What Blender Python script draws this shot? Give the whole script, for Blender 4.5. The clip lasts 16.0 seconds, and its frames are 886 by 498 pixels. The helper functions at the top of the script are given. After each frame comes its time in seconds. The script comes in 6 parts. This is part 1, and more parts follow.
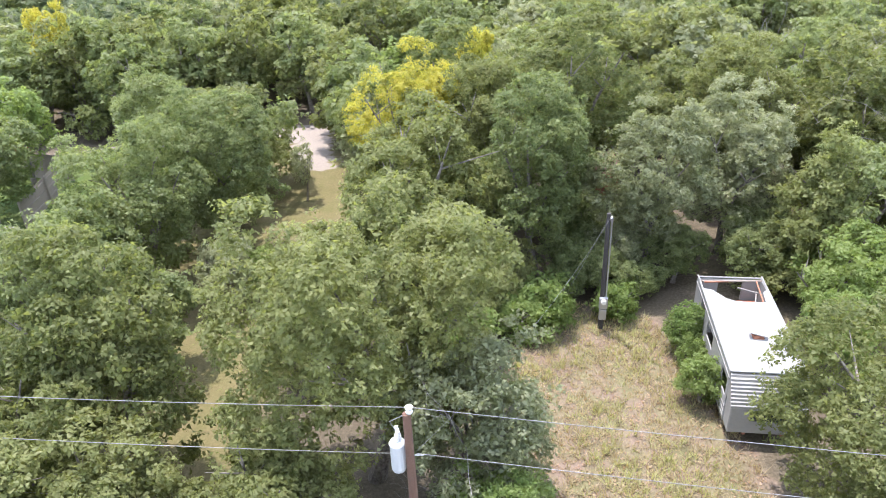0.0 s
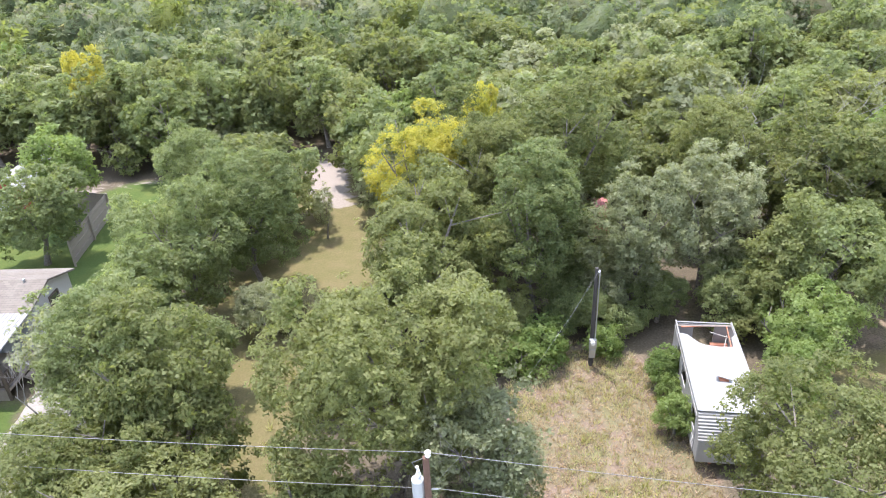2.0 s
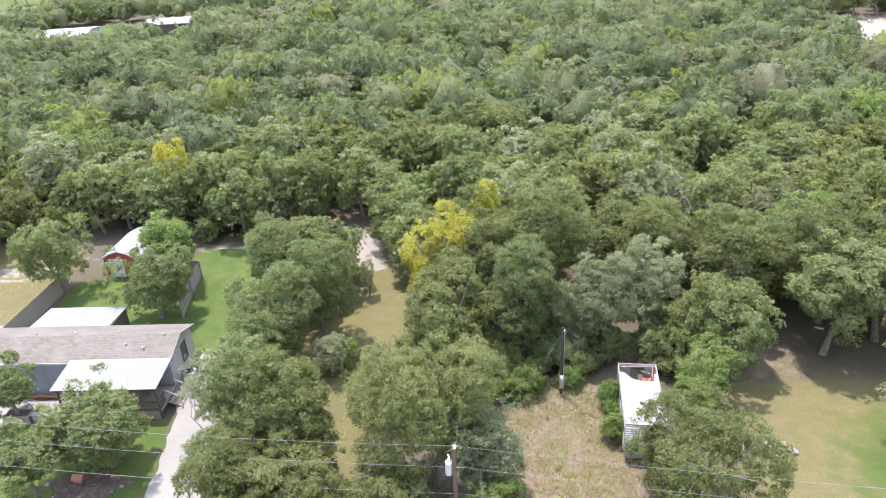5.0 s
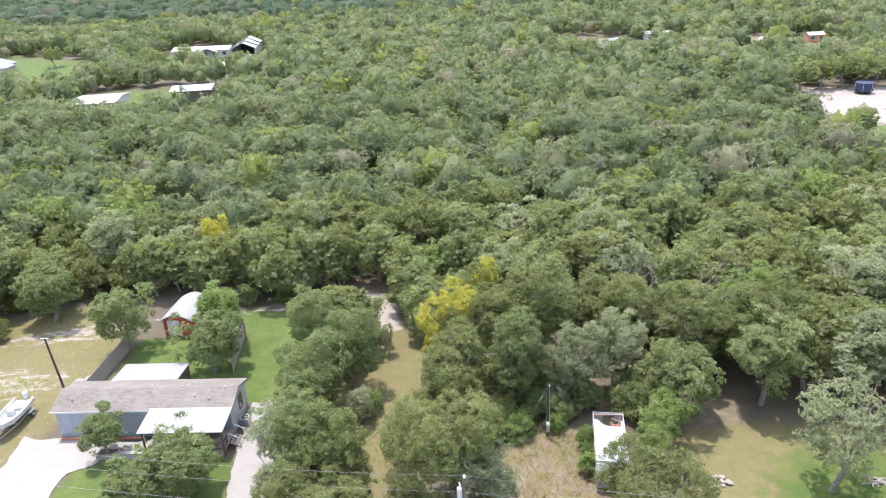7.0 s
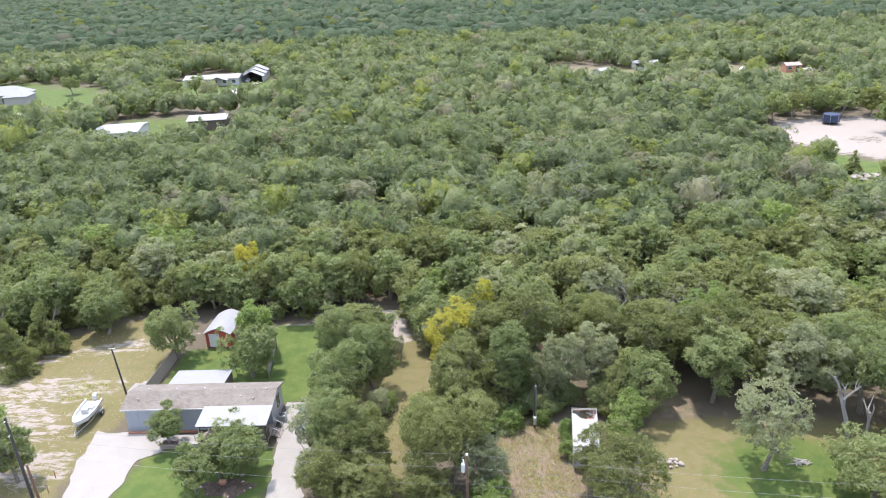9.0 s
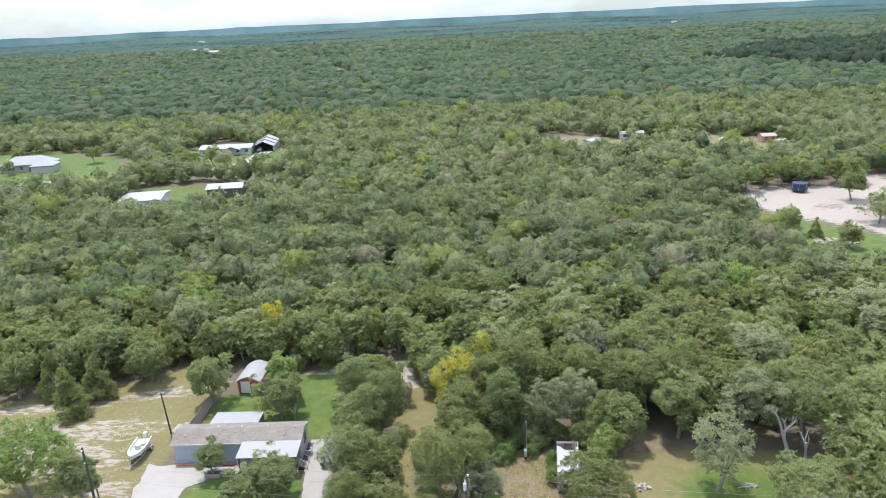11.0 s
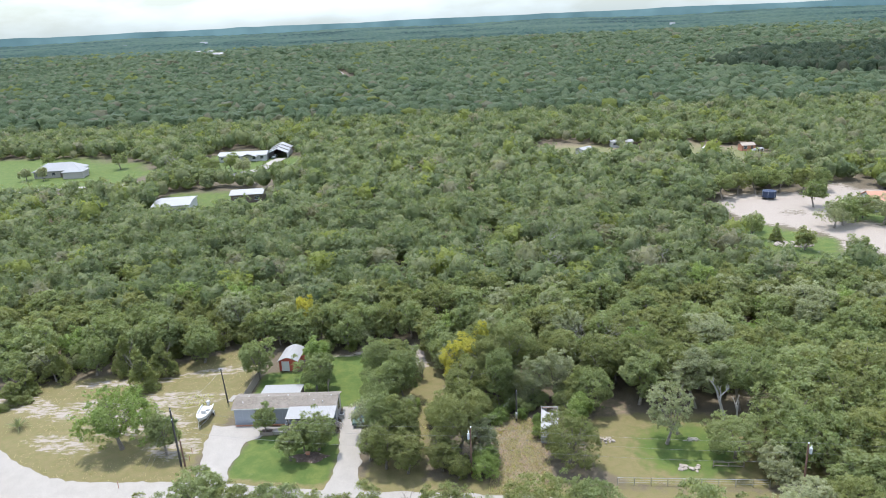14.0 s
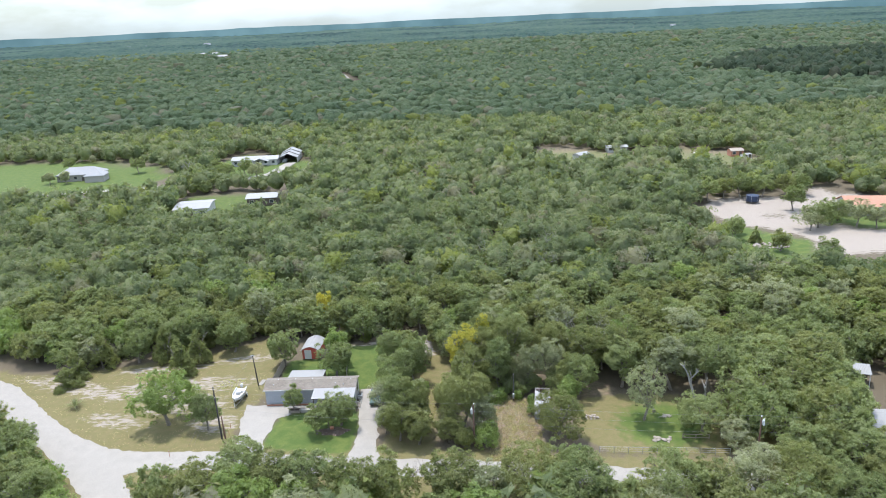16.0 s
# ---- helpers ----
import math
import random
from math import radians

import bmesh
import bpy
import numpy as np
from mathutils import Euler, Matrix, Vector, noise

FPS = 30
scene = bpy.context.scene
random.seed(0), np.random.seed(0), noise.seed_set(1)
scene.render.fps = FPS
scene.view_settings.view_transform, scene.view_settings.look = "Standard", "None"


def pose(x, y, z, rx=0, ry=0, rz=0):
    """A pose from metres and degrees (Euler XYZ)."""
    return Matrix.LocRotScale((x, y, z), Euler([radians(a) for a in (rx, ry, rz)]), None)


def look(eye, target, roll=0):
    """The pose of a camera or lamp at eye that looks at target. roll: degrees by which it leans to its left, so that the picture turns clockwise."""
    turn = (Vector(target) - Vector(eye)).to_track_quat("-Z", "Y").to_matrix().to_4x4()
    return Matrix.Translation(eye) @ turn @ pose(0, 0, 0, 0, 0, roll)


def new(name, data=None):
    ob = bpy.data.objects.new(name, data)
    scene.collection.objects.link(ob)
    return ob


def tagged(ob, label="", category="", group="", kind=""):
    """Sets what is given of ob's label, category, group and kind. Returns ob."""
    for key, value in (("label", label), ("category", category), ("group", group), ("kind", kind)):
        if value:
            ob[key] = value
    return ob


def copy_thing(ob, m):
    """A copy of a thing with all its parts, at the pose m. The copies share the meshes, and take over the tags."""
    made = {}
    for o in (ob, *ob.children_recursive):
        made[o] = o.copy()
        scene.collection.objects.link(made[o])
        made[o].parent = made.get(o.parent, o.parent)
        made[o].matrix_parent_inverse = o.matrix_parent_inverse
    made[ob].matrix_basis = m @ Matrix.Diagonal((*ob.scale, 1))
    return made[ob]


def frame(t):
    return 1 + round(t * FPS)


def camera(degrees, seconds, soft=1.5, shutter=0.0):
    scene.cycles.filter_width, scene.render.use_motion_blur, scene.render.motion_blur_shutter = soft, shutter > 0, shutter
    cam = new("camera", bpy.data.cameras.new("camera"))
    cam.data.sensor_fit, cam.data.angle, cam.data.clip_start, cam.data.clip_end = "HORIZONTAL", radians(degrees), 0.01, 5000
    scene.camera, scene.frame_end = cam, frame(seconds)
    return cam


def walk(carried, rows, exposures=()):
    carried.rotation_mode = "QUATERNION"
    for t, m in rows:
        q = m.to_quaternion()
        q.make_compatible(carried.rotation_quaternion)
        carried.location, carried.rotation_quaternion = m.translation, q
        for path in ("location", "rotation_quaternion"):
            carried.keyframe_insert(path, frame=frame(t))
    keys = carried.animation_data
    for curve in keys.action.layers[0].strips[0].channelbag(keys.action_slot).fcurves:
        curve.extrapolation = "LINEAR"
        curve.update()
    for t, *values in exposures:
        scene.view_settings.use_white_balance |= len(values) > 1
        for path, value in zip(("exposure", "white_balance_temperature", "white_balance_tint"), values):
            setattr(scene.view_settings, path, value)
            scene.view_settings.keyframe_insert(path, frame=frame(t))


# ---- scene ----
cam = camera(63.3, 16.0, 1.0)
PATH = [
    (0, (0.484, -17.352, 17.456), (0.409, -15.602, 16.49), -2.7),
    (0.5, (0.495, -17.436, 18.255), (0.416, -15.685, 17.292), -2.7),
    (1, (0.531, -17.993, 19.455), (0.443, -16.243, 18.492), -2.9),
    (1.5, (0.552, -18.821, 20.305), (0.461, -17.07, 19.344), -2.9),
    (2, (0.499, -19.912, 21.198), (0.41, -18.16, 20.238), -2.7),
    (2.5, (0.513, -21.431, 22.324), (0.42, -19.68, 21.362), -2.8),
    (3, (0.503, -23.188, 23.638), (0.408, -21.438, 22.674), -2.8),
    (3.5, (0.603, -25.126, 24.901), (0.5, -23.375, 23.94), -3.0),
    (4, (0.606, -27.321, 26.704), (0.502, -25.573, 25.739), -3.1),
    (4.5, (0.574, -29.521, 28.916), (0.472, -27.761, 27.971), -3.2),
    (5, (0.586, -31.806, 31.119), (0.483, -30.028, 30.209), -3.1),
    (5.2, (0.639, -32.697, 32.049), (0.535, -30.912, 31.153), -3.3),
    (7.3, (0.359, -43.275, 39.89), (0.264, -41.446, 39.087), -2.8),
    (7.5, (0.364, -44.348, 40.521), (0.27, -42.518, 39.718), -2.8),
    (8, (0.319, -47.186, 42.066), (0.228, -45.356, 41.263), -2.8),
    (8.5, (0.253, -50.105, 43.528), (0.164, -48.275, 42.724), -2.8),
    (9, (0.204, -53.063, 44.951), (0.118, -51.218, 44.184), -2.8),
    (9.5, (0.173, -56.194, 46.314), (0.09, -54.324, 45.61), -2.7),
    (10, (0.177, -59.591, 47.575), (0.099, -57.688, 46.965), -2.7),
    (12.5, (0.071, -75.749, 53.505), (-0.005, -73.846, 52.892), -2.8),
    (13, (-0.024, -79.154, 54.706), (-0.099, -77.251, 54.092), -2.7),
    (13.5, (-0.082, -82.585, 55.889), (-0.158, -80.683, 55.276), -2.7),
    (14, (-0.133, -86.062, 57.092), (-0.209, -84.16, 56.479), -2.7),
    (14.5, (-0.197, -89.612, 58.281), (-0.274, -87.71, 57.667), -2.7),
    (15, (-0.254, -93.129, 59.491), (-0.331, -91.227, 58.878), -2.7),
    (15.5, (-0.25, -96.633, 60.718), (-0.329, -94.731, 60.104), -2.7),
    (16, (-0.358, -100.206, 61.889), (-0.438, -98.304, 61.276), -2.7),
]
EXPOSURES = [(0.0, 1.72, 6400, 18), (5.0, 1.54, 6350, 18), (9.0, 1.36, 6330, 17), (10.2, 1.22, 6310, 14), (12.5, 1.12, 6320, 11.5), (16.0, 1.07, 6290, 10.5)]
walk(cam, [(t, look(eye, target, roll)) for t, eye, target, roll in PATH], EXPOSURES)

# ---- world, sun ----
SUN_AZ, SUN_EL = 125.0, 74.0        # azimuth counted from +x towards +y
world = bpy.data.worlds.new("sky")
scene.world = world
world.use_nodes = True
wn = world.node_tree
wn.nodes.clear()
w_out = wn.nodes.new("ShaderNodeOutputWorld")
w_bg = wn.nodes.new("ShaderNodeBackground")
w_sky = wn.nodes.new("ShaderNodeTexSky")
w_sky.sky_type = "NISHITA"
w_sky.sun_disc = False
w_sky.sun_elevation = radians(SUN_EL)
w_sky.sun_rotation = radians(90 - SUN_AZ)
w_sky.air_density, w_sky.dust_density, w_sky.ozone_density = 1.0, 0.6, 1.0
# thin summer clouds over the whole sky
w_co = wn.nodes.new("ShaderNodeTexCoord")
w_map = wn.nodes.new("ShaderNodeMapping")
w_map.inputs["Scale"].default_value = (3.0, 3.0, 9.0)
w_no = wn.nodes.new("ShaderNodeTexNoise")
w_no.inputs["Scale"].default_value = 2.2
w_no.inputs["Detail"].default_value = 7.0
w_ra = wn.nodes.new("ShaderNodeMapRange")
w_ra.inputs["From Min"].default_value, w_ra.inputs["From Max"].default_value = 0.42, 0.62
w_ra.inputs["To Max"].default_value = 0.75
w_mix = wn.nodes.new("ShaderNodeMix")
w_mix.data_type = "RGBA"
w_mix.inputs["B"].default_value = (12.6, 13.9, 15.3, 1)
wn.links.new(w_co.outputs["Generated"], w_map.inputs["Vector"])
wn.links.new(w_map.outputs["Vector"], w_no.inputs["Vector"])
wn.links.new(w_no.outputs["Fac"], w_ra.inputs["Value"])
# white haze low over the horizon
w_sep = wn.nodes.new("ShaderNodeSeparateXYZ")
w_hor = wn.nodes.new("ShaderNodeMapRange")
w_hor.inputs["From Min"].default_value, w_hor.inputs["From Max"].default_value = 0.0, 0.22
w_hor.inputs["To Min"].default_value, w_hor.inputs["To Max"].default_value = 0.93, 0.0
wn.links.new(w_co.outputs["Generated"], w_sep.inputs["Vector"])
wn.links.new(w_sep.outputs["Z"], w_hor.inputs["Value"])
w_haze = wn.nodes.new("ShaderNodeMix")
w_haze.data_type = "RGBA"
w_haze.inputs["B"].default_value = (1.88, 2.2, 2.28, 1)
wn.links.new(w_ra.outputs["Result"], w_mix.inputs["Factor"])
wn.links.new(w_hor.outputs["Result"], w_haze.inputs["Factor"])
wn.links.new(w_mix.outputs["Result"], w_haze.inputs["A"])
wn.links.new(w_sky.outputs["Color"], w_mix.inputs["A"])
wn.links.new(w_haze.outputs["Result"], w_bg.inputs["Color"])
w_bg.inputs["Strength"].default_value = 0.15
wn.links.new(w_bg.outputs["Background"], w_out.inputs["Surface"])

sun = new("sun", bpy.data.lights.new("sun", "SUN"))
sun.data.energy, sun.data.angle, sun.data.color = 2.85, radians(0.53), (1.0, 0.955, 0.88)
sun_dir = Vector((math.cos(radians(SUN_AZ)) * math.cos(radians(SUN_EL)), math.sin(radians(SUN_AZ)) * math.cos(radians(SUN_EL)), math.sin(radians(SUN_EL))))
sun.matrix_world = look(sun_dir * 400, (0, 0, 0))


# ---- materials ----
class Graph:
    """A small wrapper to write node materials briefly."""

    def __init__(self, name):
        self.mat = bpy.data.materials.new(name)
        self.mat.use_nodes = True
        self.t = self.mat.node_tree
        self.t.nodes.clear()
        self.out = self.n("ShaderNodeOutputMaterial")

    def n(self, kind, **values):
        node = self.t.nodes.new(kind)
        for key, value in values.items():
            setattr(node, key, value)
        return node

    def link(self, a, b):
        self.t.links.new(a, b)

    def put(self, socket, value):
        if isinstance(value, bpy.types.NodeSocket):
            self.t.links.new(value, socket)
        else:
            socket.default_value = value

    def noise(self, scale, detail=4.0, rough=0.55, vector=None, coords="Object"):
        node = self.n("ShaderNodeTexNoise")
        node.inputs["Scale"].default_value, node.inputs["Detail"].default_value, node.inputs["Roughness"].default_value = scale, detail, rough
        self.link(vector or self.n("ShaderNodeTexCoord").outputs[coords], node.inputs["Vector"])
        return node.outputs["Fac"]

    def ramp(self, fac, *stops):
        node = self.n("ShaderNodeValToRGB")
        el = node.color_ramp.elements
        while len(el) < len(stops):
            el.new(0.5)
        for e, (p, c) in zip(el, stops):
            e.position, e.color = p, (*c, 1) if len(c) == 3 else c
        self.link(fac, node.inputs["Fac"])
        return node.outputs["Color"]

    def range(self, value, a, b, c=0.0, d=1.0):
        node = self.n("ShaderNodeMapRange")
        self.put(node.inputs["Value"], value)
        for key, v in zip(("From Min", "From Max", "To Min", "To Max"), (a, b, c, d)):
            node.inputs[key].default_value = v
        return node.outputs["Result"]

    def mix(self, fac, a, b, blend="MIX"):
        node = self.n("ShaderNodeMix", data_type="RGBA", blend_type=blend)
        self.put(node.inputs["Factor"], fac)
        self.put(node.inputs["A"], (*a, 1) if isinstance(a, tuple) else a)
        self.put(node.inputs["B"], (*b, 1) if isinstance(b, tuple) else b)
        return node.outputs["Result"]

    def math(self, op, a, b=0.0):
        node = self.n("ShaderNodeMath", operation=op)
        self.put(node.inputs[0], a)
        self.put(node.inputs[1], b)
        return node.outputs[0]

    def attr(self, name, out="Fac"):
        return self.n("ShaderNodeAttribute", attribute_name=name).outputs[out]

    def bump(self, height, strength, distance):
        node = self.n("ShaderNodeBump")
        node.inputs["Strength"].default_value, node.inputs["Distance"].default_value = strength, distance
        self.link(height, node.inputs["Height"])
        return node.outputs["Normal"]

    def done(self, color, rough=0.8, metal=0.0, normal=None, spec=0.5):
        b = self.n("ShaderNodeBsdfPrincipled")
        self.put(b.inputs["Base Color"], (*color, 1) if isinstance(color, tuple) else color)
        self.put(b.inputs["Roughness"], rough)
        b.inputs["Metallic"].default_value = metal
        b.inputs["Specular IOR Level"].default_value = spec
        if normal:
            self.link(normal, b.inputs["Normal"])
        self.link(b.outputs["BSDF"], self.out.inputs["Surface"])
        self.bsdf = b
        return self.mat


def leaf_material(name, dark, mid, light, whole=True, patch_scale=0.55, patch_span=0.32, gloss=0.22, cut=0.0, bare=0.42, grain=0.0):
    """Leaves: colour varies from tree to tree and from spray to spray, and light comes through them."""
    g = Graph(name)
    tree = g.n("ShaderNodeObjectInfo").outputs["Random"] if whole else g.attr("tree_tint")
    spray = g.n("ShaderNodeNewGeometry").outputs["Random Per Island"]
    patch = g.noise(patch_scale, 3.0)
    f = g.math("ADD", g.math("MULTIPLY", tree, 0.34 if whole else 0.46), g.math("MULTIPLY", spray, 0.5 if whole else 0.44))
    f = g.math("ADD", f, g.range(patch, 0.3, 0.7, -0.1 - (patch_span - 0.32), patch_span))
    if grain:
        clump = g.noise(grain, 2.0, 0.7)
        f = g.math("ADD", f, g.range(clump, 0.3, 0.7, -0.34, 0.38))
    col = g.ramp(f, (0.05, dark), (0.45, mid), (0.95, light))
    if not whole:
        col = g.mix(g.range(tree, 0.93, 0.97, 0.0, 0.6), col, (0.21, 0.19, 0.15))
        col = g.mix(g.range(tree, 0.07, 0.03, 0.0, 0.7), col, (0.21, 0.24, 0.06))
    # Leaf colour darkened where a cloud's shadow is painted on the far woods.
    if grain:
        col = g.mix(g.math("MULTIPLY", g.attr("cloud_shade"), 0.55), col, g.ramp(clump, (0.3, (0.012, 0.024, 0.022)), (0.7, (0.03, 0.05, 0.04))))
    b = g.n("ShaderNodeBsdfPrincipled")
    g.link(col, b.inputs["Base Color"])
    b.inputs["Roughness"].default_value = 0.48
    b.inputs["Specular IOR Level"].default_value = gloss
    if grain:
        g.link(g.bump(clump, 1.0, 1.6), b.inputs["Normal"])
    tr = g.n("ShaderNodeBsdfTranslucent")
    g.link(g.mix(1.0, col, (1.2, 1.2, 0.68), "MULTIPLY"), tr.inputs["Color"])
    mx = g.n("ShaderNodeMixShader")
    mx.inputs["Fac"].default_value = 0.57
    g.link(b.outputs["BSDF"], mx.inputs[1])
    g.link(tr.outputs["BSDF"], mx.inputs[2])
    if cut:
        # each spray is ragged: gaps between its small leaves
        gap = g.n("ShaderNodeBsdfTransparent")
        rag = g.n("ShaderNodeMixShader")
        g.link(g.math("GREATER_THAN", g.noise(cut, 1.0, 0.6), bare), rag.inputs["Fac"])
        g.link(gap.outputs["BSDF"], rag.inputs[1])
        g.link(mx.outputs["Shader"], rag.inputs[2])
        mx = rag
    g.link(mx.outputs["Shader"], g.out.inputs["Surface"])
    return g.mat


LEAF = {
    "o": leaf_material("leaf_olive", (0.101, 0.126, 0.047), (0.164, 0.187, 0.073), (0.248, 0.264, 0.115), cut=11.0, bare=0.435),
    "d": leaf_material("leaf_deep", (0.109, 0.146, 0.061), (0.177, 0.215, 0.093), (0.27, 0.305, 0.147), cut=11.0, bare=0.435),
    "g": leaf_material("leaf_grey", (0.16, 0.187, 0.108), (0.248, 0.27, 0.165), (0.352, 0.369, 0.244), cut=11.0, bare=0.435),
    "b": leaf_material("leaf_bright", (0.112, 0.173, 0.05), (0.18, 0.245, 0.077), (0.261, 0.323, 0.126), cut=11.0, bare=0.435),
    "y": leaf_material("leaf_yellow", (0.25, 0.27, 0.06), (0.39, 0.37, 0.075), (0.5, 0.44, 0.09), cut=11.0, bare=0.435),
    "c": leaf_material("leaf_cedar", (0.123, 0.152, 0.057), (0.182, 0.209, 0.081), (0.253, 0.273, 0.116), cut=11.0, bare=0.435),
}
WOODS = leaf_material("leaf_woods", (0.081, 0.111, 0.054), (0.131, 0.166, 0.082), (0.202, 0.226, 0.124), whole=False, cut=6.0, bare=0.43)
# The woods' greens again, tinted bluer to carry the haze of distance.
WOODS_FAR_HAZY = leaf_material("leaf_far_woods_hazy", (0.071, 0.109, 0.063), (0.112, 0.16, 0.093), (0.168, 0.212, 0.131), whole=False, patch_scale=0.012, patch_span=0.4, gloss=0.05, grain=1.05)

LEAF["s"] = LEAF["b"]
LEAF["t"] = LEAF["g"]
# Haze blue is painted into these leaf colours; broad patches run darker.
HORIZON_WOODS_HAZY = leaf_material("leaf_horizon_woods_hazy", (0.025, 0.058, 0.054), (0.057, 0.111, 0.092), (0.097, 0.152, 0.113), whole=False, patch_scale=0.0022, patch_span=0.75, gloss=0.03, grain=0.12)
g = Graph("bark")
bark_no = g.noise(9.0, 5.0)
BARK = g.done(g.ramp(bark_no, (0.3, (0.085, 0.072, 0.06)), (0.7, (0.27, 0.24, 0.205))), 0.95, normal=g.bump(bark_no, 0.7, 0.03))


# ---- mesh helpers ----
def tris_quads(name, verts, quads=None, tris=None, smooth=False):
    """A mesh from arrays: verts n x 3, quads n x 4, tris n x 3."""
    me = bpy.data.meshes.new(name)
    verts = np.asarray(verts, np.float32).reshape(-1, 3)
    quads = np.zeros((0, 4), np.int32) if quads is None else np.asarray(quads, np.int32).reshape(-1, 4)
    tris = np.zeros((0, 3), np.int32) if tris is None else np.asarray(tris, np.int32).reshape(-1, 3)
    me.vertices.add(len(verts))
    me.vertices.foreach_set("co", verts.ravel())
    me.loops.add(quads.size + tris.size)
    me.loops.foreach_set("vertex_index", np.concatenate([quads.ravel(), tris.ravel()]))
    me.polygons.add(len(quads) + len(tris))
    me.polygons.foreach_set("loop_start", np.concatenate([np.arange(len(quads)) * 4, quads.size + np.arange(len(tris)) * 3]).astype(np.int32))
    if smooth:
        me.polygons.foreach_set("use_smooth", np.ones(len(quads) + len(tris), bool))
    me.update(calc_edges=True)
    return me


def part(name, bm, material, parent=None, label=""):
    """Links a bmesh as one mesh object, under a thing or part if one is given."""
    me = bpy.data.meshes.new(name)
    bm.normal_update()
    bm.to_mesh(me)
    bm.free()
    me.materials.append(material)
    ob = new(name, me)
    if parent:
        ob.parent = parent
    if label:
        ob["label"] = label
    return ob


def thing(name, m, label, category, group="", kind=""):
    ob = new(name)
    ob.matrix_basis = m
    ob.empty_display_size = 0.3
    return tagged(ob, label, category, group, kind)


def add_box(bm, x0, y0, z0, x1, y1, z1, bevel=0.0, m=None):
    """A box between two corners, with bevelled edges if asked."""
    vs = bmesh.ops.create_cube(bm, size=1.0)["verts"]
    for v in vs:
        v.co = Vector((x0 + (v.co.x + 0.5) * (x1 - x0), y0 + (v.co.y + 0.5) * (y1 - y0), z0 + (v.co.z + 0.5) * (z1 - z0)))
        if m:
            v.co = m @ v.co
    if bevel:
        es = list({e for v in vs for e in v.link_edges})
        bmesh.ops.bevel(bm, geom=es, offset=bevel, segments=1, affect="EDGES")
    return vs


def box(*corners, bevel=0.0):
    bm = bmesh.new()
    add_box(bm, *corners, bevel=bevel)
    return bm


def add_tube(bm, points, radii, sides=8, caps=True):
    """A tube through points with a radius at each."""
    rings = []
    pts = [Vector(p) for p in points]
    for k, (p, r) in enumerate(zip(pts, radii)):
        d = (pts[min(k + 1, len(pts) - 1)] - pts[max(k - 1, 0)]).normalized()
        a = d.orthogonal().normalized()
        if rings:
            a = (last - d * last.dot(d)).normalized()
        last = a
        b = d.cross(a)
        rings.append([bm.verts.new(p + (a * math.cos(2 * math.pi * i / sides) + b * math.sin(2 * math.pi * i / sides)) * r) for i in range(sides)])
    for r0, r1 in zip(rings, rings[1:]):
        for i in range(sides):
            bm.faces.new((r0[i], r0[(i + 1) % sides], r1[(i + 1) % sides], r1[i]))
    if caps:
        bm.faces.new(rings[0][::-1])
        bm.faces.new(rings[-1])
    return rings


def tube(points, radii, sides=8):
    bm = bmesh.new()
    add_tube(bm, points, radii if isinstance(radii, (list, tuple)) else [radii] * len(points), sides)
    return bm


def add_poly(bm, pts):
    return bm.faces.new([bm.verts.new(p) for p in pts])


def slab(corners, thick):
    """A flat plate with the given top corners, that thick downwards."""
    bm = bmesh.new()
    top = [bm.verts.new(p) for p in corners]
    low = [bm.verts.new(Vector(p) - Vector((0, 0, thick))) for p in corners]
    bm.faces.new(top)
    bm.faces.new(low[::-1])
    n = len(top)
    for i in range(n):
        bm.faces.new((top[i], low[i], low[(i + 1) % n], top[(i + 1) % n]))
    bmesh.ops.recalc_face_normals(bm, faces=bm.faces[:])
    return bm


# ---- plan of the ground ----
def inside(poly, x, y):
    """For arrays of x and y: which lie inside the polygon."""
    px, py = np.array(poly, float).T
    hit = np.zeros(np.shape(x), bool)
    j = len(px) - 1
    for i in range(len(px)):
        cross = ((py[i] > y) != (py[j] > y)) & (x < (px[j] - px[i]) * (y - py[i]) / (py[j] - py[i] + 1e-12) + px[i])
        hit ^= cross
        j = i
    return hit


def edge_distance(poly, x, y):
    """Distance to the polygon's outline, positive inside."""
    best = np.full(np.shape(x), 1e9)
    for (ax, ay), (bx, by) in zip(poly, poly[1:] + poly[:1]):
        dx, dy = bx - ax, by - ay
        t = np.clip(((x - ax) * dx + (y - ay) * dy) / (dx * dx + dy * dy + 1e-9), 0, 1)
        best = np.minimum(best, np.hypot(x - ax - t * dx, y - ay - t * dy))
    return np.where(inside(poly, x, y), best, -best)


ROAD = [(-125, 36), (-90.5, 19.4), (-85.2, 16.7), (-74, 6.6), (-66.2, 0.3), (-58.9, -4), (-53.7, -5.3), (-45, -5.6), (-35, -6), (-19.3, -8.4), (-5.8, -9.1), (23.3, -12.4), (90, -19.5),
        (90, -23.5), (20.1, -16.2), (-5.7, -13.7), (-44.8, -10.2), (-49.2, -10.1), (-52.6, -11.4), (-48.5, -17.2), (-40, -32), (-46, -36), (-56.5, -16), (-69.1, -4.1), (-83.2, 7.8), (-125, 27)]
DRIVE_A = [(-39.7, 8.2), (-36.8, 7.7), (-28.2, 7.4), (-28.4, 5.4), (-31.0, 5.0), (-33.4, 3.0), (-34.1, -2.8), (-33.2, -6.8), (-38.3, -6.6), (-37.9, -2.7), (-39.4, 3.0)]
DRIVE_B = [(-20.8, 12.6), (-18.3, 12.6), (-16.4, 3.0), (-15.9, -6.2), (-14.6, -9.2), (-20.6, -9.0), (-19.6, -6.0), (-19.4, 0.3), (-20.2, 6.0)]
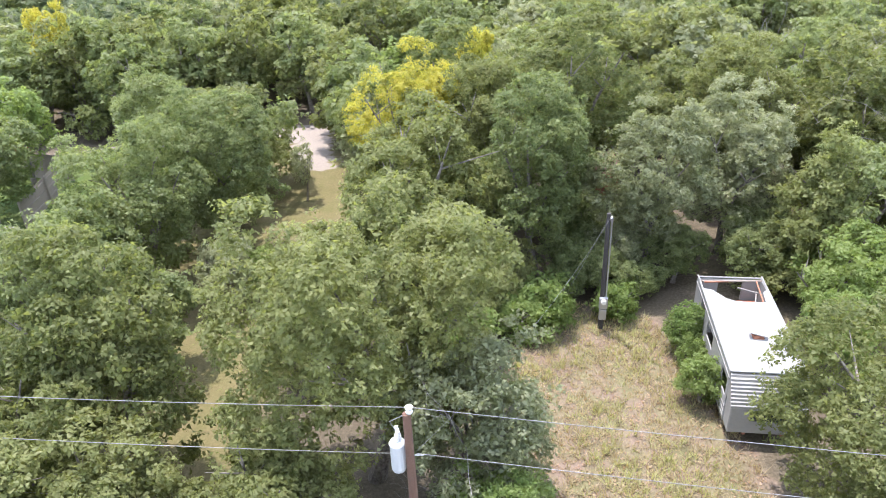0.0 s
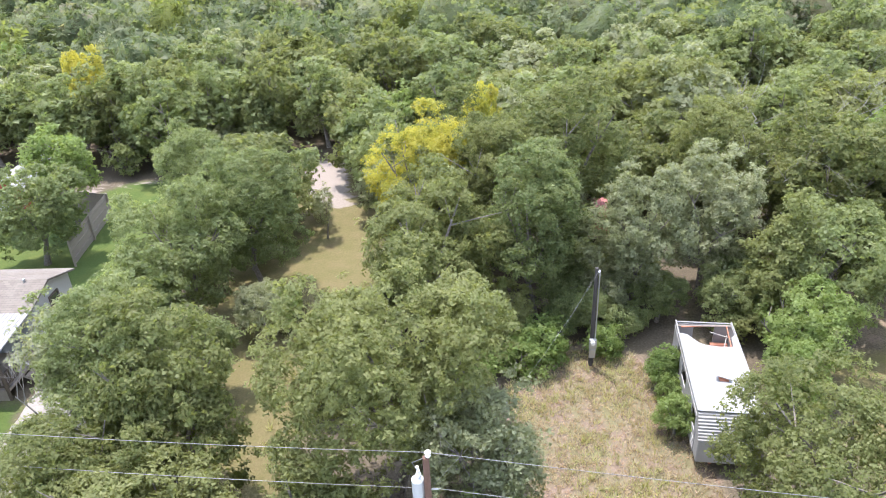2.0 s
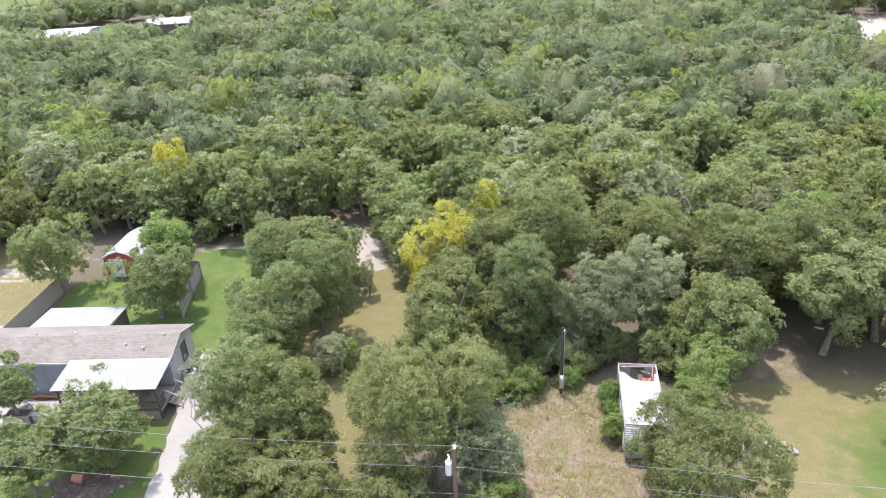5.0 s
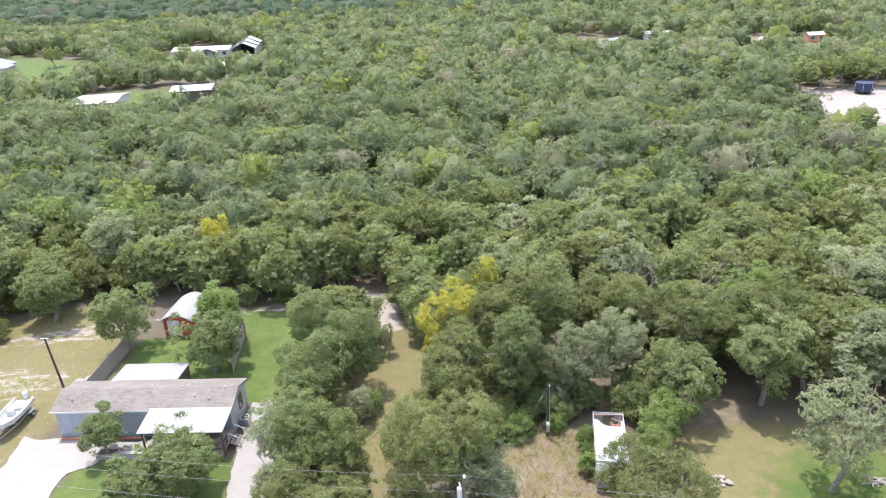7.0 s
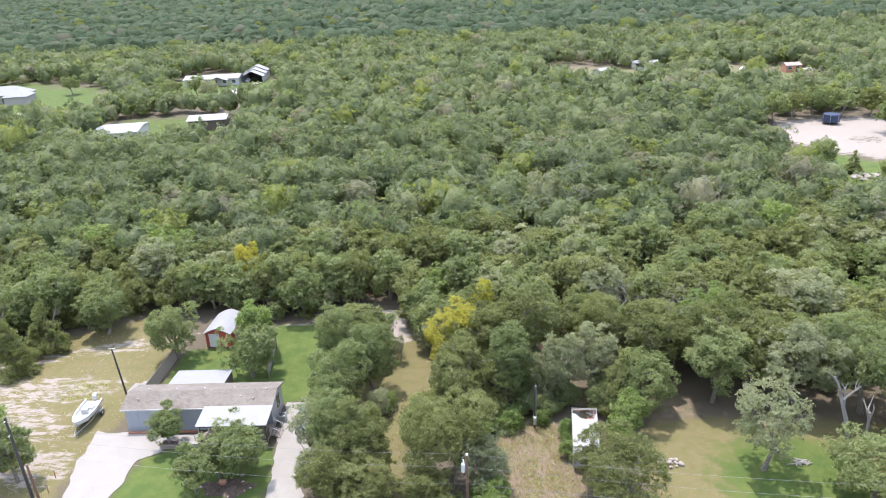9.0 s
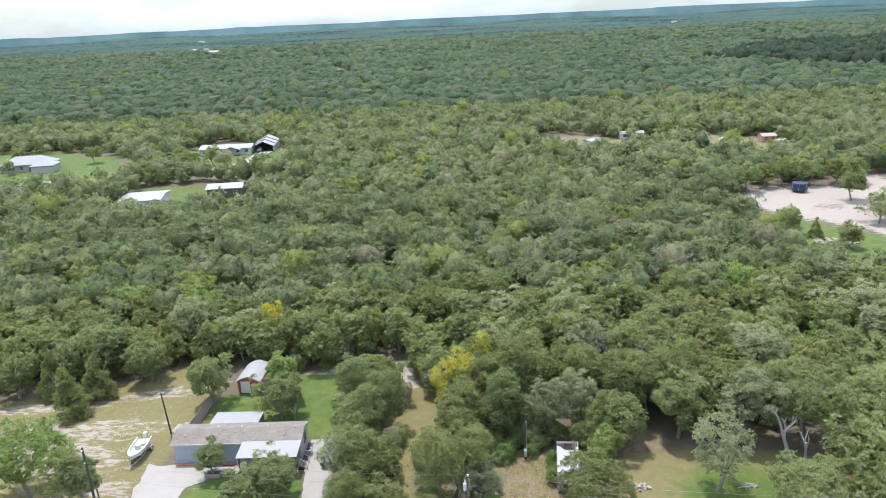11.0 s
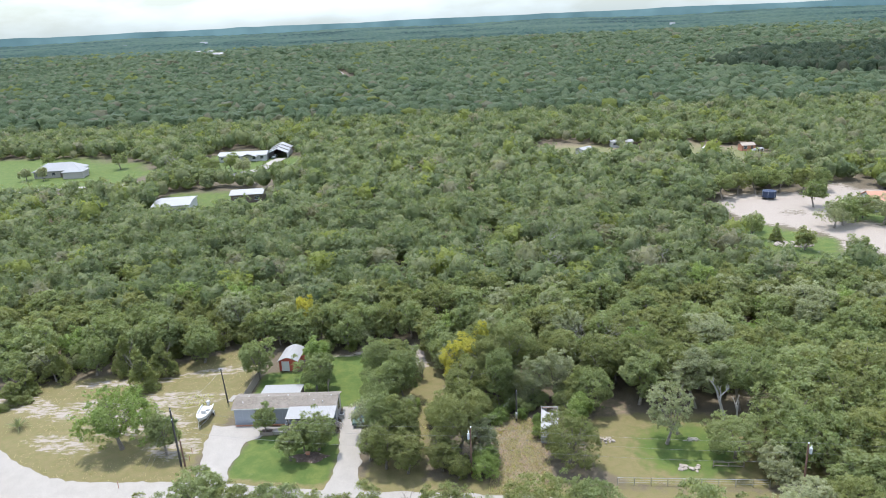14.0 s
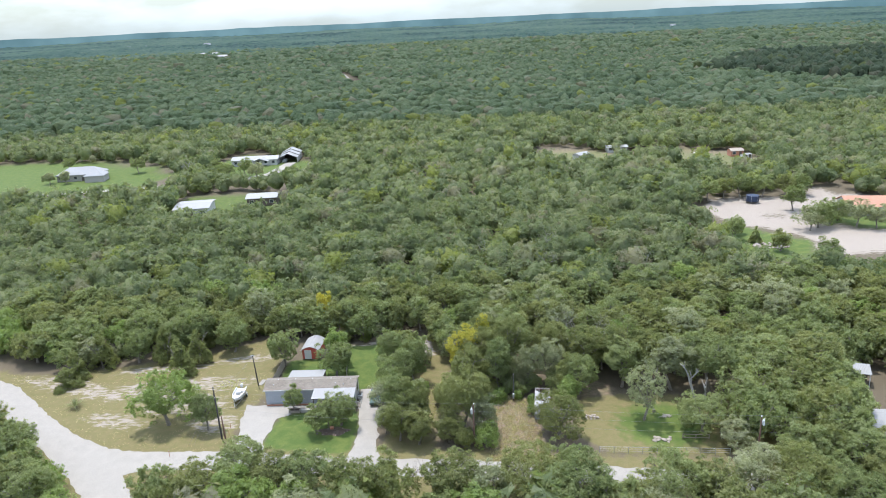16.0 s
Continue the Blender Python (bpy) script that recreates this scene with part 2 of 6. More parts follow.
LAWN_FRONT = [(-33.2, 3.4), (-30.6, 5.0), (-20.2, 5.0), (-19.5, 0.3), (-19.8, -6.0), (-21.0, -7.2), (-33.4, -5.2), (-33.9, -2.6)]
LAWN_BACK = [(-36.2, 13), (-36.2, 24.5), (-30, 25), (-26, 30.5), (-18, 30.9), (-17.0, 22), (-18.0, 13.7), (-20.5, 12.5)]
LAWN_EAST = [(16.5, 7.6), (24, 8.4), (33, 8), (42, 6), (44, -8), (34.4, -9.8), (19.1, -8.2), (15.0, -4), (15.4, 2)]
FIELD = [(-96, 23), (-82, 21.2), (-68, 24), (-52, 29.4), (-42, 35), (-38.2, 28), (-37.2, 14), (-39, 5), (-39.5, -6.5), (-46, -6.2), (-54, -5.8), (-60, -4.5), (-67, -0.3), (-75, 6.2), (-86, 16.4), (-97, 20)]
CLEARING = [(1.6, 4.8), (2.6, 8.2), (5.0, 9.0), (8.0, 8.0), (9.5, 0), (9.5, -6), (9.5, -10.2), (1.0, -9.6), (2.0, -4), (2.4, 0)]
PATHWAY = [(-13.0, 34.5), (-11.0, 32.5), (-8.4, 24), (-6.2, 14), (-8.4, 7), (-8.6, -2), (-9, -8.6), (-12.4, -8.4), (-11.6, 2), (-10.6, 9), (-10, 16), (-10.6, 22), (-14.4, 33)]
BACK_STRIP = [(-38, 29.5), (-30, 29.2), (-18, 33), (-12, 34.5), (-12, 31.5), (-18, 30.6), (-26, 30.2), (-30, 27)]
TRAIL = [(9.5, 8), (11.8, 8), (12.4, 12.5), (11.2, 16), (9.6, 15.6), (10.4, 12)]
EAST_GAP = [(15.5, 7), (20, 8), (24, 8.6), (23, 12), (20, 14), (19, 18), (17, 18), (17.4, 12)]
VERGE_SOUTH = [(-49, -17), (-53, -11.3), (-49.2, -10.2), (-44.8, -10.4), (-5.7, -13.9), (20.1, -16.4), (60, -20.5), (60, -23), (20, -19.5), (-6, -17), (-40, -14.5)]
FAR_CLEAR = [(72.6, 127.3), (78, 131), (88, 135.5), (105, 133), (112.5, 137), (120, 148), (126, 135), (140, 108), (128, 80), (105, 77), (94, 76), (87.4, 77.8), (93, 86), (89.4, 96), (81, 102.6), (76.8, 109), (73.8, 120)]
FAR_GREEN = [(72, 112), (77, 105.5), (80, 101), (88, 92.7), (92.8, 85), (87, 78), (104, 75), (98, 66), (69, 71), (71, 88), (70, 102)]
HOUSE_GREEN = [(104.6, 115.7), (125, 112), (124, 96), (112, 97), (100.2, 102.5)]
FAR_LAWN_A = [(-250, 196), (-250, 258), (-199, 250), (-159, 244), (-133, 214), (-134, 194), (-166, 180), (-210, 190)]
FAR_LAWN_B = [(-122, 236), (-112, 262), (-104, 262), (-106, 240), (-84, 246), (-74, 232), (-74, 200), (-106, 204)]
FAR_LAWN_C = [(-104, 126), (-112, 172), (-72, 172), (-64, 158), (-66, 138), (-88, 124)]
FAR_YARD = [(26, 244), (47, 244), (66, 224), (84, 232), (104, 226), (120, 212), (122, 190), (100, 188), (82, 202), (66, 206), (44, 200), (34, 216)]
OPEN = [([(55.5, -15), (66, -15), (67, 0), (57, 0)], 1.0), ([(60, 2), (70, 2), (70, 13), (61, 13)], 1.0), (ROAD, 2.6), (DRIVE_A, 1.2), (DRIVE_B, 0.8), (LAWN_FRONT, 0.5), (LAWN_BACK, 0.8), (LAWN_EAST, 1.0), (FIELD, 1.2), (CLEARING, 1.2), (PATHWAY, 1.9), (BACK_STRIP, 0.2), (TRAIL, 0.8), (EAST_GAP, 0.2),
        ([(6.2, 12), (7.2, 12), (9.0, 20.4), (6.4, 20.4)], 1.6), (FAR_LAWN_C, -1.5),
        ([(-112, 610), (-100, 610), (-126, 716), (-149, 810), (-157, 808), (-131, 705)], 4.5), ([(-38, 6), (-38, 30), (-18, 30), (-19, 6)], 2.0), ([(8, -2), (8.5, 8.5), (13, 8.5), (12.5, -2)], 0.5), ([(-50, -17), (60, -21), (90, -24), (90, -10), (-30, -2)], 0.0)]

# the far clearings, with low growth in front of them that leaves the ground in sight
for poly, margin in ((FAR_CLEAR, 2), (FAR_GREEN, 2), (FAR_LAWN_A, 2), (FAR_LAWN_B, 2), (FAR_YARD, 0)):
    for back in (0, 7, 14, 20)[: 2 if poly is FAR_GREEN else 2 if poly is FAR_YARD else 4]:
        OPEN.append(([(x * (1 - back / 260), y - back * min(1.0, y / 150)) for x, y in poly], margin))

# ---- ground: one sheet, with its covers given as smooth fields ----
g = Graph("ground")
n_fine, n_mid, n_big = g.noise(9.0, 8.0, 0.7), g.noise(0.9, 5.0, 0.6), g.noise(0.13, 4.0)
litter = g.ramp(n_fine, (0.3, (0.055, 0.046, 0.031)), (0.55, (0.106, 0.088, 0.063)), (0.8, (0.175, 0.147, 0.11)))
dry = g.mix(g.range(n_mid, 0.38, 0.62), g.ramp(n_fine, (0.3, (0.097, 0.094, 0.046)), (0.75, (0.184, 0.167, 0.092))), g.ramp(n_fine, (0.3, (0.115, 0.083, 0.061)), (0.75, (0.23, 0.177, 0.138))))
tan = g.mix(g.range(n_mid, 0.3, 0.7), g.ramp(n_fine, (0.3, (0.113, 0.094, 0.046)), (0.75, (0.187, 0.153, 0.081))), g.ramp(n_fine, (0.3, (0.084, 0.085, 0.031)), (0.75, (0.145, 0.131, 0.057))))
n_lawn = g.noise(0.45, 5.0, 0.65)
lawn = g.mix(g.range(n_lawn, 0.42, 0.68), g.ramp(n_fine, (0.3, (0.044, 0.072, 0.017)), (0.75, (0.074, 0.109, 0.029))), g.ramp(n_fine, (0.3, (0.073, 0.096, 0.024)), (0.75, (0.116, 0.137, 0.039))))
sand = g.ramp(n_fine, (0.25, (0.181, 0.152, 0.129)), (0.75, (0.303, 0.27, 0.239)))
wob = g.math("ADD", g.range(n_mid, 0.2, 0.8, -0.35, 0.35), g.range(n_fine, 0.2, 0.8, -0.18, 0.18))
col = litter
for name, c in (("dry", dry), ("tan", tan), ("lawn", lawn), ("sand", sand)):
    if name == "sand":
        streaks = g.n("ShaderNodeMapping")
        streaks.inputs["Scale"].default_value = (0.55, 1.5, 1.0)
        g.link(g.n("ShaderNodeTexCoord").outputs["Object"], streaks.inputs["Vector"])
        wob = g.range(g.noise(0.85, 9.0, 0.72, streaks.outputs["Vector"]), 0.25, 0.75, -0.6, 0.6)
    col = g.mix(g.range(g.math("ADD", g.attr(name), wob), *((0.4, 0.58) if name == "sand" else (0.3, 0.7))), col, c)
GROUND = g.done(col, 0.97, normal=g.bump(n_fine, 0.6, 0.05), spec=0.2)

g = Graph("gravel")
n_fine, n_mid = g.noise(14.0, 6.0, 0.65), g.noise(0.6, 4.0)
GRAVEL = g.done(g.mix(g.range(n_mid, 0.3, 0.75), g.ramp(n_fine, (0.25, (0.176, 0.164, 0.149)), (0.7, (0.281, 0.263, 0.242))), g.ramp(n_fine, (0.25, (0.202, 0.188, 0.171)), (0.7, (0.307, 0.287, 0.265)))), 0.95, normal=g.bump(n_fine, 0.5, 0.02), spec=0.2)


def ground_height(x, y):
    x, y = np.asarray(x, float), np.asarray(y, float)
    return 0.03 * np.sin(x * 0.21 + 1.3) * np.cos(y * 0.17) + 0.012 * np.sin(x * 0.63 + y * 0.48)


def soft(poly, x, y, width):
    return np.clip(0.5 + edge_distance(poly, x, y) / (2 * width), 0, 1)


def axis(fine0, fine1, step, out0, out1, grow=1.16):
    mid = list(np.arange(fine0, fine1 + 1e-6, step))
    lo, hi, s = [], [], step
    a, b = mid[0], mid[-1]
    sl = sh = step
    while a > out0:
        sl *= grow
        a -= sl
        lo.append(max(a, out0))
    while b < out1:
        sh *= grow
        b += sh
        hi.append(min(b, out1))
    return np.array(lo[::-1] + mid + hi)


gx, gy = axis(-98, 72, 0.9, -4600, 4600), axis(-24, 38, 0.7, -4600, 4600, 1.1)
X, Y = np.meshgrid(gx, gy)
nx, ny = len(gx), len(gy)
near = np.exp(-((np.hypot(X, Y) / 260) ** 2))
Z = ground_height(X, Y) * near
idx = np.arange(nx * ny).reshape(ny, nx)
me = tris_quads("ground", np.stack([X, Y, Z], -1), np.stack([idx[:-1, :-1], idx[:-1, 1:], idx[1:, 1:], idx[1:, :-1]], -1))
cover = {
    "dry": np.maximum.reduce([soft(CLEARING, X, Y, 0.8), soft(EAST_GAP, X, Y, 1.0) * 0.6, soft(TRAIL, X, Y, 0.8) * 0.7, soft(FAR_YARD, X, Y, 3), soft(LAWN_EAST, X, Y, 1.2) * np.clip((22.5 - X) / 8, 0, 0.5)]),
    "tan": np.maximum.reduce([soft([(-17, 34), (-6, 33), (-4.6, 14), (-7, 4), (-7, -8), (-15, -8), (-14, 6), (-16, 20)], X, Y, 1.2), soft(FIELD, X, Y, 1.5), soft(PATHWAY, X, Y, 0.8), soft(VERGE_SOUTH, X, Y, 1.5), soft(LAWN_EAST, X, Y, 1.2), soft([(-125, 40), (-40, -3), (90, -16), (90, -26), (-60, -24), (-125, 20)], X, Y, 2)]),
    "lawn": np.maximum.reduce([soft(LAWN_FRONT, X, Y, 0.8), soft(LAWN_BACK, X, Y, 0.8), soft(LAWN_EAST, X, Y, 1.2) * np.clip(1.5 - np.hypot((X - 28.5) / 7, (Y + 1.0) / 6.5), 0.16, 1), soft(FAR_LAWN_A, X, Y, 3), soft(FAR_LAWN_B, X, Y, 3), soft(FAR_GREEN, X, Y, 2) * np.clip(1.5 - np.hypot((X - 82) / 14, (Y - 92) / 22), 0.3, 1), soft(HOUSE_GREEN, X, Y, 2), soft(FAR_LAWN_C, X, Y, 3) * 0.7, soft(FAR_YARD, X, Y, 3) * 0.5]),
    "sand": np.maximum.reduce([soft(BACK_STRIP, X, Y, 1.2) * 0.75, soft([(-13.9, 34.4), (-9.8, 34), (-8.0, 25), (-10.4, 25), (-11.8, 29.6)], X, Y, 0.8), soft(FAR_CLEAR, X, Y, 2) * (1 - soft(HOUSE_GREEN, X, Y, 2)) * np.clip(0.3 + 0.8 * np.hypot((X - 91.8) / 10, (Y - 113) / 7), 0.3, 1)]
        + [soft(FIELD, X, Y, 1.5) * np.clip(1.1 - np.hypot((X - px) / a, (Y - py - k * (X - px)) / b) * 0.8, 0, 0.5) for px, py, a, b, k in ((-54, 15.5, 14, 3.2, 0.1), (-52, 9.5, 9, 4.2, -0.1), (-75, 16.5, 14, 3, -0.4), (-43, 2.5, 5, 3, 0.0), (-61, 4, 6, 2.4, -0.3), (-44, 26, 7, 1.6, 0.2), (-60, 22.5, 10, 1.6, 0.1))]),
}
for name, field in cover.items():
    at = me.attributes.new(name, "FLOAT", "POINT")
    at.data.foreach_set("value", field.astype(np.float32).ravel())
me.materials.append(GROUND)
ground = tagged(new("ground", me), "sandy ground with leaf litter, dry grass and mown lawn", "ground", kind="structure")


def flat_area(name, poly, z, material, label, step=0.8, ragged=0.25):
    """A thin sheet with a ragged outline that lies on the ground."""
    pts = []
    for (ax, ay), (bx, by) in zip(poly, poly[1:] + poly[:1]):
        n = max(1, int(math.hypot(bx - ax, by - ay) / step))
        for k in range(n):
            x, y = ax + (bx - ax) * k / n, ay + (by - ay) * k / n
            pts.append((x + ragged * noise.noise((x * 0.7, y * 0.7, 3)), y + ragged * noise.noise((x * 0.7, y * 0.7, 9))))
    bm = bmesh.new()
    f = bm.faces.new([bm.verts.new((x, y, 0)) for x, y in pts])
    bmesh.ops.triangulate(bm, faces=[f])
    bmesh.ops.recalc_face_normals(bm, faces=bm.faces[:])
    if bm.faces[:] and bm.faces[:][0].normal.z < 0:
        bmesh.ops.reverse_faces(bm, faces=bm.faces[:])
    for _ in range(6):
        long = [e for e in bm.edges if e.calc_length() > 3.0]
        if long:
            bmesh.ops.subdivide_edges(bm, edges=long, cuts=1)
            bmesh.ops.triangulate(bm, faces=[f for f in bm.faces if len(f.verts) > 3])
    for v in bm.verts:
        v.co.z = float(ground_height(v.co.x, v.co.y)) + z
    return tagged(part(name, bm, material), label, name, kind="structure")


flat_area("road", ROAD, 0.05, GRAVEL, "pale caliche gravel road with ragged edges", ragged=0.5)
flat_area("driveway", DRIVE_A, 0.062, GRAVEL, "wide white gravel driveway beside the mobile home", 0.5, 0.6)
flat_area("driveway", DRIVE_B, 0.066, GRAVEL, "narrow white gravel driveway along the lawn", 0.5, 0.5)


# ---- trees ----
def unit(v):
    return v / np.linalg.norm(v, axis=-1, keepdims=True)


def sprays(rng, n, radius, low, top, lumps, size, shape="oak", per=14):
    """n small leaf sprays, three corners each. Boughs bulge all over the crown, tufts sit on the boughs, and about per sprays make each tuft."""
    half, mid = (top - low) / 2, (top + low) / 2
    i = np.arange(lumps) + 0.5
    z = np.clip(1 - 1.86 * i / lumps + rng.normal(size=lumps) * 0.09, -0.9, 0.99)
    az = i * 2.39996 + rng.normal(size=lumps) * 0.3
    flat = (1 - np.abs(z) ** 2.5) ** 0.4
    d = np.stack([flat * np.cos(az), flat * np.sin(az), z], -1)
    f = np.where(rng.random(lumps) < 0.22, rng.uniform(0.25, 0.5, lumps), rng.uniform(0.52, 0.8, lumps))[:, None]
    jut = rng.random(lumps) < 0.16
    f = f * np.where(jut, 1.25, 1.0)[:, None]
    ph = rng.uniform(0, 6.28, 3)
    f = f * (1 + 0.16 * np.sin(2 * az + ph[0]) + 0.11 * np.sin(3 * az + ph[1] + 2 * z) + 0.07 * np.sin(5 * z + ph[2]))[:, None]       # a lopsided outline
    c = d * f * [radius, radius, half]
    lr = radius * 1.95 / math.sqrt(lumps) * rng.uniform(0.65, 1.3, lumps) * np.where(jut, 0.7, 1.0) * math.sqrt(max(1.0, half / radius))
    if shape == "cedar":
        h = rng.uniform(0, 1, lumps) ** 1.3
        a = rng.uniform(0, 2 * math.pi, lumps)
        rr = radius * (1 - h) ** 0.8 * rng.uniform(0.3, 0.85, lumps)
        c = np.stack([np.cos(a) * rr, np.sin(a) * rr, (h * 2 - 1) * half * 0.97], -1)
        d = unit(np.stack([np.cos(a), np.sin(a), 0 * a + 0.35], -1))
        lr = radius * (0.13 + 0.2 * (1 - h))
    m = max(lumps, n // per)
    full = lr**2 * rng.uniform(0.35, 1.4, lumps)
    k = rng.choice(lumps, m, p=full / full.sum())
    v = unit(rng.normal(size=(m, 3)) + d[k] * 0.75 + [0, 0, 0.35])
    t = c[k] + v * lr[k, None] * (1.08 - 0.4 * rng.random((m, 1)) ** 2) * [1, 1, 0.85]
    t += rng.normal(size=(m, 3)) * (rng.random((m, 1)) < 0.06) * 0.1 * radius
    j = rng.integers(0, m, n)
    w = unit(rng.normal(size=(n, 3)) + [0, 0, 0.45])
    reach = size * math.sqrt(per) * 0.42
    p = t[j] + w * reach * rng.uniform(0.35, 1.1, (n, 1)) * [1, 1, 0.62]
    p[:, 2] += mid
    p[:, 2] = np.maximum(p[:, 2], low * 0.6 + 0.25 * size * rng.random(n))
    nrm = unit(v[j] * 0.4 + w * 0.4 + [0, 0, 0.55] + rng.normal(size=(n, 3)) * 0.55)
    u = unit(np.cross(nrm, rng.normal(size=(n, 3))))
    w = np.cross(nrm, u)
    s = size * rng.uniform(0.55, 1.35, (n, 1))
    a, b = s * rng.uniform(0.5, 0.8, (n, 1)), s * rng.uniform(0.4, 0.75, (n, 1))
    return np.stack([p - u * a - w * b * 0.5, p + u * a * rng.uniform(0.4, 1, (n, 1)) - w * b * rng.uniform(0.2, 0.9, (n, 1)), p + w * b + u * s * rng.uniform(-0.3, 0.3, (n, 1))], 1)


def trunk_mesh(rng, height, low, radius, girth, limbs=5):
    """A tapered, slightly bent trunk with limbs that reach into the crown."""
    bm = bmesh.new()
    lean = rng.normal(size=2) * 0.05 * height
    fork = low + 0.12 * (height - low)
    ts = (0, 0.35, 0.7, 1)
    pts = [(lean[0] * t, lean[1] * t, fork * t - 0.15 * (t == 0)) for t in ts]
    add_tube(bm, pts, [girth * 1.35, girth, girth * 0.86, girth * 0.7], 8)
    for i in range(limbs):
        a = 2 * math.pi * (i + rng.uniform(0, 0.7)) / limbs
        reach = radius * rng.uniform(0.45, 0.75)
        top = low + (height - low) * rng.uniform(0.45, 0.85)
        p0, p2 = Vector(pts[-1]) - Vector((0, 0, 0.1)), Vector((lean[0] + math.cos(a) * reach, lean[1] + math.sin(a) * reach, top))
        p1 = p0.lerp(p2, 0.5) + Vector((0, 0, 0.08 * height))
        add_tube(bm, [p0, p1, p2], [girth * 0.55, girth * 0.34, girth * 0.1], 5)
        for _ in range(2):
            q = p1.lerp(p2, rng.uniform(0.1, 0.7))
            add_tube(bm, [q, q + Vector((rng.normal() * 0.25 * radius, rng.normal() * 0.25 * radius, 0.12 * height))], [girth * 0.2, girth * 0.05], 4)
    return bm


def leaf_mesh(name, cards):
    n = len(cards)
    return tris_quads(name, cards.reshape(-1, 3), None, np.arange(n * 3).reshape(n, 3))


KINDS = {
    "o": ("post_oak_tree", "broad post oak with olive-green leaves", "tree"),
    "d": ("live_oak_tree", "dense dark green oak with a rounded crown", "tree"),
    "g": ("elm_tree", "grey-green tree with thin leaves and bare twigs", "tree"),
    "b": ("young_tree", "young bright green tree with a loose crown", "tree"),
    "t": ("elm_tree", "thin grey-green tree with a sparse airy crown", "tree"),
    "y": ("yellowing_tree", "tall tree with leaves turning golden yellow", "tree"),
    "s": ("shrub", "bright green shrub with leafy branches down to the ground", "shrub"),
    "c": ("cedar_tree", "pointed olive-green cedar with dense needles", "tree"),
}
SPREAD = {"o": 1.0, "d": 1.0, "g": 0.95, "b": 0.9, "y": 0.95, "c": 1.1, "s": 0.8, "t": 0.38}


def make_tree(kind, seed, radius, height, cards, size, bushy, limbs=5):
    """A tree prototype: an empty at its base with trunk and crown."""
    rng = np.random.default_rng(seed)
    name, label, category = KINDS[kind]
    low = height * (0.04 if kind == "c" else 0.02 if kind == "s" else 0.10 if bushy else 0.21)
    ob = thing(name, Matrix(), label, category)
    part("trunk", trunk_mesh(rng, height, low, radius, 0.045 * radius + 0.06, limbs), BARK, ob)
    me = leaf_mesh("crown", sprays(rng, int(cards * SPREAD[kind]), radius, low, height, int((22 + radius * 5.5) * height / radius / 1.75), size, "cedar" if kind == "c" else "oak", 26 if size < 0.135 else 13 if size < 0.25 else 9))
    me.materials.append(LEAF[kind])
    crown = new("crown", me)
    crown.parent = ob
    return ob


PROTOS = {}


def plant(kind, x, y, height, radius, tier, group, lifted=False, label=""):
    """A tree at x, y. tier -1: closest to the camera, 0: in the yards, 1: in the woods. Prototypes are shared and scaled."""
    size = min((1.0,) if kind == "s" else (2.0, 3.0, 4.5, 6.5), key=lambda s: abs(math.log(s / radius)))
    slim = min((1.75, 2.4, 3.2), key=lambda s: abs(math.log(s * radius / height)))
    variant = random.randrange((1, 1, 2)[tier])
    key = (kind, size, slim, tier, variant, lifted)
    m = pose(x, y, float(ground_height(x, y)), 0, 0, random.uniform(0, 360)) @ Matrix.Diagonal((radius / size, radius / size, height / (slim * size), 1))
    if key not in PROTOS:
        n, card = {-1: (6400 * size**1.4, 0.115 + 0.003 * size), 0: (3000 * size**1.3, 0.175 + 0.006 * size), 1: (1000 * size**1.2, 0.29 + 0.012 * size)}[tier]
        ob = make_tree(kind, len(PROTOS) + 11, size, slim * size, int(n * (slim / 1.75) ** 0.8), card, not lifted)
        ob.matrix_basis = m
        PROTOS[key] = ob
    else:
        src = PROTOS[key]
        ob = copy_thing(src, Matrix())
        ob.matrix_basis = m
    if group:
        ob["group"] = group
    if label:
        ob["label"] = label
    return ob


NEAR_TREES = [
    (-2.7, -0.8, 10.4, 4.2, "o"),
    (0.5, -2.3, 6.6, 2.1, "g"),
    (1.0, -4.0, 3.4, 1.6, "b"),
    (-10.3, -0.6, 9.0, 2.4, "o"),
    (-13.2, 1.2, 8.8, 2.7, "d"),
    (-12.4, -3.8, 6.9, 2.7, "o"),
    (-9.4, -5.0, 6.2, 2.1, "o"),
    (-4.8, -4.6, 5.2, 2.1, "o"),
    (-1.5, 9.8, 9.0, 3.4, "o"),
    (3.5, 11.6, 9.8, 2.8, "d"),
    (8.5, 11.6, 8.6, 2.5, "g"),
    (12.4, 13.2, 8.6, 2.6, "g"),
    (14.7, 9.3, 8.0, 2.4, "c"),
    (14.7, 5.8, 5.0, 2.1, "b"),
    (12.1, -3.4, 7.0, 3.9, "o"),
    (0.5, 7.4, 3.8, 1.6, "o"),
    (0.9, -6.4, 3.0, 1.7, "b"),
    (2.2, 16.6, 9.6, 2.7, "o"),
    (5.4, 18.6, 10.8, 3.6, "o"),
]
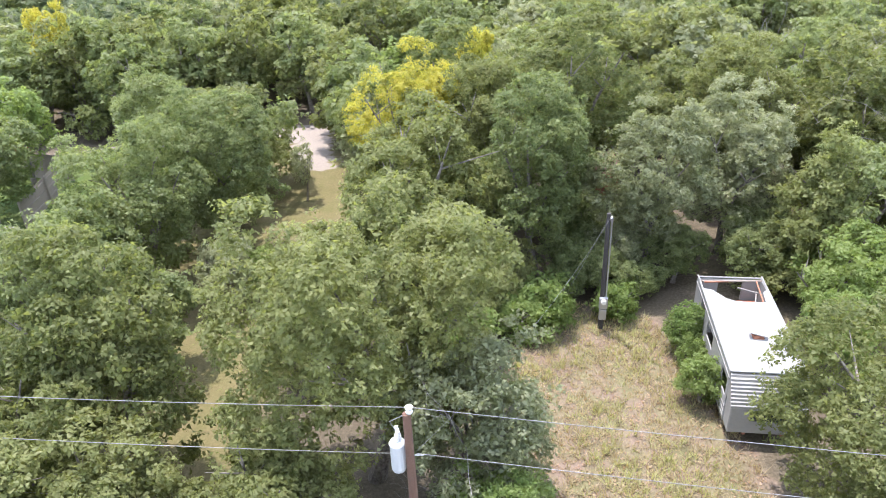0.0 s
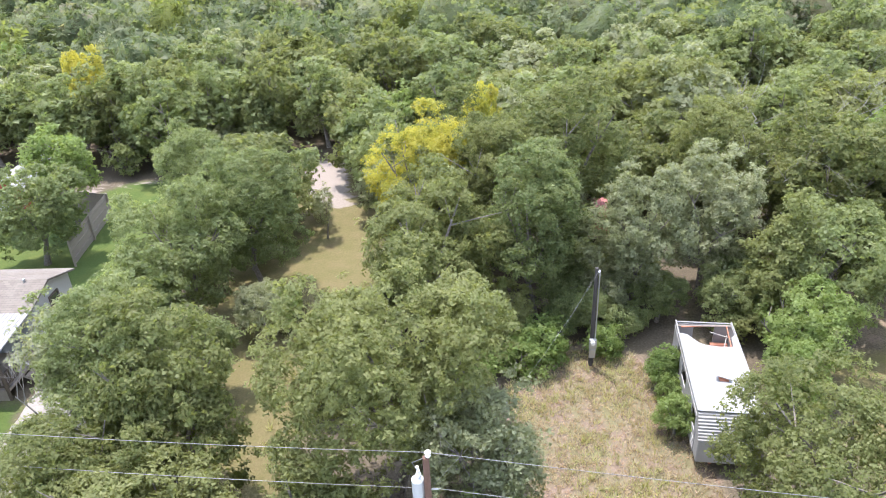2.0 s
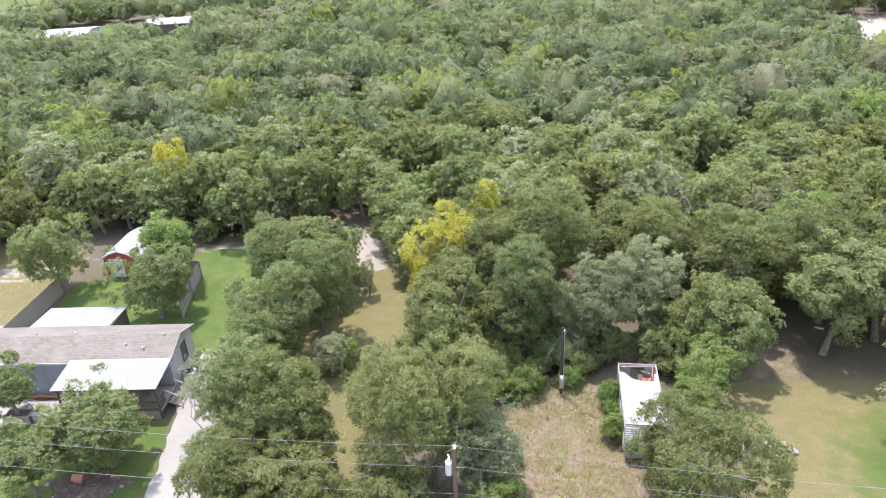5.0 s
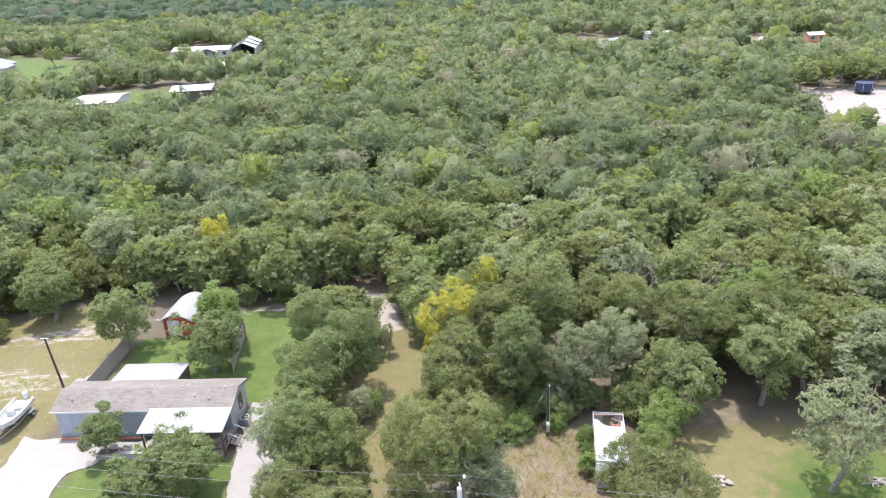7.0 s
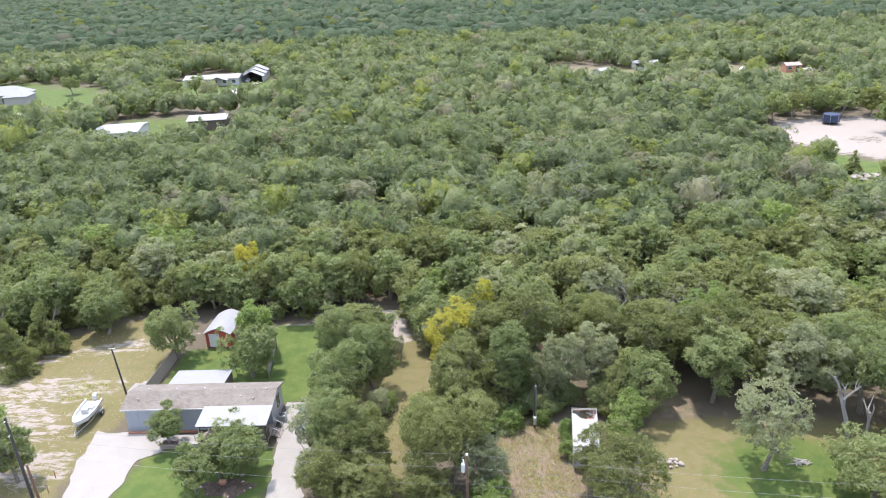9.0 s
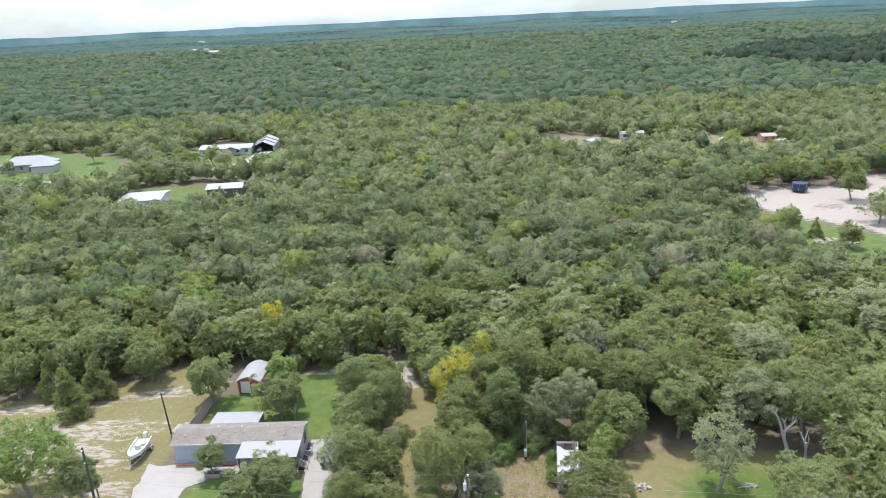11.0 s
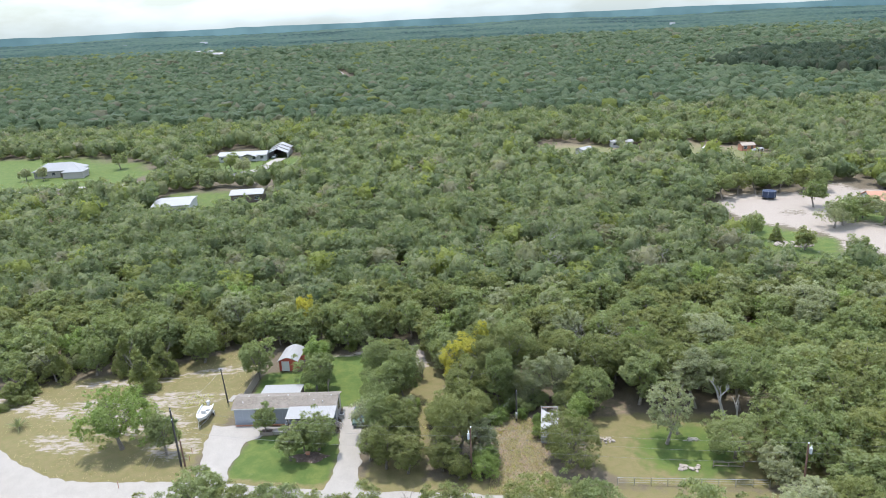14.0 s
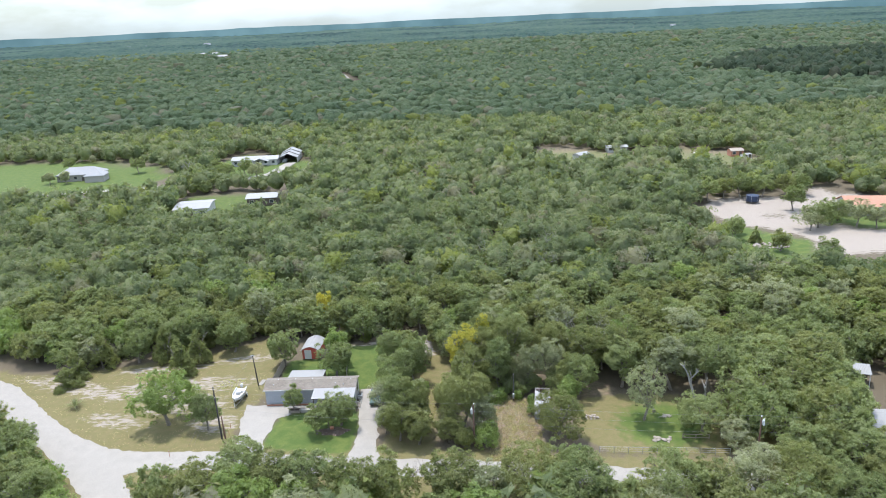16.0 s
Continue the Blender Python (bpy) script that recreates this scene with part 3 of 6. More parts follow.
UNDERWOOD = [
    (-6.4, 7.0, 3.4, 1.4, "o"),
    (-12.0, 5.0, 4.6, 1.7, "d"),
    (-9.6, 11.0, 2.4, 1.1, "s"),
    (5.9, 15.6, 5.6, 1.2, "g"),
    (5.6, 11, 2.8, 1.4, "d"),
    (7, 10.8, 3.2, 1.3, "g"),
    (9.6, 10.6, 3, 1.3, "d"),
    (6.2, 13.6, 3.2, 1.6, "d"),
    (8.6, 13.4, 3.4, 1.6, "o"),
    (13.4, 11.6, 3.4, 1.5, "d"),
    (-0.4, 11.6, 3.2, 1.6, "d"),
    (-3.4, 10.2, 3.4, 1.7, "o"),
    (1.4, 9.2, 3.2, 1.6, "o"),
    (4.8, 9.6, 2.6, 1.3, "d"),
    (0, 5.4, 3, 1.4, "s"),
    (7.8, 9.4, 1.8, 1, "d"),
    (2.6, 6.8, 1.8, 1.1, "s"),
    (6.2, 9.6, 2.6, 1.2, "d"),
    (12.9, 10.2, 3.4, 1.6, "d"),
    (3.6, 7.7, 2.2, 1.3, "s"),
    (6.6, 8, 1.6, 0.9, "s"),
    (8.75, 5.6, 2.2, 0.75, "s"),
    (8.7, 4.4, 1.5, 0.55, "s"),
    (8.5, 2.6, 2.1, 0.8, "s"),
    (13.4, 3.4, 3.6, 1.4, "b"),
    (-5, 5.2, 4.2, 1.8, "o"),
    (-8.9, 20.5, 3.8, 0.75, "t"),
    (-10.2, 9.6, 3.4, 1.3, "g"),
    (-2.6, -6.4, 3.4, 1.7, "o"),
    (-30.9, 5.45, 4.6, 1.7, "d"),
    (-25.8, -1.5, 4.8, 1.8, "d"),
    (-24.4, 0.6, 4.8, 1.5, "d"),
    (-44, 0.6, 7, 2.2, "d"),
    (-76, 16.8, 3.6, 3, "c"),
]
YARD_TREES = [
    (-22.4, 0.9, 6.0, 2.6, "d"),
    (-26.0, 18.0, 6.8, 2.9, "d"),
    (-26.6, 23.4, 7.2, 2.2, "b"),
    (-36.6, 22.6, 7.6, 2.8, "d"),
    (-14.4, 11.0, 8.2, 3.1, "d"),
    (-14.6, 6.4, 6.6, 2.4, "d"),
    (-15.9, 19.2, 8.4, 2.6, "d"),
    (-11.3, 14.2, 8.8, 2.6, "d"),
    (-2.5, 17.7, 10.0, 2.9, "y"),
    (0.6, 19.8, 9.4, 2.6, "o"),
    (-1.6, 15.8, 7.4, 2.2, "o"),
    (1.0, 23.9, 9.2, 1.5, "y"),
    (-31.5, 38.6, 9.0, 1.5, "y"),
    (-51.2, 2.4, 9.6, 5.1, "b"),
    (-72.6, 23.8, 7.0, 2.8, "c"),
    (-75.6, 19.8, 5.6, 2.4, "c"),
    (-66.4, 25.6, 7.4, 2.9, "d"),
    (-61.0, 26.2, 7.0, 2.6, "c"),
    (-55.8, 20.2, 7.2, 2.9, "c"),
    (-54.2, 25.4, 6.6, 2.7, "c"),
    (-48.5, 29.4, 7.5, 3.2, "d"),
    (-15.7, 2.8, 7.2, 2.4, "t"),
    (-14.8, -1.9, 5.4, 1.6, "t"),
]
GROVE_TREES = [
    (-41, 35.4, 6.8, 2.3, "o"),
    (-38.7, 35, 7.8, 2.2, "d"),
    (-36.3, 35.9, 7.2, 2.1, "d"),
    (-33.8, 34.9, 6.7, 2.4, "d"),
    (-30.8, 33.7, 7.3, 2.4, "d"),
    (-28.5, 34.4, 8.1, 2.4, "o"),
    (-26.1, 35.4, 8.7, 2.6, "d"),
    (-23.9, 35.5, 8.2, 2.2, "o"),
    (-21.3, 36.6, 7.5, 2.1, "d"),
    (-18.8, 36.9, 6.8, 2.3, "d"),
    (-16.1, 36.6, 8.1, 2.1, "o"),
    (-11.6, 37.2, 7.6, 2.4, "d"),
    (-8.2, 33, 7.8, 2.5, "o"),
    (-6.4, 27.4, 7.6, 2.3, "d"),
    (-5.2, 22.6, 5.6, 1.6, "g"),
    (-16.4, 36, 5, 1.8, "d"),
    (-25, 34.6, 3.4, 1.6, "d"),
    (-32, 33.4, 3.2, 1.5, "d"),
    (-20, 35.4, 3.4, 1.6, "g"),
    (51.8, -9.0, 8.2, 4.4, "d"),
    (45.6, -6.0, 8.0, 4.2, "d"),
    (55.0, -13.6, 6.6, 3.0, "o"),
    (54.4, -3.4, 9.0, 4.6, "d"),
    (47.0, -12.6, 6.8, 3.4, "o"),
    (26.0, 15.2, 10.4, 4.6, "o"),
    (17.2, 9.4, 7.4, 2.9, "d"),
    (19.0, 15.6, 9.8, 3.0, "o"),
    (14.0, 18.4, 9.8, 2.7, "o"),
    (25.9, 0.4, 10.4, 3.2, "t"),
    (32.6, 9.6, 10.4, 3.6, "g"),
    (38.6, 8.6, 11.0, 4.8, "d"),
    (33.8, -3.4, 6.4, 4.0, "d"),
    (42.6, 0.6, 9.0, 5.0, "d"),
    (50.6, 2.0, 9.2, 5.6, "o"),
    (37.3, -8.2, 4.6, 2.4, "g"),
    (41.0, -6.4, 8.2, 4.2, "d"),
    (50.0, -6.0, 9.0, 4.6, "o"),
    (44.6, -13.4, 7.0, 3.4, "d"),
    (51.5, -14.2, 7.4, 3.6, "d"),
    (46.6, 8.6, 10.4, 4.8, "d"),
    (56.4, 9.4, 10.4, 4.8, "o"),
    (24.6, 11.0, 9.4, 3.3, "d"),
    (29.0, 12.6, 9.6, 3.6, "o"),
    (56.6, 4.0, 8.4, 3.6, "d"),
]
ROADSIDE_TREES = [
    (-70.7, -7.8, 7.5, 3.5, "d"),
    (-61.2, -20.0, 8.2, 4.0, "d"),
    (-38.4, -19.3, 7.0, 3.2, "o"),
    (-33.9, -15.0, 7.6, 3.6, "d"),
    (-33.6, -20.9, 7.1, 3.3, "b"),
    (-28.2, -17.4, 7.1, 3.3, "o"),
    (-23.5, -17.6, 7.6, 3.6, "d"),
    (-19.2, -15.5, 3.9, 1.5, "b"),
    (-13.5, -17.4, 5.4, 2.4, "d"),
    (-4, -19.0, 7.6, 3.6, "o"),
    (1.1, -20.4, 7.1, 3.3, "g"),
    (6.1, -19.0, 8.2, 4.3, "o"),
    (13.2, -21.1, 8.2, 4.0, "d"),
    (11.5, -15.0, 5.8, 2.6, "d"),
    (24.5, -21.5, 8.2, 4.2, "d"),
    (29.2, -21.6, 7.1, 3.3, "o"),
    (35.7, -19.2, 7.8, 3.7, "g"),
    (40.7, -20.9, 8.2, 4.1, "o"),
    (45.1, -20.4, 6.8, 3.2, "d"),
    (47.7, -23.6, 6.4, 3.0, "d"),
    (52.4, -18.5, 6.8, 3.2, "o"),
]
FAR_YARD_TREES = [
    (95.2, 97.2, 6.5, 3.9, "g"),
    (74.0, 96.0, 5.5, 2.2, "g"),
    (76.5, 88.0, 4.6, 1.8, "c"),
    (71.5, 91.0, 6.0, 2.6, "d"),
    (80.0, 80.5, 5.4, 2.4, "o"),
    (88.5, 72.5, 5.6, 2.6, "d"),
    (78.0, 132.0, 8.0, 3.4, "d"),
    (84.0, 135.5, 7.5, 3.2, "o"),
    (90.0, 137.0, 8.0, 3.4, "d"),
    (97.0, 136.5, 7.5, 3.3, "d"),
    (104.0, 135.5, 8.0, 3.4, "o"),
    (110.0, 137.5, 7.5, 3.4, "d"),
    (63.0, 200.0, 6.5, 2.8, "g"),
    (90.0, 226.0, 7.0, 2.8, "d"),
    (80.5, 226.0, 7.5, 3.0, "d"),
    (98.4, 99.5, 7.0, 3.6, "d"),
    (103.5, 102.5, 7.0, 4.2, "d"),
    (109.2, 99.6, 7.5, 4.2, "g"),
    (113.5, 97.0, 7.0, 3.1, "g"),
    (99.5, 118.3, 8.0, 3.4, "d"),
    (107.0, 106.0, 6.5, 3.9, "d"),
    (-184.0, 203.5, 5.0, 2.4, "g"),
    (-176.0, 202.5, 6.0, 2.2, "g"),
    (-152.0, 221.0, 7.0, 3.2, "d"),
    (-190.0, 232.0, 6.5, 2.6, "d"),
    (-116.0, 198.0, 8.0, 3.8, "d"),
    (-110.0, 206.0, 7.5, 3.6, "d"),
    (-103.0, 197.0, 8.0, 3.8, "d"),
    (-96.5, 203.0, 8.0, 3.6, "d"),
    (-90.5, 197.5, 7.0, 3.4, "g"),
    (-122.0, 212.0, 8.0, 3.6, "d"),
]

taken = []
for rows, tier, group in ((NEAR_TREES, -1, "trees round the clearing"), (UNDERWOOD, 0, "shrubs and small trees"), (YARD_TREES, 0, "trees in the yards"), (FAR_YARD_TREES, 1, "trees of the far yards"), (GROVE_TREES, 1, "trees of the grove"), (ROADSIDE_TREES, 0, "trees along the road")):
    for x, y, h, r, kind in rows:
        plant(kind, x, y, h, r, -1 if kind == "s" or (-18 < x < 16 and 5 < y < 20) else 0 if rows is GROVE_TREES and 10 < x < 40 else tier, group, rows is YARD_TREES and r < 2.6 or rows is FAR_YARD_TREES or (rows is GROVE_TREES and (kind == "g" and h > 6 or x > 24 and y > 5 and x < 40 and h > 9)) or h > 2.55 * r and rows is UNDERWOOD)
        taken.append((x, y, r))

# the woods close by, tree by tree
rng = np.random.default_rng(5)


def scatter(rng, x0, x1, y0, y1, gap, keep):
    """Jittered grid points between the bounds that keep() lets stand."""
    xs, ys = np.meshgrid(np.arange(x0, x1, gap), np.arange(y0, y1, gap))
    xs = xs + rng.uniform(-0.6, 0.6, xs.shape) * gap + (np.arange(len(ys)) % 2)[:, None] * gap / 2
    ys = ys + rng.uniform(-0.6, 0.6, ys.shape) * gap
    xs, ys = xs.ravel(), ys.ravel()
    ok = keep(xs, ys)
    return xs[ok], ys[ok]


def wooded(x, y):
    ok = np.ones(len(x), bool)
    for poly, margin in OPEN:
        ok &= edge_distance(poly, x, y) < -margin
    for tx, ty, tr in taken:
        ok &= np.hypot(x - tx, y - ty) > tr * 0.75 + 0.8
    return ok


def in_view(x, y, slack):
    return np.abs(x) < 0.70 * (y + 100) + slack


WOODS_Y = 50
xs, ys = scatter(rng, -100, 92, 8, WOODS_Y, 3.8, lambda x, y: wooded(x, y) & in_view(x, y, -4))
for x, y in zip(xs, ys):
    r = float(rng.uniform(2.1, 3.5))
    kind = str(rng.choice(list("oodddgcb"), p=[0.2, 0.2, 0.16, 0.14, 0.1, 0.1, 0.07, 0.03]))
    if kind == "c":
        r *= 0.72
    plant(kind, float(x), float(y), r * float(rng.uniform(1.7, 2.9)), r, 0 if y < 23 and abs(x) < 34 else 1, "trees of the near woods")
xs, ys = scatter(rng, -95, 60, 10, 46, 2.6, lambda x, y: wooded(x, y) & in_view(x, y, -6))
rim = np.maximum.reduce([edge_distance(p, xs, ys) for p in (FIELD, BACK_STRIP, LAWN_EAST, EAST_GAP, PATHWAY)])
for x, y in zip(xs[rim > -5.5], ys[rim > -5.5]):
    r = float(rng.uniform(1.0, 1.7))
    plant(str(rng.choice(list("oddgc"))), float(x), float(y), r * float(rng.uniform(1.6, 2.4)), r, 1, "brush at the wood's edge", label="low leafy brush at the edge of the woods")

# ---- the woods further off ----
def canopy(name, xs, ys, rng, cards, size, label, per=8):
    """Many trees as one mesh: each a solid uneven heart and leaf sprays round it."""
    nt = len(xs)
    r = 2.2 + 2.2 * rng.random(nt) ** 1.3
    h = r * rng.uniform(1.3, 2.1, nt) + 1.0
    lib = [sprays(rng, cards, 1.0, 0.3, 1.9, 30, size, per=per) for _ in range(12)]
    pick = rng.integers(0, 12, nt)
    ang = rng.uniform(0, 2 * math.pi, nt)
    ca, sa = np.cos(ang), np.sin(ang)
    P = np.stack(lib)[pick]
    px = P[..., 0] * ca[:, None, None] - P[..., 1] * sa[:, None, None]
    py = P[..., 0] * sa[:, None, None] + P[..., 1] * ca[:, None, None]
    V = np.stack([px * r[:, None, None] + xs[:, None, None], py * r[:, None, None] + ys[:, None, None], P[..., 2] * (h / 1.9)[:, None, None]], -1).reshape(-1, 3)
    # the heart: rings of a rounded, bulging dome
    k, rings = 8, ((0.3, 0.3), (0.68, 0.6), (0.74, 0.95), (0.6, 1.34), (0.32, 1.58))
    a = np.arange(k) * 2 * math.pi / k
    D = np.concatenate([np.stack([np.cos(a + 0.4 * j) * rr, np.sin(a + 0.4 * j) * rr, np.full(k, zz)], -1) for j, (rr, zz) in enumerate(rings)] + [[[0, 0, 1.65]]])
    D = D[None] * (1 + rng.uniform(-0.14, 0.14, (nt, len(D), 1)))
    W = np.stack([D[..., 0] * r[:, None] + xs[:, None], D[..., 1] * r[:, None] + ys[:, None], D[..., 2] * (h / 1.9)[:, None]], -1).reshape(-1, 3)
    q, t, last = [], [], len(rings) - 1
    for j in range(last):
        for i in range(k):
            q.append((j * k + i, j * k + (i + 1) % k, (j + 1) * k + (i + 1) % k, (j + 1) * k + i))
    for i in range(k):
        t.append((last * k + i, last * k + (i + 1) % k, len(rings) * k))
    step = (np.arange(nt) * (len(rings) * k + 1))[:, None, None] + len(V)
    quads = (np.array(q)[None] + step).reshape(-1, 4)
    tris = np.concatenate([np.arange(len(V)).reshape(-1, 3), (np.array(t)[None] + step).reshape(-1, 3)])
    me = tris_quads(name, np.concatenate([V, W]), quads, tris, True)
    tint = rng.random(nt)
    at = me.attributes.new("tree_tint", "FLOAT", "POINT")
    at.data.foreach_set("value", np.concatenate([np.repeat(tint, cards * 3), np.repeat(tint, len(rings) * k + 1)]).astype(np.float32))
    me.materials.append(WOODS)
    return tagged(new(name, me), label, "woods", kind="stuff")


rng = np.random.default_rng(8)
xs, ys = scatter(rng, -190, 190, WOODS_Y, 125, 4.55, lambda x, y: wooded(x, y) & in_view(x, y, 6))
canopy("woodland", xs, ys, rng, 480, 0.16, "dense green oak woods just behind the yards")
xs, ys = scatter(rng, -330, 330, 125, 330, 4.9, lambda x, y: wooded(x, y) & in_view(x, y, 12))
canopy("woodland", xs, ys, rng, 130, 0.26, "dense green oak woods behind the yards", 4)
xs, ys = scatter(rng, -125, 110, -40, 50, 4.6, lambda x, y: wooded(x, y) & ~((y > 8) & in_view(x, y, -4)) & ~((x > -20) & (x < 17) & (y > -14)))
shown = in_view(x=xs, y=ys + 12, slack=8) & (ys > -27)
for x, y in zip(xs[shown], ys[shown]):
    r = float(rng.uniform(2.4, 3.9))
    plant(str(rng.choice(list("oddgb"))), float(x), float(y), r * float(rng.uniform(1.8, 2.2)), r, 1, "trees of the side woods")
canopy("woodland", xs[~shown], ys[~shown], rng, 120, 0.27, "green oak woods beside the road")


# Outline of the cloud shadow that is painted into the far trees' colour.
CLOUD_SHADE_PATCH = [(222, 597), (231, 566), (264, 496), (304, 430), (414, 430), (546, 606), (546, 747), (370, 747), (304, 738), (290, 659)]


def domes(name, xs, ys, rng, label, big=1.0):
    """Distant trees: small uneven domes."""
    nt, k = len(xs), 6
    r = (2.7 + 3.0 * rng.random(nt) ** 1.5) * big
    rings = ((1.12, 0.5), (0.84, 1.1))
    a = np.arange(k) * 2 * math.pi / k
    D = np.concatenate([np.stack([np.cos(a + j * 0.5) * rr, np.sin(a + j * 0.5) * rr, np.full(k, zz)], -1) for j, (rr, zz) in enumerate(rings)] + [[[0, 0, 1.36]]])
    D = D[None] * (1 + rng.uniform(-0.17, 0.17, (nt, len(D), 1)))
    W = np.stack([D[..., 0] * r[:, None] + xs[:, None], D[..., 1] * r[:, None] + ys[:, None], D[..., 2] * (3.4 + r * rng.uniform(0.5, 0.85, nt))[:, None]], -1).reshape(-1, 3)
    # Trees in the painted cloud shadow, with a ragged rim; they stand taller.
    cloud_shade = edge_distance(CLOUD_SHADE_PATCH, xs, ys) + rng.normal(size=nt) * 9 > 0
    W.reshape(nt, -1, 3)[:, :, 2] *= np.where(cloud_shade, 1.45, 1.0)[:, None]
    q = [(i, (i + 1) % k, k + (i + 1) % k, k + i) for i in range(k)]
    t = [(k + i, k + (i + 1) % k, 2 * k) for i in range(k)]
    step = (np.arange(nt) * (2 * k + 1))[:, None, None]
    me = tris_quads(name, W, (np.array(q)[None] + step).reshape(-1, 4), (np.array(t)[None] + step).reshape(-1, 3), True)
    at = me.attributes.new("tree_tint", "FLOAT", "POINT")
    at.data.foreach_set("value", np.repeat(rng.random(nt), 2 * k + 1).astype(np.float32))
    at = me.attributes.new("cloud_shade", "FLOAT", "POINT")
    at.data.foreach_set("value", np.repeat(cloud_shade, 2 * k + 1).astype(np.float32))
    me.materials.append(WOODS_FAR_HAZY)
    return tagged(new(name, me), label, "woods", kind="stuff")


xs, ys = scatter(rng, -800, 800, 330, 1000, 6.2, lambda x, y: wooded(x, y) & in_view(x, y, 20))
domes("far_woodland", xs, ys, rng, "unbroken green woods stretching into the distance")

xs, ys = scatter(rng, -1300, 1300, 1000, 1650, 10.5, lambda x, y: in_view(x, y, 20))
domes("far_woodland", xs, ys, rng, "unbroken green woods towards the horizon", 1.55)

xs, ys = scatter(rng, -260, 260, -260, -41, 6.2, wooded)
domes("woodland", xs, ys, rng, "green oak woods across the road")

# ---- the last woods towards the horizon, one rolling sheet ----
dist = 1600 * (4560 / 1600) ** np.linspace(0, 1, 120)
ang = np.radians(np.linspace(90 - 40, 90 + 40, 360))
A, R = np.meshgrid(ang, dist)
X, Y = np.cos(A) * R, np.sin(A) * R - 60
rng = np.random.default_rng(3)
Z = 6.0 + rng.uniform(-4.5, 4.5, X.shape) + 3.5 * np.sin(X * 0.0042 + 1) * np.sin(Y * 0.0031) + np.clip((R - 2500) / 2000, 0, 1) * 14 * (0.6 + 0.4 * np.sin(A * 23))
idx = np.arange(X.size).reshape(X.shape)
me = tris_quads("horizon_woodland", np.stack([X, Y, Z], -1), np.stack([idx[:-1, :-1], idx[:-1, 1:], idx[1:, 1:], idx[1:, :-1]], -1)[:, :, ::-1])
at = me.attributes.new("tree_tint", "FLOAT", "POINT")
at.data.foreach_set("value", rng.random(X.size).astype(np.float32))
me.materials.append(HORIZON_WOODS_HAZY)
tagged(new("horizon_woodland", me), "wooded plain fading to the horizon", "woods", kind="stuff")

# Far hills: a glowing strip with the haze put into its blue.
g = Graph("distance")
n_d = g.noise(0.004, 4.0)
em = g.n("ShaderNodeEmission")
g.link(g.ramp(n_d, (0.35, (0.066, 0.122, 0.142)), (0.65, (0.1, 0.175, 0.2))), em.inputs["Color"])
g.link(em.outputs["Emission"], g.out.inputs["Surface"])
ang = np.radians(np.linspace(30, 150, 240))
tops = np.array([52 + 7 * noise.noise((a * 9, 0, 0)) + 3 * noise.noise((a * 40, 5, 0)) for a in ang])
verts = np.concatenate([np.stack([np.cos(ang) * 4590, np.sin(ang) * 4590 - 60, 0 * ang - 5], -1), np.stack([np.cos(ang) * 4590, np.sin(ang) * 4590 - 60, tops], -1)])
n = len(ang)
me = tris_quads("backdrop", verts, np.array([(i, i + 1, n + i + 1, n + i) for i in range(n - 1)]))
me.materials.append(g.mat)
tagged(new("backdrop", me), "distant hills along the horizon in painted haze blue", "backdrop", kind="structure")


# ---- more materials ----
def paint(name, color, rough=0.5, metal=0.0, wear=0.12, scale=3.0, dirt=(0.35, 0.31, 0.26), fine=0.02):
    """Painted or plain surface with grain and patches of dirt."""
    g = Graph(name)
    a, b = g.noise(scale, 5.0, 0.65), g.noise(scale * 9, 4.0)
    c = g.mix(g.range(a, 0.48, 0.78, 0.0, wear), color, dirt)
    c = g.mix(g.range(b, 0.35, 0.7, 0.0, 0.35), c, g.mix(1.0, c, (0.86, 0.86, 0.86), "MULTIPLY"))
    return g.done(c, g.range(b, 0.3, 0.7, rough * 0.9, min(1.0, rough * 1.15)), metal, g.bump(b, 0.25, fine))


WHITE_METAL = paint("white_metal_roof", (0.22, 0.22, 0.222), 0.6, 0.0, 0.10)
WHITE_PAINT = paint("white_paint", (0.46, 0.46, 0.45), 0.5, 0.0, 0.10)
TRAILER_SKIN = paint("trailer_skin", (0.26, 0.26, 0.256), 0.45, 0.0, 0.22, 1.4, (0.42, 0.36, 0.30))
SIDING = paint("blue_grey_siding", (0.30, 0.325, 0.36), 0.6, 0.0, 0.08)
SIDING_PALE = paint("pale_siding", (0.40, 0.40, 0.385), 0.6, 0.0, 0.08)
WOOD_GREY = paint("weathered_wood", (0.26, 0.22, 0.185), 0.9, 0.0, 0.4, 2.5, (0.14, 0.115, 0.095))
WOOD_DARK = paint("dark_wood", (0.10, 0.078, 0.06), 0.9, 0.0, 0.3, 2.5, (0.05, 0.04, 0.03))
POLE_WOOD = paint("pole_wood", (0.15, 0.085, 0.06), 0.85, 0.0, 0.4, 3.0, (0.08, 0.06, 0.05))
POLE_DARK = paint("tarred_pole_wood", (0.045, 0.04, 0.038), 0.85, 0.0, 0.3, 3.0, (0.09, 0.08, 0.07))
RED_WALL = paint("red_boards", (0.33, 0.06, 0.04), 0.7, 0.0, 0.15, 2.0, (0.2, 0.06, 0.04))
BRICK_RED = paint("red_brick", (0.36, 0.16, 0.10), 0.9, 0.0, 0.3)
FADED_RED = paint("faded_red_sheet", (0.36, 0.13, 0.12), 0.7, 0.0, 0.3, 4.0, (0.24, 0.09, 0.08))
RUST = paint("rusted_sheet", (0.36, 0.15, 0.09), 0.8, 0.1, 0.5, 4.0, (0.20, 0.09, 0.06))
DARK = paint("dark_inside", (0.03, 0.03, 0.032), 0.8)
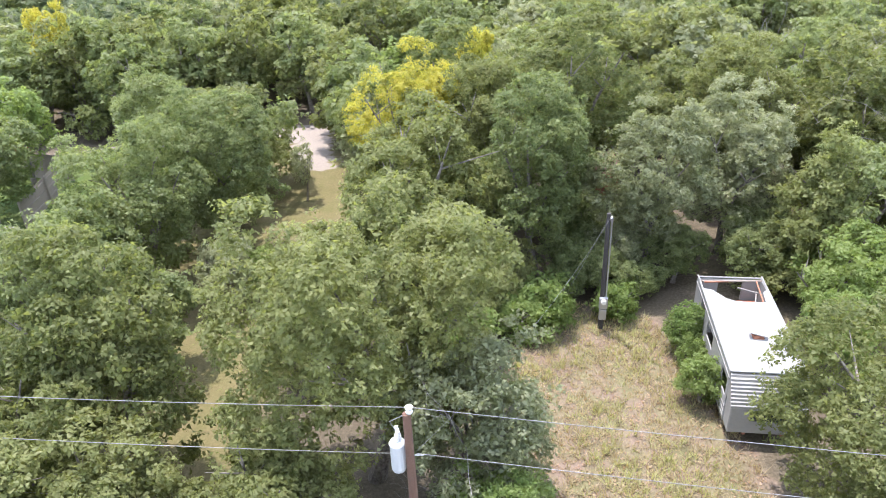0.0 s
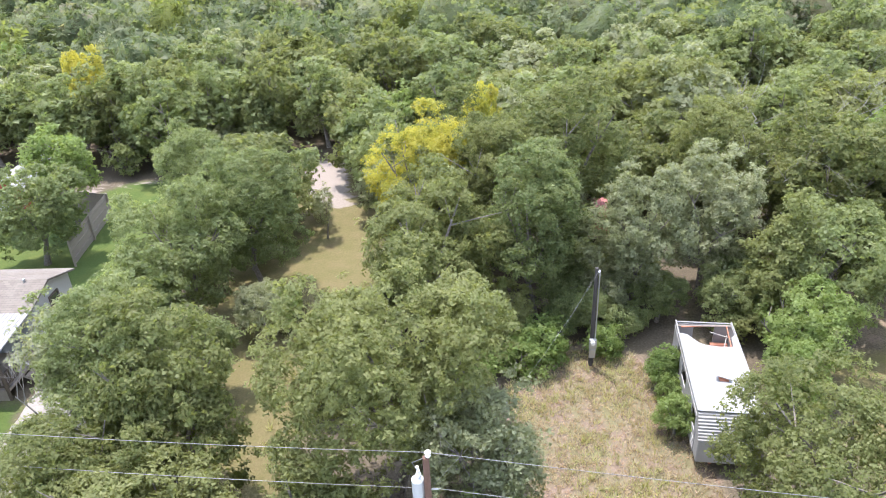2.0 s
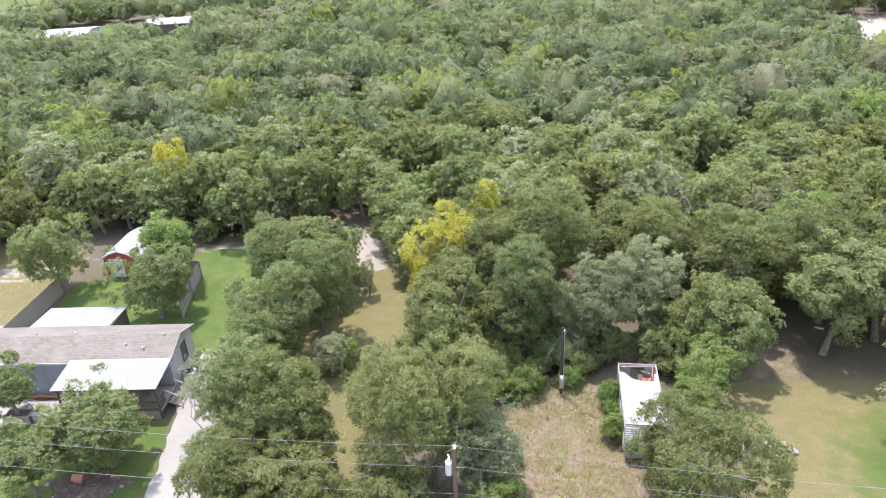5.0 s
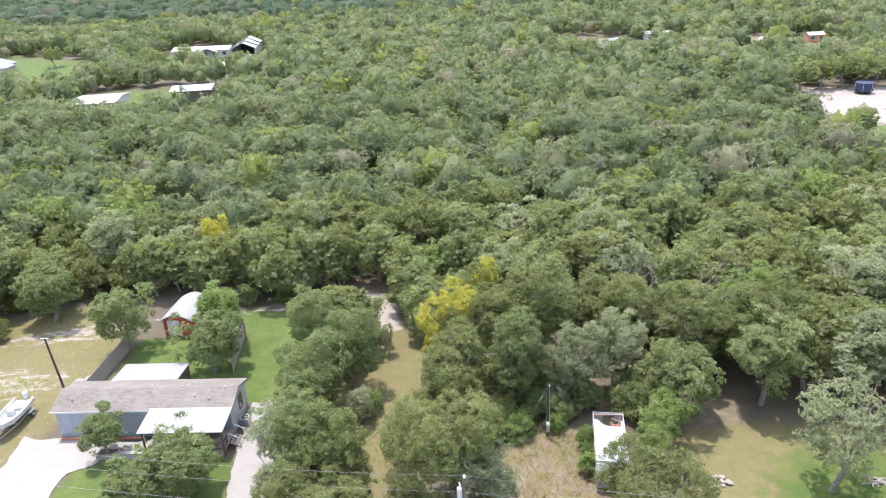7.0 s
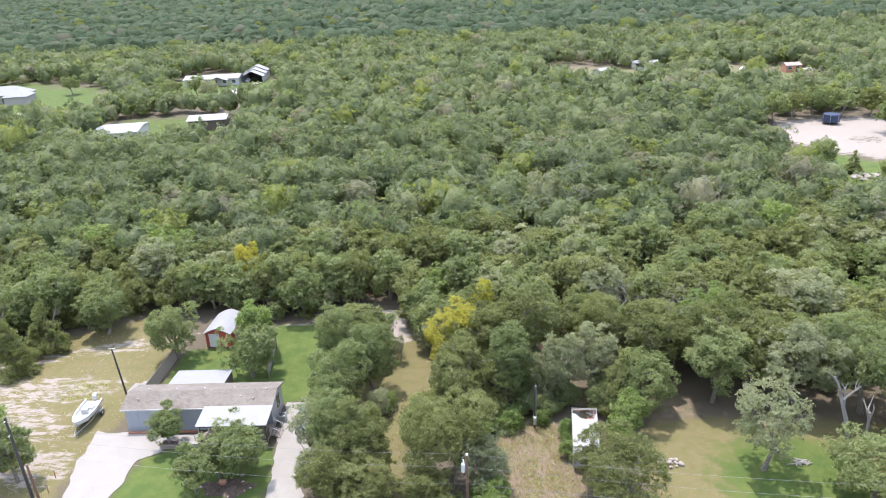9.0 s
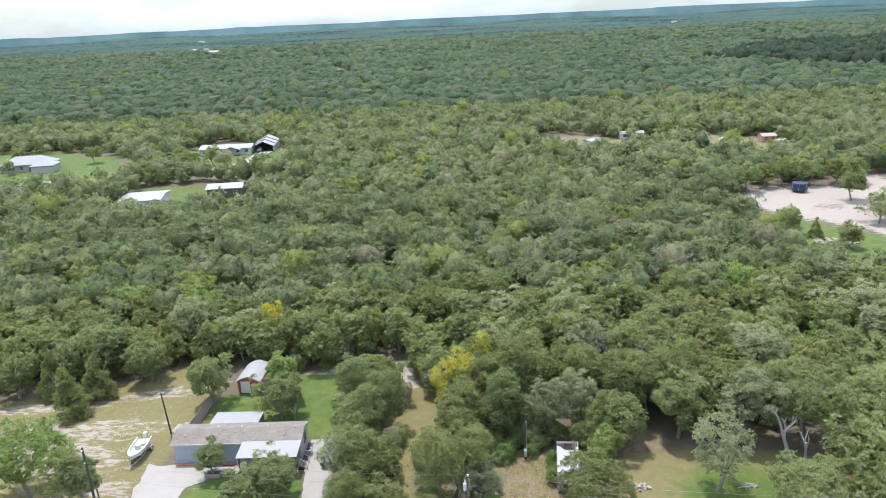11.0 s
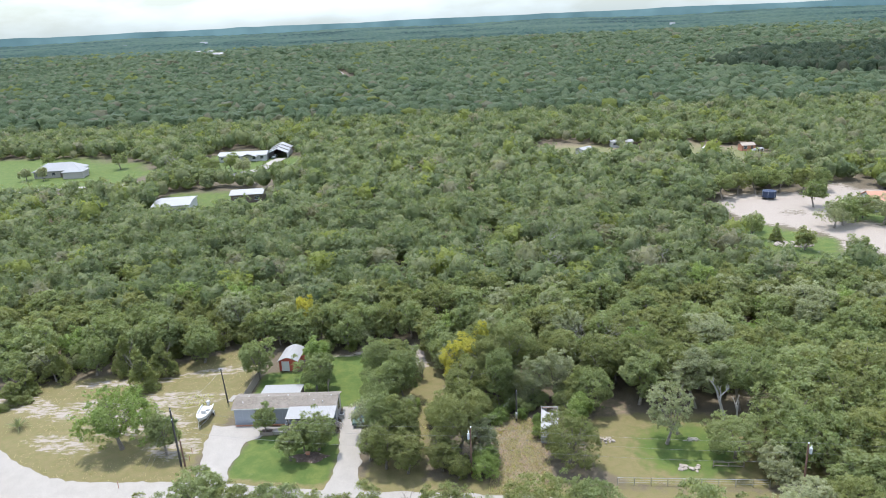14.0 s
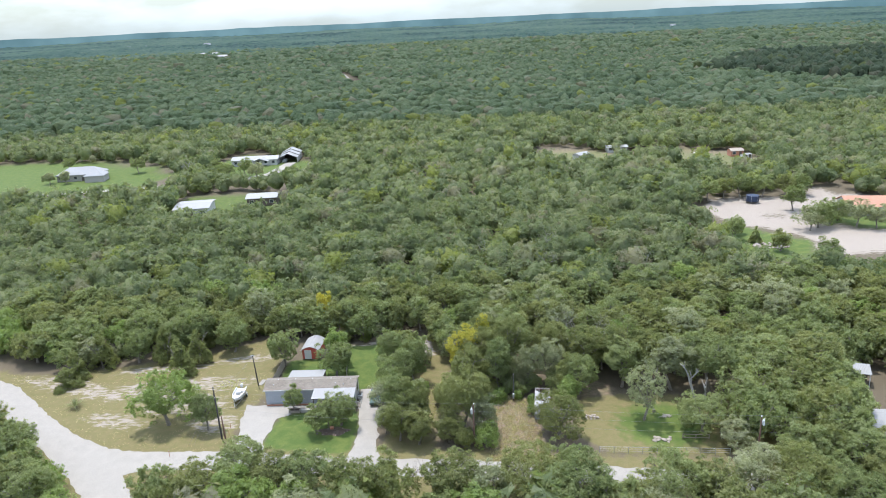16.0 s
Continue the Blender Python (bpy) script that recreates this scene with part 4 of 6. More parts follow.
GLASS_DARK = Graph("window_glass").done((0.03, 0.035, 0.045), 0.08, spec=0.8)
GREY_METAL = paint("grey_metal", (0.42, 0.43, 0.44), 0.35, 0.7, 0.12)
TANK_GREY = paint("transformer_paint", (0.48, 0.5, 0.51), 0.4, 0.0, 0.12)
WIRE = paint("bare_wire", (0.27, 0.27, 0.27), 0.35, 0.6)
PORCELAIN = paint("porcelain", (0.72, 0.72, 0.70), 0.25)
RUBBER = paint("rubber", (0.03, 0.03, 0.03), 0.9)
BLUE_CLOTH = paint("blue_cloth", (0.06, 0.16, 0.36), 0.8)
CONCRETE = paint("concrete", (0.30, 0.285, 0.26), 0.9, 0.0, 0.25)
ROCK = paint("pale_rock", (0.27, 0.235, 0.205), 0.9, 0.0, 0.4, 2.0, (0.28, 0.23, 0.19))
MULCH = paint("dark_mulch", (0.075, 0.05, 0.038), 0.95, 0.0, 0.4, 4.0)
DEADWOOD = paint("bleached_wood", (0.25, 0.235, 0.215), 0.9, 0.0, 0.4, 2.0, (0.25, 0.22, 0.19))
ORANGE_TILE = paint("orange_roof", (0.33, 0.17, 0.115), 0.85, 0.0, 0.2, 1.0)
GREY_ROOF = paint("grey_shingles", (0.225, 0.23, 0.24), 0.9, 0.0, 0.25, 0.8)
GREEN_CAR = paint("dark_green_car_paint", (0.05, 0.09, 0.075), 0.25)
BLUE_CAR = paint("blue_car_paint", (0.08, 0.12, 0.2), 0.25)

# shingles: courses and tabs
g = Graph("brown_shingles")
br = g.n("ShaderNodeTexBrick")
br.inputs["Scale"].default_value = 1.0
br.inputs["Brick Width"].default_value, br.inputs["Row Height"].default_value, br.inputs["Mortar Size"].default_value = 0.32, 0.14, 0.006
br.inputs["Color1"].default_value, br.inputs["Color2"].default_value, br.inputs["Mortar"].default_value = (0.118, 0.1, 0.083, 1), (0.158, 0.136, 0.114, 1), (0.07, 0.059, 0.05, 1)
g.link(g.n("ShaderNodeTexCoord").outputs["Object"], br.inputs["Vector"])
st = g.noise(0.6, 4.0)
SHINGLES = g.done(g.mix(g.range(st, 0.4, 0.75, 0.0, 0.55), br.outputs["Color"], (0.195, 0.178, 0.158)), 0.95, normal=g.bump(g.noise(40.0), 0.5, 0.01))


def rot(m, pts):
    return [m @ Vector(p) for p in pts]


def ribbed(x0, x1, y0, z0, y1, z1, step=0.23, depth=0.025, thick=0.04):
    """A ribbed metal sheet from edge (y0, z0) to edge (y1, z1), with ribs that run down the slope."""
    bm = bmesh.new()
    n = max(2, int((x1 - x0) / step))
    top, low = [], []
    for y, z in ((y0, z0), (y1, z1)):
        row, under = [], []
        for i in range(n):
            xa = x0 + (x1 - x0) * i / n
            w = (x1 - x0) / n
            for f, h in ((0, 0), (0.72, 0), (0.8, depth), (0.92, depth)):
                row.append(bm.verts.new((xa + f * w, y, z + h)))
        row.append(bm.verts.new((x1, y, z)))
        under = [bm.verts.new((x0, y, z - thick)), bm.verts.new((x1, y, z - thick))]
        top.append(row)
        low.append(under)
    for a, b, c, d in zip(top[0], top[0][1:], top[1][1:], top[1]):
        bm.faces.new((a, b, c, d))
    bm.faces.new((low[0][0], low[1][0], low[1][1], low[0][1]))
    bm.faces.new([low[0][0], low[0][1]] + top[0][::-1])
    bm.faces.new([low[1][1], low[1][0]] + top[1])
    bm.faces.new((top[0][0], top[1][0], low[1][0], low[0][0]))
    bm.faces.new((top[1][-1], top[0][-1], low[0][1], low[1][1]))
    bmesh.ops.recalc_face_normals(bm, faces=bm.faces[:])
    return bm


def gable_walls(x0, x1, y0, y1, z0, eave, peak, along="x"):
    """Closed walls with two gables; the ridge runs along the named axis."""
    bm = bmesh.new()
    if along == "x":
        prof = [(y0, z0), (y1, z0), (y1, eave), ((y0 + y1) / 2, peak), (y0, eave)]
        ends = [[bm.verts.new((x, a, b)) for a, b in prof] for x in (x0, x1)]
    else:
        prof = [(x0, z0), (x1, z0), (x1, eave), ((x0 + x1) / 2, peak), (x0, eave)]
        ends = [[bm.verts.new((a, y, b)) for a, b in prof] for y in (y0, y1)]
    bm.faces.new(ends[0])
    bm.faces.new(ends[1][::-1])
    for i in range(5):
        bm.faces.new((ends[0][i], ends[1][i], ends[1][(i + 1) % 5], ends[0][(i + 1) % 5]))
    bmesh.ops.recalc_face_normals(bm, faces=bm.faces[:])
    return bm


def gable_roof(x0, x1, y0, y1, eave, peak, thick=0.12, over=0.25, along="x"):
    """Two slopes with thickness and overhang, as one mesh."""
    bm = bmesh.new()
    lo, hi = (y0, y1) if along == "x" else (x0, x1)
    mid = (lo + hi) / 2
    slope = (peak - eave) / (mid - lo)
    a0, a1 = (x0 - over, x1 + over) if along == "x" else (y0 - over, y1 + over)
    prof = [(lo - over, eave - over * slope + 0.02), (mid, peak + 0.02), (hi + over, eave - over * slope + 0.02)]
    prof += [(u, v + thick) for u, v in prof[::-1]]
    ends = [[bm.verts.new((a, u, v) if along == "x" else (u, a, v)) for u, v in prof] for a in (a0, a1)]
    bm.faces.new(ends[0])
    bm.faces.new(ends[1][::-1])
    for i in range(6):
        bm.faces.new((ends[0][i], ends[1][i], ends[1][(i + 1) % 6], ends[0][(i + 1) % 6]))
    bmesh.ops.recalc_face_normals(bm, faces=bm.faces[:])
    return bm


def add_window(parent, x, y, z, w, h, face="-y", frame_mat=WHITE_PAINT):
    """A window with frame, pane, mullion and sill set on a wall that faces the named way."""
    turn = {"-y": 0, "+x": 90, "+y": 180, "-x": 270}[face]
    m = pose(x, y, z, 0, 0, turn)
    bm = bmesh.new()
    for c in ((-w / 2 - 0.07, -0.06, -0.07, -w / 2, 0.02, h + 0.07), (w / 2, -0.06, -0.07, w / 2 + 0.07, 0.02, h + 0.07), (-w / 2, -0.06, h, w / 2, 0.02, h + 0.07), (-w / 2, -0.06, -0.07, w / 2, 0.02, 0.0), (-w / 2, -0.045, h / 2 - 0.025, w / 2, 0.0, h / 2 + 0.025)):
        add_box(bm, *c, m=m)
    fr = part("window", bm, frame_mat, parent)
    bm = bmesh.new()
    add_box(bm, -w / 2, -0.03, 0.0, w / 2, -0.012, h, m=m)
    part("pane", bm, GLASS_DARK, fr)
    return fr


# ---- the mobile home ----
home = thing("mobile_home", pose(0, 0, 0), "single-wide blue-grey mobile home with brown shingle roof", "house")
HX0, HX1, HY0, HY1 = -36.4, -21.05, 8.1, 12.2
part("wall", gable_walls(HX0, HX1, HY0, HY1, 0.12, 2.78, 3.42), SIDING, home, "blue-grey siding")
part("roof", gable_roof(HX0, HX1, HY0, HY1, 2.78, 3.42, 0.1, 0.28), SHINGLES, home, "weathered brown shingles")
part("fascia", box(HX0 - 0.3, HY0 - 0.32, 2.66, HX1 + 0.3, HY0 - 0.29, 2.82), WHITE_PAINT, home, "white eave board")
part("skirting", box(HX0 - 0.02, HY0 - 0.03, 0.0, HX1 + 0.02, HY1 + 0.03, 0.5), SIDING, home)
for xa, ya, tall in ((-34.6, 10.5, 0.12), (-31.6, 10.6, 0.1), (-28.6, 10.5, 0.12), (-25.4, 10.6, 0.1), (-21.9, 10.0, 0.16), (-35.1, 8.9, 0.3), (-23.0, 8.8, 0.22), (-24.4, 9.2, 0.12)):
    za = 3.42 - abs(ya - 10.15) * 0.312
    bm = tube([(xa, ya, za), (xa, ya, za + 0.1 + tall)], [0.05, 0.05])
    add_tube(bm, [(xa, ya, za + 0.08 + tall), (xa, ya, za + 0.13 + tall)], [0.09, 0.07], 8)
    part("roof_vent", bm, GREY_METAL, home)
add_window(home, -22.6, HY0, 1.25, 1.0, 1.0)
# Thin overlay that turns the gable end paler than the front wall.
bm = bmesh.new()
for face in ([(HX1 + 0.012, HY0, 0.5), (HX1 + 0.012, HY1, 0.5), (HX1 + 0.012, HY1, 2.78), (HX1 + 0.012, (HY0 + HY1) / 2, 3.42), (HX1 + 0.012, HY0, 2.78)],):
    f = add_poly(bm, face)
    bmesh.ops.extrude_face_region(bm, geom=[f])
    for v in f.verts:
        v.co.x -= 0.01
bmesh.ops.recalc_face_normals(bm, faces=bm.faces[:])
part("gable_cladding", bm, SIDING_PALE, home, "thin pale overlay on the gable end")
add_window(home, HX1 + 0.012, 10.5, 1.15, 0.75, 1.3, "+x", WOOD_DARK)
door = part("door", box(-25.3, HY0 - 0.06, 0.62, -24.4, HY0, 2.62, bevel=0.01), WHITE_PAINT, home, "white front door")
part("door_handle", tube([(-24.55, HY0 - 0.1, 1.6), (-24.55, HY0 - 0.1, 1.75)], [0.02, 0.02]), GREY_METAL, door)
for k in range(16):
    xa = HX0 + 0.25 + 1.0 * k
    if xa < HX1:
        part("batten", box(xa, HY0 - 0.025, 0.5, xa + 0.03, HY0, 2.7), SIDING, home)

porch = thing("porch", pose(0, 0, 0), "covered wooden porch with white metal roof on the home", "porch")
part("roof", ribbed(-27.9, -20.75, 5.0, 2.62, 8.0, 2.93), WHITE_METAL, porch, "white ribbed metal roof")
part("floor", box(-27.6, 5.15, 0.5, -20.9, 8.0, 0.62), WOOD_GREY, porch)
part("beam", box(-27.7, 5.1, 2.42, -20.85, 5.22, 2.58), WOOD_DARK, porch)
for x in (-27.55, -25.3, -23.1, -20.95):
    part("post", box(x - 0.06, 5.12, 0.0, x + 0.06, 5.24, 2.42, bevel=0.01), WOOD_DARK, porch)
for x0, x1, y0, y1 in ((-26.4, -20.95, 5.13, 5.21), (-20.99, -20.91, 5.2, 6.2)):
    for z in (0.78, 1.4):
        part("rail", box(x0, y0, z, x1, y1, z + 0.06), WOOD_DARK, porch)
    n = int(max(x1 - x0, y1 - y0) / 0.16)
    for k in range(n):
        f = (k + 0.5) / n
        xa, ya = (x0 + (x1 - x0) * f, (y0 + y1) / 2) if x1 - x0 > y1 - y0 else ((x0 + x1) / 2, y0 + (y1 - y0) * f)
        part("baluster", box(xa - 0.02, ya - 0.02, 0.8, xa + 0.02, ya + 0.02, 1.4), WOOD_DARK, porch)
part("skirt", box(-26.4, 5.16, 0.0, -20.95, 5.2, 0.5), WOOD_GREY, porch)

def steps(x, y, dx, dy, width, label):
    """Three wooden steps that go down from x, y along dx, dy."""
    st = thing("porch_steps", pose(x, y, 0, 0, 0, math.degrees(math.atan2(dy, dx))), label, "steps", "steps of the porch")
    for k in range(3):
        part("tread", box(0.05 + 0.28 * k, -width / 2, 0.42 - 0.15 * k, 0.34 + 0.28 * k, width / 2, 0.46 - 0.15 * k), WOOD_GREY, st)
    for s in (-1, 1):
        bm = bmesh.new()
        add_tube(bm, [(0.0, s * width / 2, 0.48), (0.9, s * width / 2, 0.04)], [0.05, 0.05], 4)
        part("stringer", bm, WOOD_GREY, st)
        part("newel", box(0.86, s * width / 2 - 0.04, 0.0, 0.94, s * width / 2 + 0.04, 0.95), WHITE_PAINT, st)
        part("handrail", tube([(0.0, s * width / 2, 1.45), (0.9, s * width / 2, 0.95)], 0.035), WHITE_PAINT, st)


steps(-27.6, 6.4, -1, 0, 1.2, "weathered wooden steps with white handrails")
steps(-20.9, 7.0, 1, 0, 1.3, "weathered wooden steps beside the gravel drive")
ac = thing("air_conditioner", pose(-20.45, 9.4, 0.0), "grey outdoor air conditioner beside the home", "air conditioner")
part("case", box(-0.4, -0.4, 0.06, 0.4, 0.4, 0.8, bevel=0.04), GREY_METAL, ac)
part("fan_grille", tube([(0, 0, 0.8), (0, 0, 0.84)], [0.32, 0.3], 14), DARK, ac)
for x0, x1 in ((-36.2, -28.6),):
    bed = thing("brick_edging", pose(0, 0, 0), "low brick edging along the home's front", "edging")
    for k in range(int((x1 - x0) / 0.31)):
        part("brick", box(x0 + 0.31 * k, 7.5, 0.05, x0 + 0.31 * k + 0.29, 7.72, 0.24, bevel=0.012), BRICK_RED, bed)

planter = thing("planter_box", pose(-30.9, 5.45, 0), "long weathered wooden planter with a small tree and shrubs", "planter")
for c in ((-0.9, -0.5, 0, 0.9, -0.36, 0.5), (-0.9, 0.36, 0, 0.9, 0.5, 0.5), (-0.9, -0.36, 0, -0.76, 0.36, 0.5), (0.76, -0.36, 0, 0.9, 0.36, 0.5)):
    part("side", box(*c, bevel=0.02), WOOD_GREY, planter)
part("soil", box(-0.76, -0.36, 0.1, 0.76, 0.36, 0.42), MULCH, planter)
ramp_wall = thing("garden_wall", pose(-28.9, 5.3, 0), "low pale masonry wall before the porch", "wall")
part("wall", box(-1.0, -0.14, 0.0, 0.9, 0.14, 0.42, bevel=0.02), CONCRETE, ramp_wall)
part("cap", box(-1.05, -0.18, 0.42, 0.95, 0.18, 0.5, bevel=0.01), CONCRETE, ramp_wall)

# back shelter
shelter = thing("patio_cover", pose(0, 0, 0), "white metal patio cover behind the home", "shelter")
part("roof", ribbed(-33.5, -27.3, 12.6, 2.72, 15.7, 2.5), WHITE_METAL, shelter)
for x in (-33.3, -30.4, -27.5):
    part("post", box(x - 0.05, 15.5, 0.0, x + 0.05, 15.6, 2.47), WOOD_DARK, shelter)
part("side_panel", box(-27.45, 12.7, 0.2, -27.4, 15.5, 2.4), WOOD_DARK, shelter)
part("floor", box(-33.3, 12.5, 0.02, -27.4, 15.5, 0.1), CONCRETE, shelter)
for k, (x, y, w, d) in enumerate(((-39.3, 16.0, 0.8, 2.0), (-38.4, 16.6, 0.7, 1.7))):
    pal = thing("pallet", pose(x, y, 0, 0, 0, -8 + 9 * k), "weathered wooden pallet lying on the grass", "pallet", "pallets by the fence")
    for j in range(5):
        part("slat", box(-w / 2 + j * w / 5, -d / 2, 0.1, -w / 2 + j * w / 5 + w / 6, d / 2, 0.13), DEADWOOD, pal)
    for s in (-0.45, 0.0, 0.45):
        part("runner", box(-w / 2, s * d - 0.04, 0.02, w / 2, s * d + 0.04, 0.1), DEADWOOD, pal)

# ---- red barn shed ----
shed = thing("barn_shed", pose(-32.2, 25.0, 0, 0, 0, -3), "red barn-style shed with rounded white roof", "shed")
prof = [(-1.65, 1.95), (-1.15, 2.28), (-0.55, 2.56), (0, 2.72), (0.55, 2.56), (1.15, 2.28), (1.65, 1.95)]
bm = bmesh.new()
ends = [[bm.verts.new((a, y, b)) for a, b in [(-1.6, 0.1)] + [(u * 0.97, v - 0.03) for u, v in prof] + [(1.6, 0.1)]] for y in (0, 5.0)]
bm.faces.new(ends[0])
bm.faces.new(ends[1][::-1])
for i in range(9):
    bm.faces.new((ends[0][i], ends[1][i], ends[1][(i + 1) % 9], ends[0][(i + 1) % 9]))
bmesh.ops.recalc_face_normals(bm, faces=bm.faces[:])
part("wall", bm, RED_WALL, shed, "red wooden walls")
bm = bmesh.new()
outer = [(u * 1.1, v + 0.06) for u, v in prof]
loop = outer + [(u * 1.0, v) for u, v in prof[::-1]]
ends = [[bm.verts.new((a, y, b)) for a, b in loop] for y in (-0.25, 5.25)]
n = len(loop)
for i in range(n):
    bm.faces.new((ends[0][i], ends[1][i], ends[1][(i + 1) % n], ends[0][(i + 1) % n]))
for k in range(6):
    for e, flip in ((ends[0], 1), (ends[1], -1)):
        bm.faces.new([e[k], e[k + 1], e[n - 2 - k], e[n - 1 - k]][::flip])
bmesh.ops.recalc_face_normals(bm, faces=bm.faces[:])
part("roof", bm, WHITE_METAL, shed, "white metal roof")
sd = part("door", box(-1.15, -0.06, 0.12, 0.2, 0.0, 1.95, bevel=0.01), WHITE_PAINT, shed, "wide white door")
part("door_handle", tube([(0.05, -0.1, 0.95), (0.05, -0.1, 1.15)], 0.02), GREY_METAL, sd)
for k in range(9):
    part("batten", box(-1.55 + k * 0.38, -0.03, 0.12, -1.51 + k * 0.38, 0.0, 2.0), RED_WALL, shed)


# ---- privacy fences ----
def board_mesh(h):
    bm = bmesh.new()
    pts = [(-0.068, 0), (0.068, 0), (0.068, h - 0.03), (0.035, h), (-0.035, h), (-0.068, h - 0.03)]
    a, b = [bm.verts.new((x, -0.01, z)) for x, z in pts], [bm.verts.new((x, 0.01, z)) for x, z in pts]
    bm.faces.new(a)
    bm.faces.new(b[::-1])
    for i in range(6):
        bm.faces.new((a[i], b[i], b[(i + 1) % 6], a[(i + 1) % 6]))
    bmesh.ops.recalc_face_normals(bm, faces=bm.faces[:])
    me = bpy.data.meshes.new("board")
    bm.to_mesh(me)
    bm.free()
    me.materials.append(WOOD_GREY)
    return me


BOARD = board_mesh(1.7)


def privacy_fence(x0, y0, x1, y1, label):
    L = math.hypot(x1 - x0, y1 - y0)
    f = thing("wooden_fence", pose(x0, y0, 0, 0, 0, math.degrees(math.atan2(y1 - y0, x1 - x0))), label, "fence", "fences of the back yard")
    for z in (0.35, 0.9, 1.45):
        part("rail", box(0, 0.012, z, L, 0.05, z + 0.08), WOOD_GREY, f)
    n = int(L / 2.4) + 1
    for k in range(n):
        x = L * k / max(1, n - 1)
        part("post", box(x - 0.05, 0.05, 0, x + 0.05, 0.15, 1.75), WOOD_GREY, f)
    for k in range(int(L / 0.145)):
        o = new("board", BOARD)
        o.parent = f
        o.matrix_basis = pose(0.08 + 0.145 * k, 0, 0.03 + random.uniform(-0.02, 0.02), 0, random.uniform(-0.6, 0.6), 0)


privacy_fence(-36.9, 13.4, -36.6, 23.4, "weathered grey board fence beside the field")
privacy_fence(-24.9, 24.6, -24.1, 17.6, "weathered grey board fence beside the back lawn")
privacy_fence(-30.4, 26.0, -24.9, 24.6, "weathered grey board fence behind the trees")

# ---- the boat ----
boat = thing("motorboat", pose(-41.75, 9.9, 0.62, 0, 0, 4), "white open motorboat with pale seats on a trailer", "boat")
bm = bmesh.new()
rows = []
for y, w, keel, rim in ((2.4, 0.92, 0.0, 0.72), (1.2, 1.0, 0.0, 0.74), (0.0, 0.98, 0.0, 0.78), (-1.2, 0.8, 0.06, 0.86), (-2.0, 0.45, 0.22, 0.95), (-2.5, 0.05, 0.55, 1.02)):
    rows.append([bm.verts.new(p) for p in ((-w, y, rim), (-w * 0.92, y, keel + 0.3), (0, y, keel), (w * 0.92, y, keel + 0.3), (w, y, rim), (w * 0.86, y, rim + 0.02), (w * 0.8, y, min(rim - 0.2, keel + 0.42)), (-w * 0.8, y, min(rim - 0.2, keel + 0.42)), (-w * 0.86, y, rim + 0.02))])
for a, b in zip(rows, rows[1:]):
    for i in range(9):
        bm.faces.new((a[i], a[(i + 1) % 9], b[(i + 1) % 9], b[i]))
bm.faces.new(rows[0][::-1])
bm.faces.new(rows[-1])
bmesh.ops.recalc_face_normals(bm, faces=bm.faces[:])
part("hull", bm, WHITE_PAINT, boat, "white glass-fibre hull")
part("foredeck", slab([(-0.8, -0.9, 0.86), (0.8, -0.9, 0.86), (0.42, -2.0, 0.98), (0.0, -2.45, 1.04), (-0.42, -2.0, 0.98)], 0.05), WHITE_PAINT, boat)
part("console", box(-0.35, -0.2, 0.35, 0.35, 0.25, 1.05, bevel=0.05), WHITE_PAINT, boat)
part("seat", box(-0.6, 0.7, 0.35, 0.6, 1.15, 0.72, bevel=0.05), SIDING_PALE, boat, "pale padded seat")
motor = part("outboard_motor", box(-0.22, 2.42, 0.45, 0.22, 2.95, 1.15, bevel=0.1), WHITE_PAINT, boat, "white outboard motor")
part("motor_leg", box(-0.06, 2.5, -0.25, 0.06, 2.75, 0.5, bevel=0.02), GREY_METAL, motor)
bt = thing("boat_trailer", pose(-41.75, 9.9, 0, 0, 0, 4), "galvanised boat trailer standing on the grass", "trailer")
for s in (-1, 1):
    part("frame_rail", tube([(s * 0.75, 2.2, 0.52), (s * 0.75, -0.6, 0.52), (0.0, -3.1, 0.5)], 0.05, 6), GREY_METAL, bt)
    w = part("wheel", tube([(s * 0.98, 1.2, 0.3), (s * 1.16, 1.2, 0.3)], [0.3, 0.3], 16), RUBBER, bt)
    part("rim", tube([(s * 0.97, 1.2, 0.3), (s * 1.175, 1.2, 0.3)], [0.16, 0.16], 12), WHITE_PAINT, w)
    part("fender", box(s * 1.07 - 0.12, 0.8, 0.62, s * 1.07 + 0.12, 1.6, 0.66, bevel=0.01), GREY_METAL, bt)
part("axle", tube([(-1.0, 1.2, 0.3), (1.0, 1.2, 0.3)], 0.04, 6), GREY_METAL, bt)
part("cross_beam", box(-0.75, -0.6, 0.47, 0.75, -0.5, 0.57), GREY_METAL, bt)
part("jack", tube([(0.12, -2.8, 0.0), (0.12, -2.8, 0.8)], 0.035, 6), GREY_METAL, bt)

# ---- the wrecked camper ----
camper = thing("camper_trailer", pose(10.27, 3.93, 0, 0, 0, -6.4), "derelict white camper trailer with a collapsed roof end", "trailer")
W, L0, L1, ZT = 1.17, -2.95, 3.05, 2.44


def panel_with_holes(x, y0, y1, z0, z1, holes, thick=0.05):
    """A side wall in the plane of x with rectangular openings, made of strips round them."""
    bm = bmesh.new()
    cuts = sorted({y0, y1, *(h[0] for h in holes), *(h[1] for h in holes)})
    for a, b in zip(cuts, cuts[1:]):
        hs = [h for h in holes if h[0] <= a and h[1] >= b]
        z = z0
        for h in hs:
            add_box(bm, x - thick / 2, a, z, x + thick / 2, b, h[2])
            z = h[3]
        add_box(bm, x - thick / 2, a, z, x + thick / 2, b, z1)
    return bm


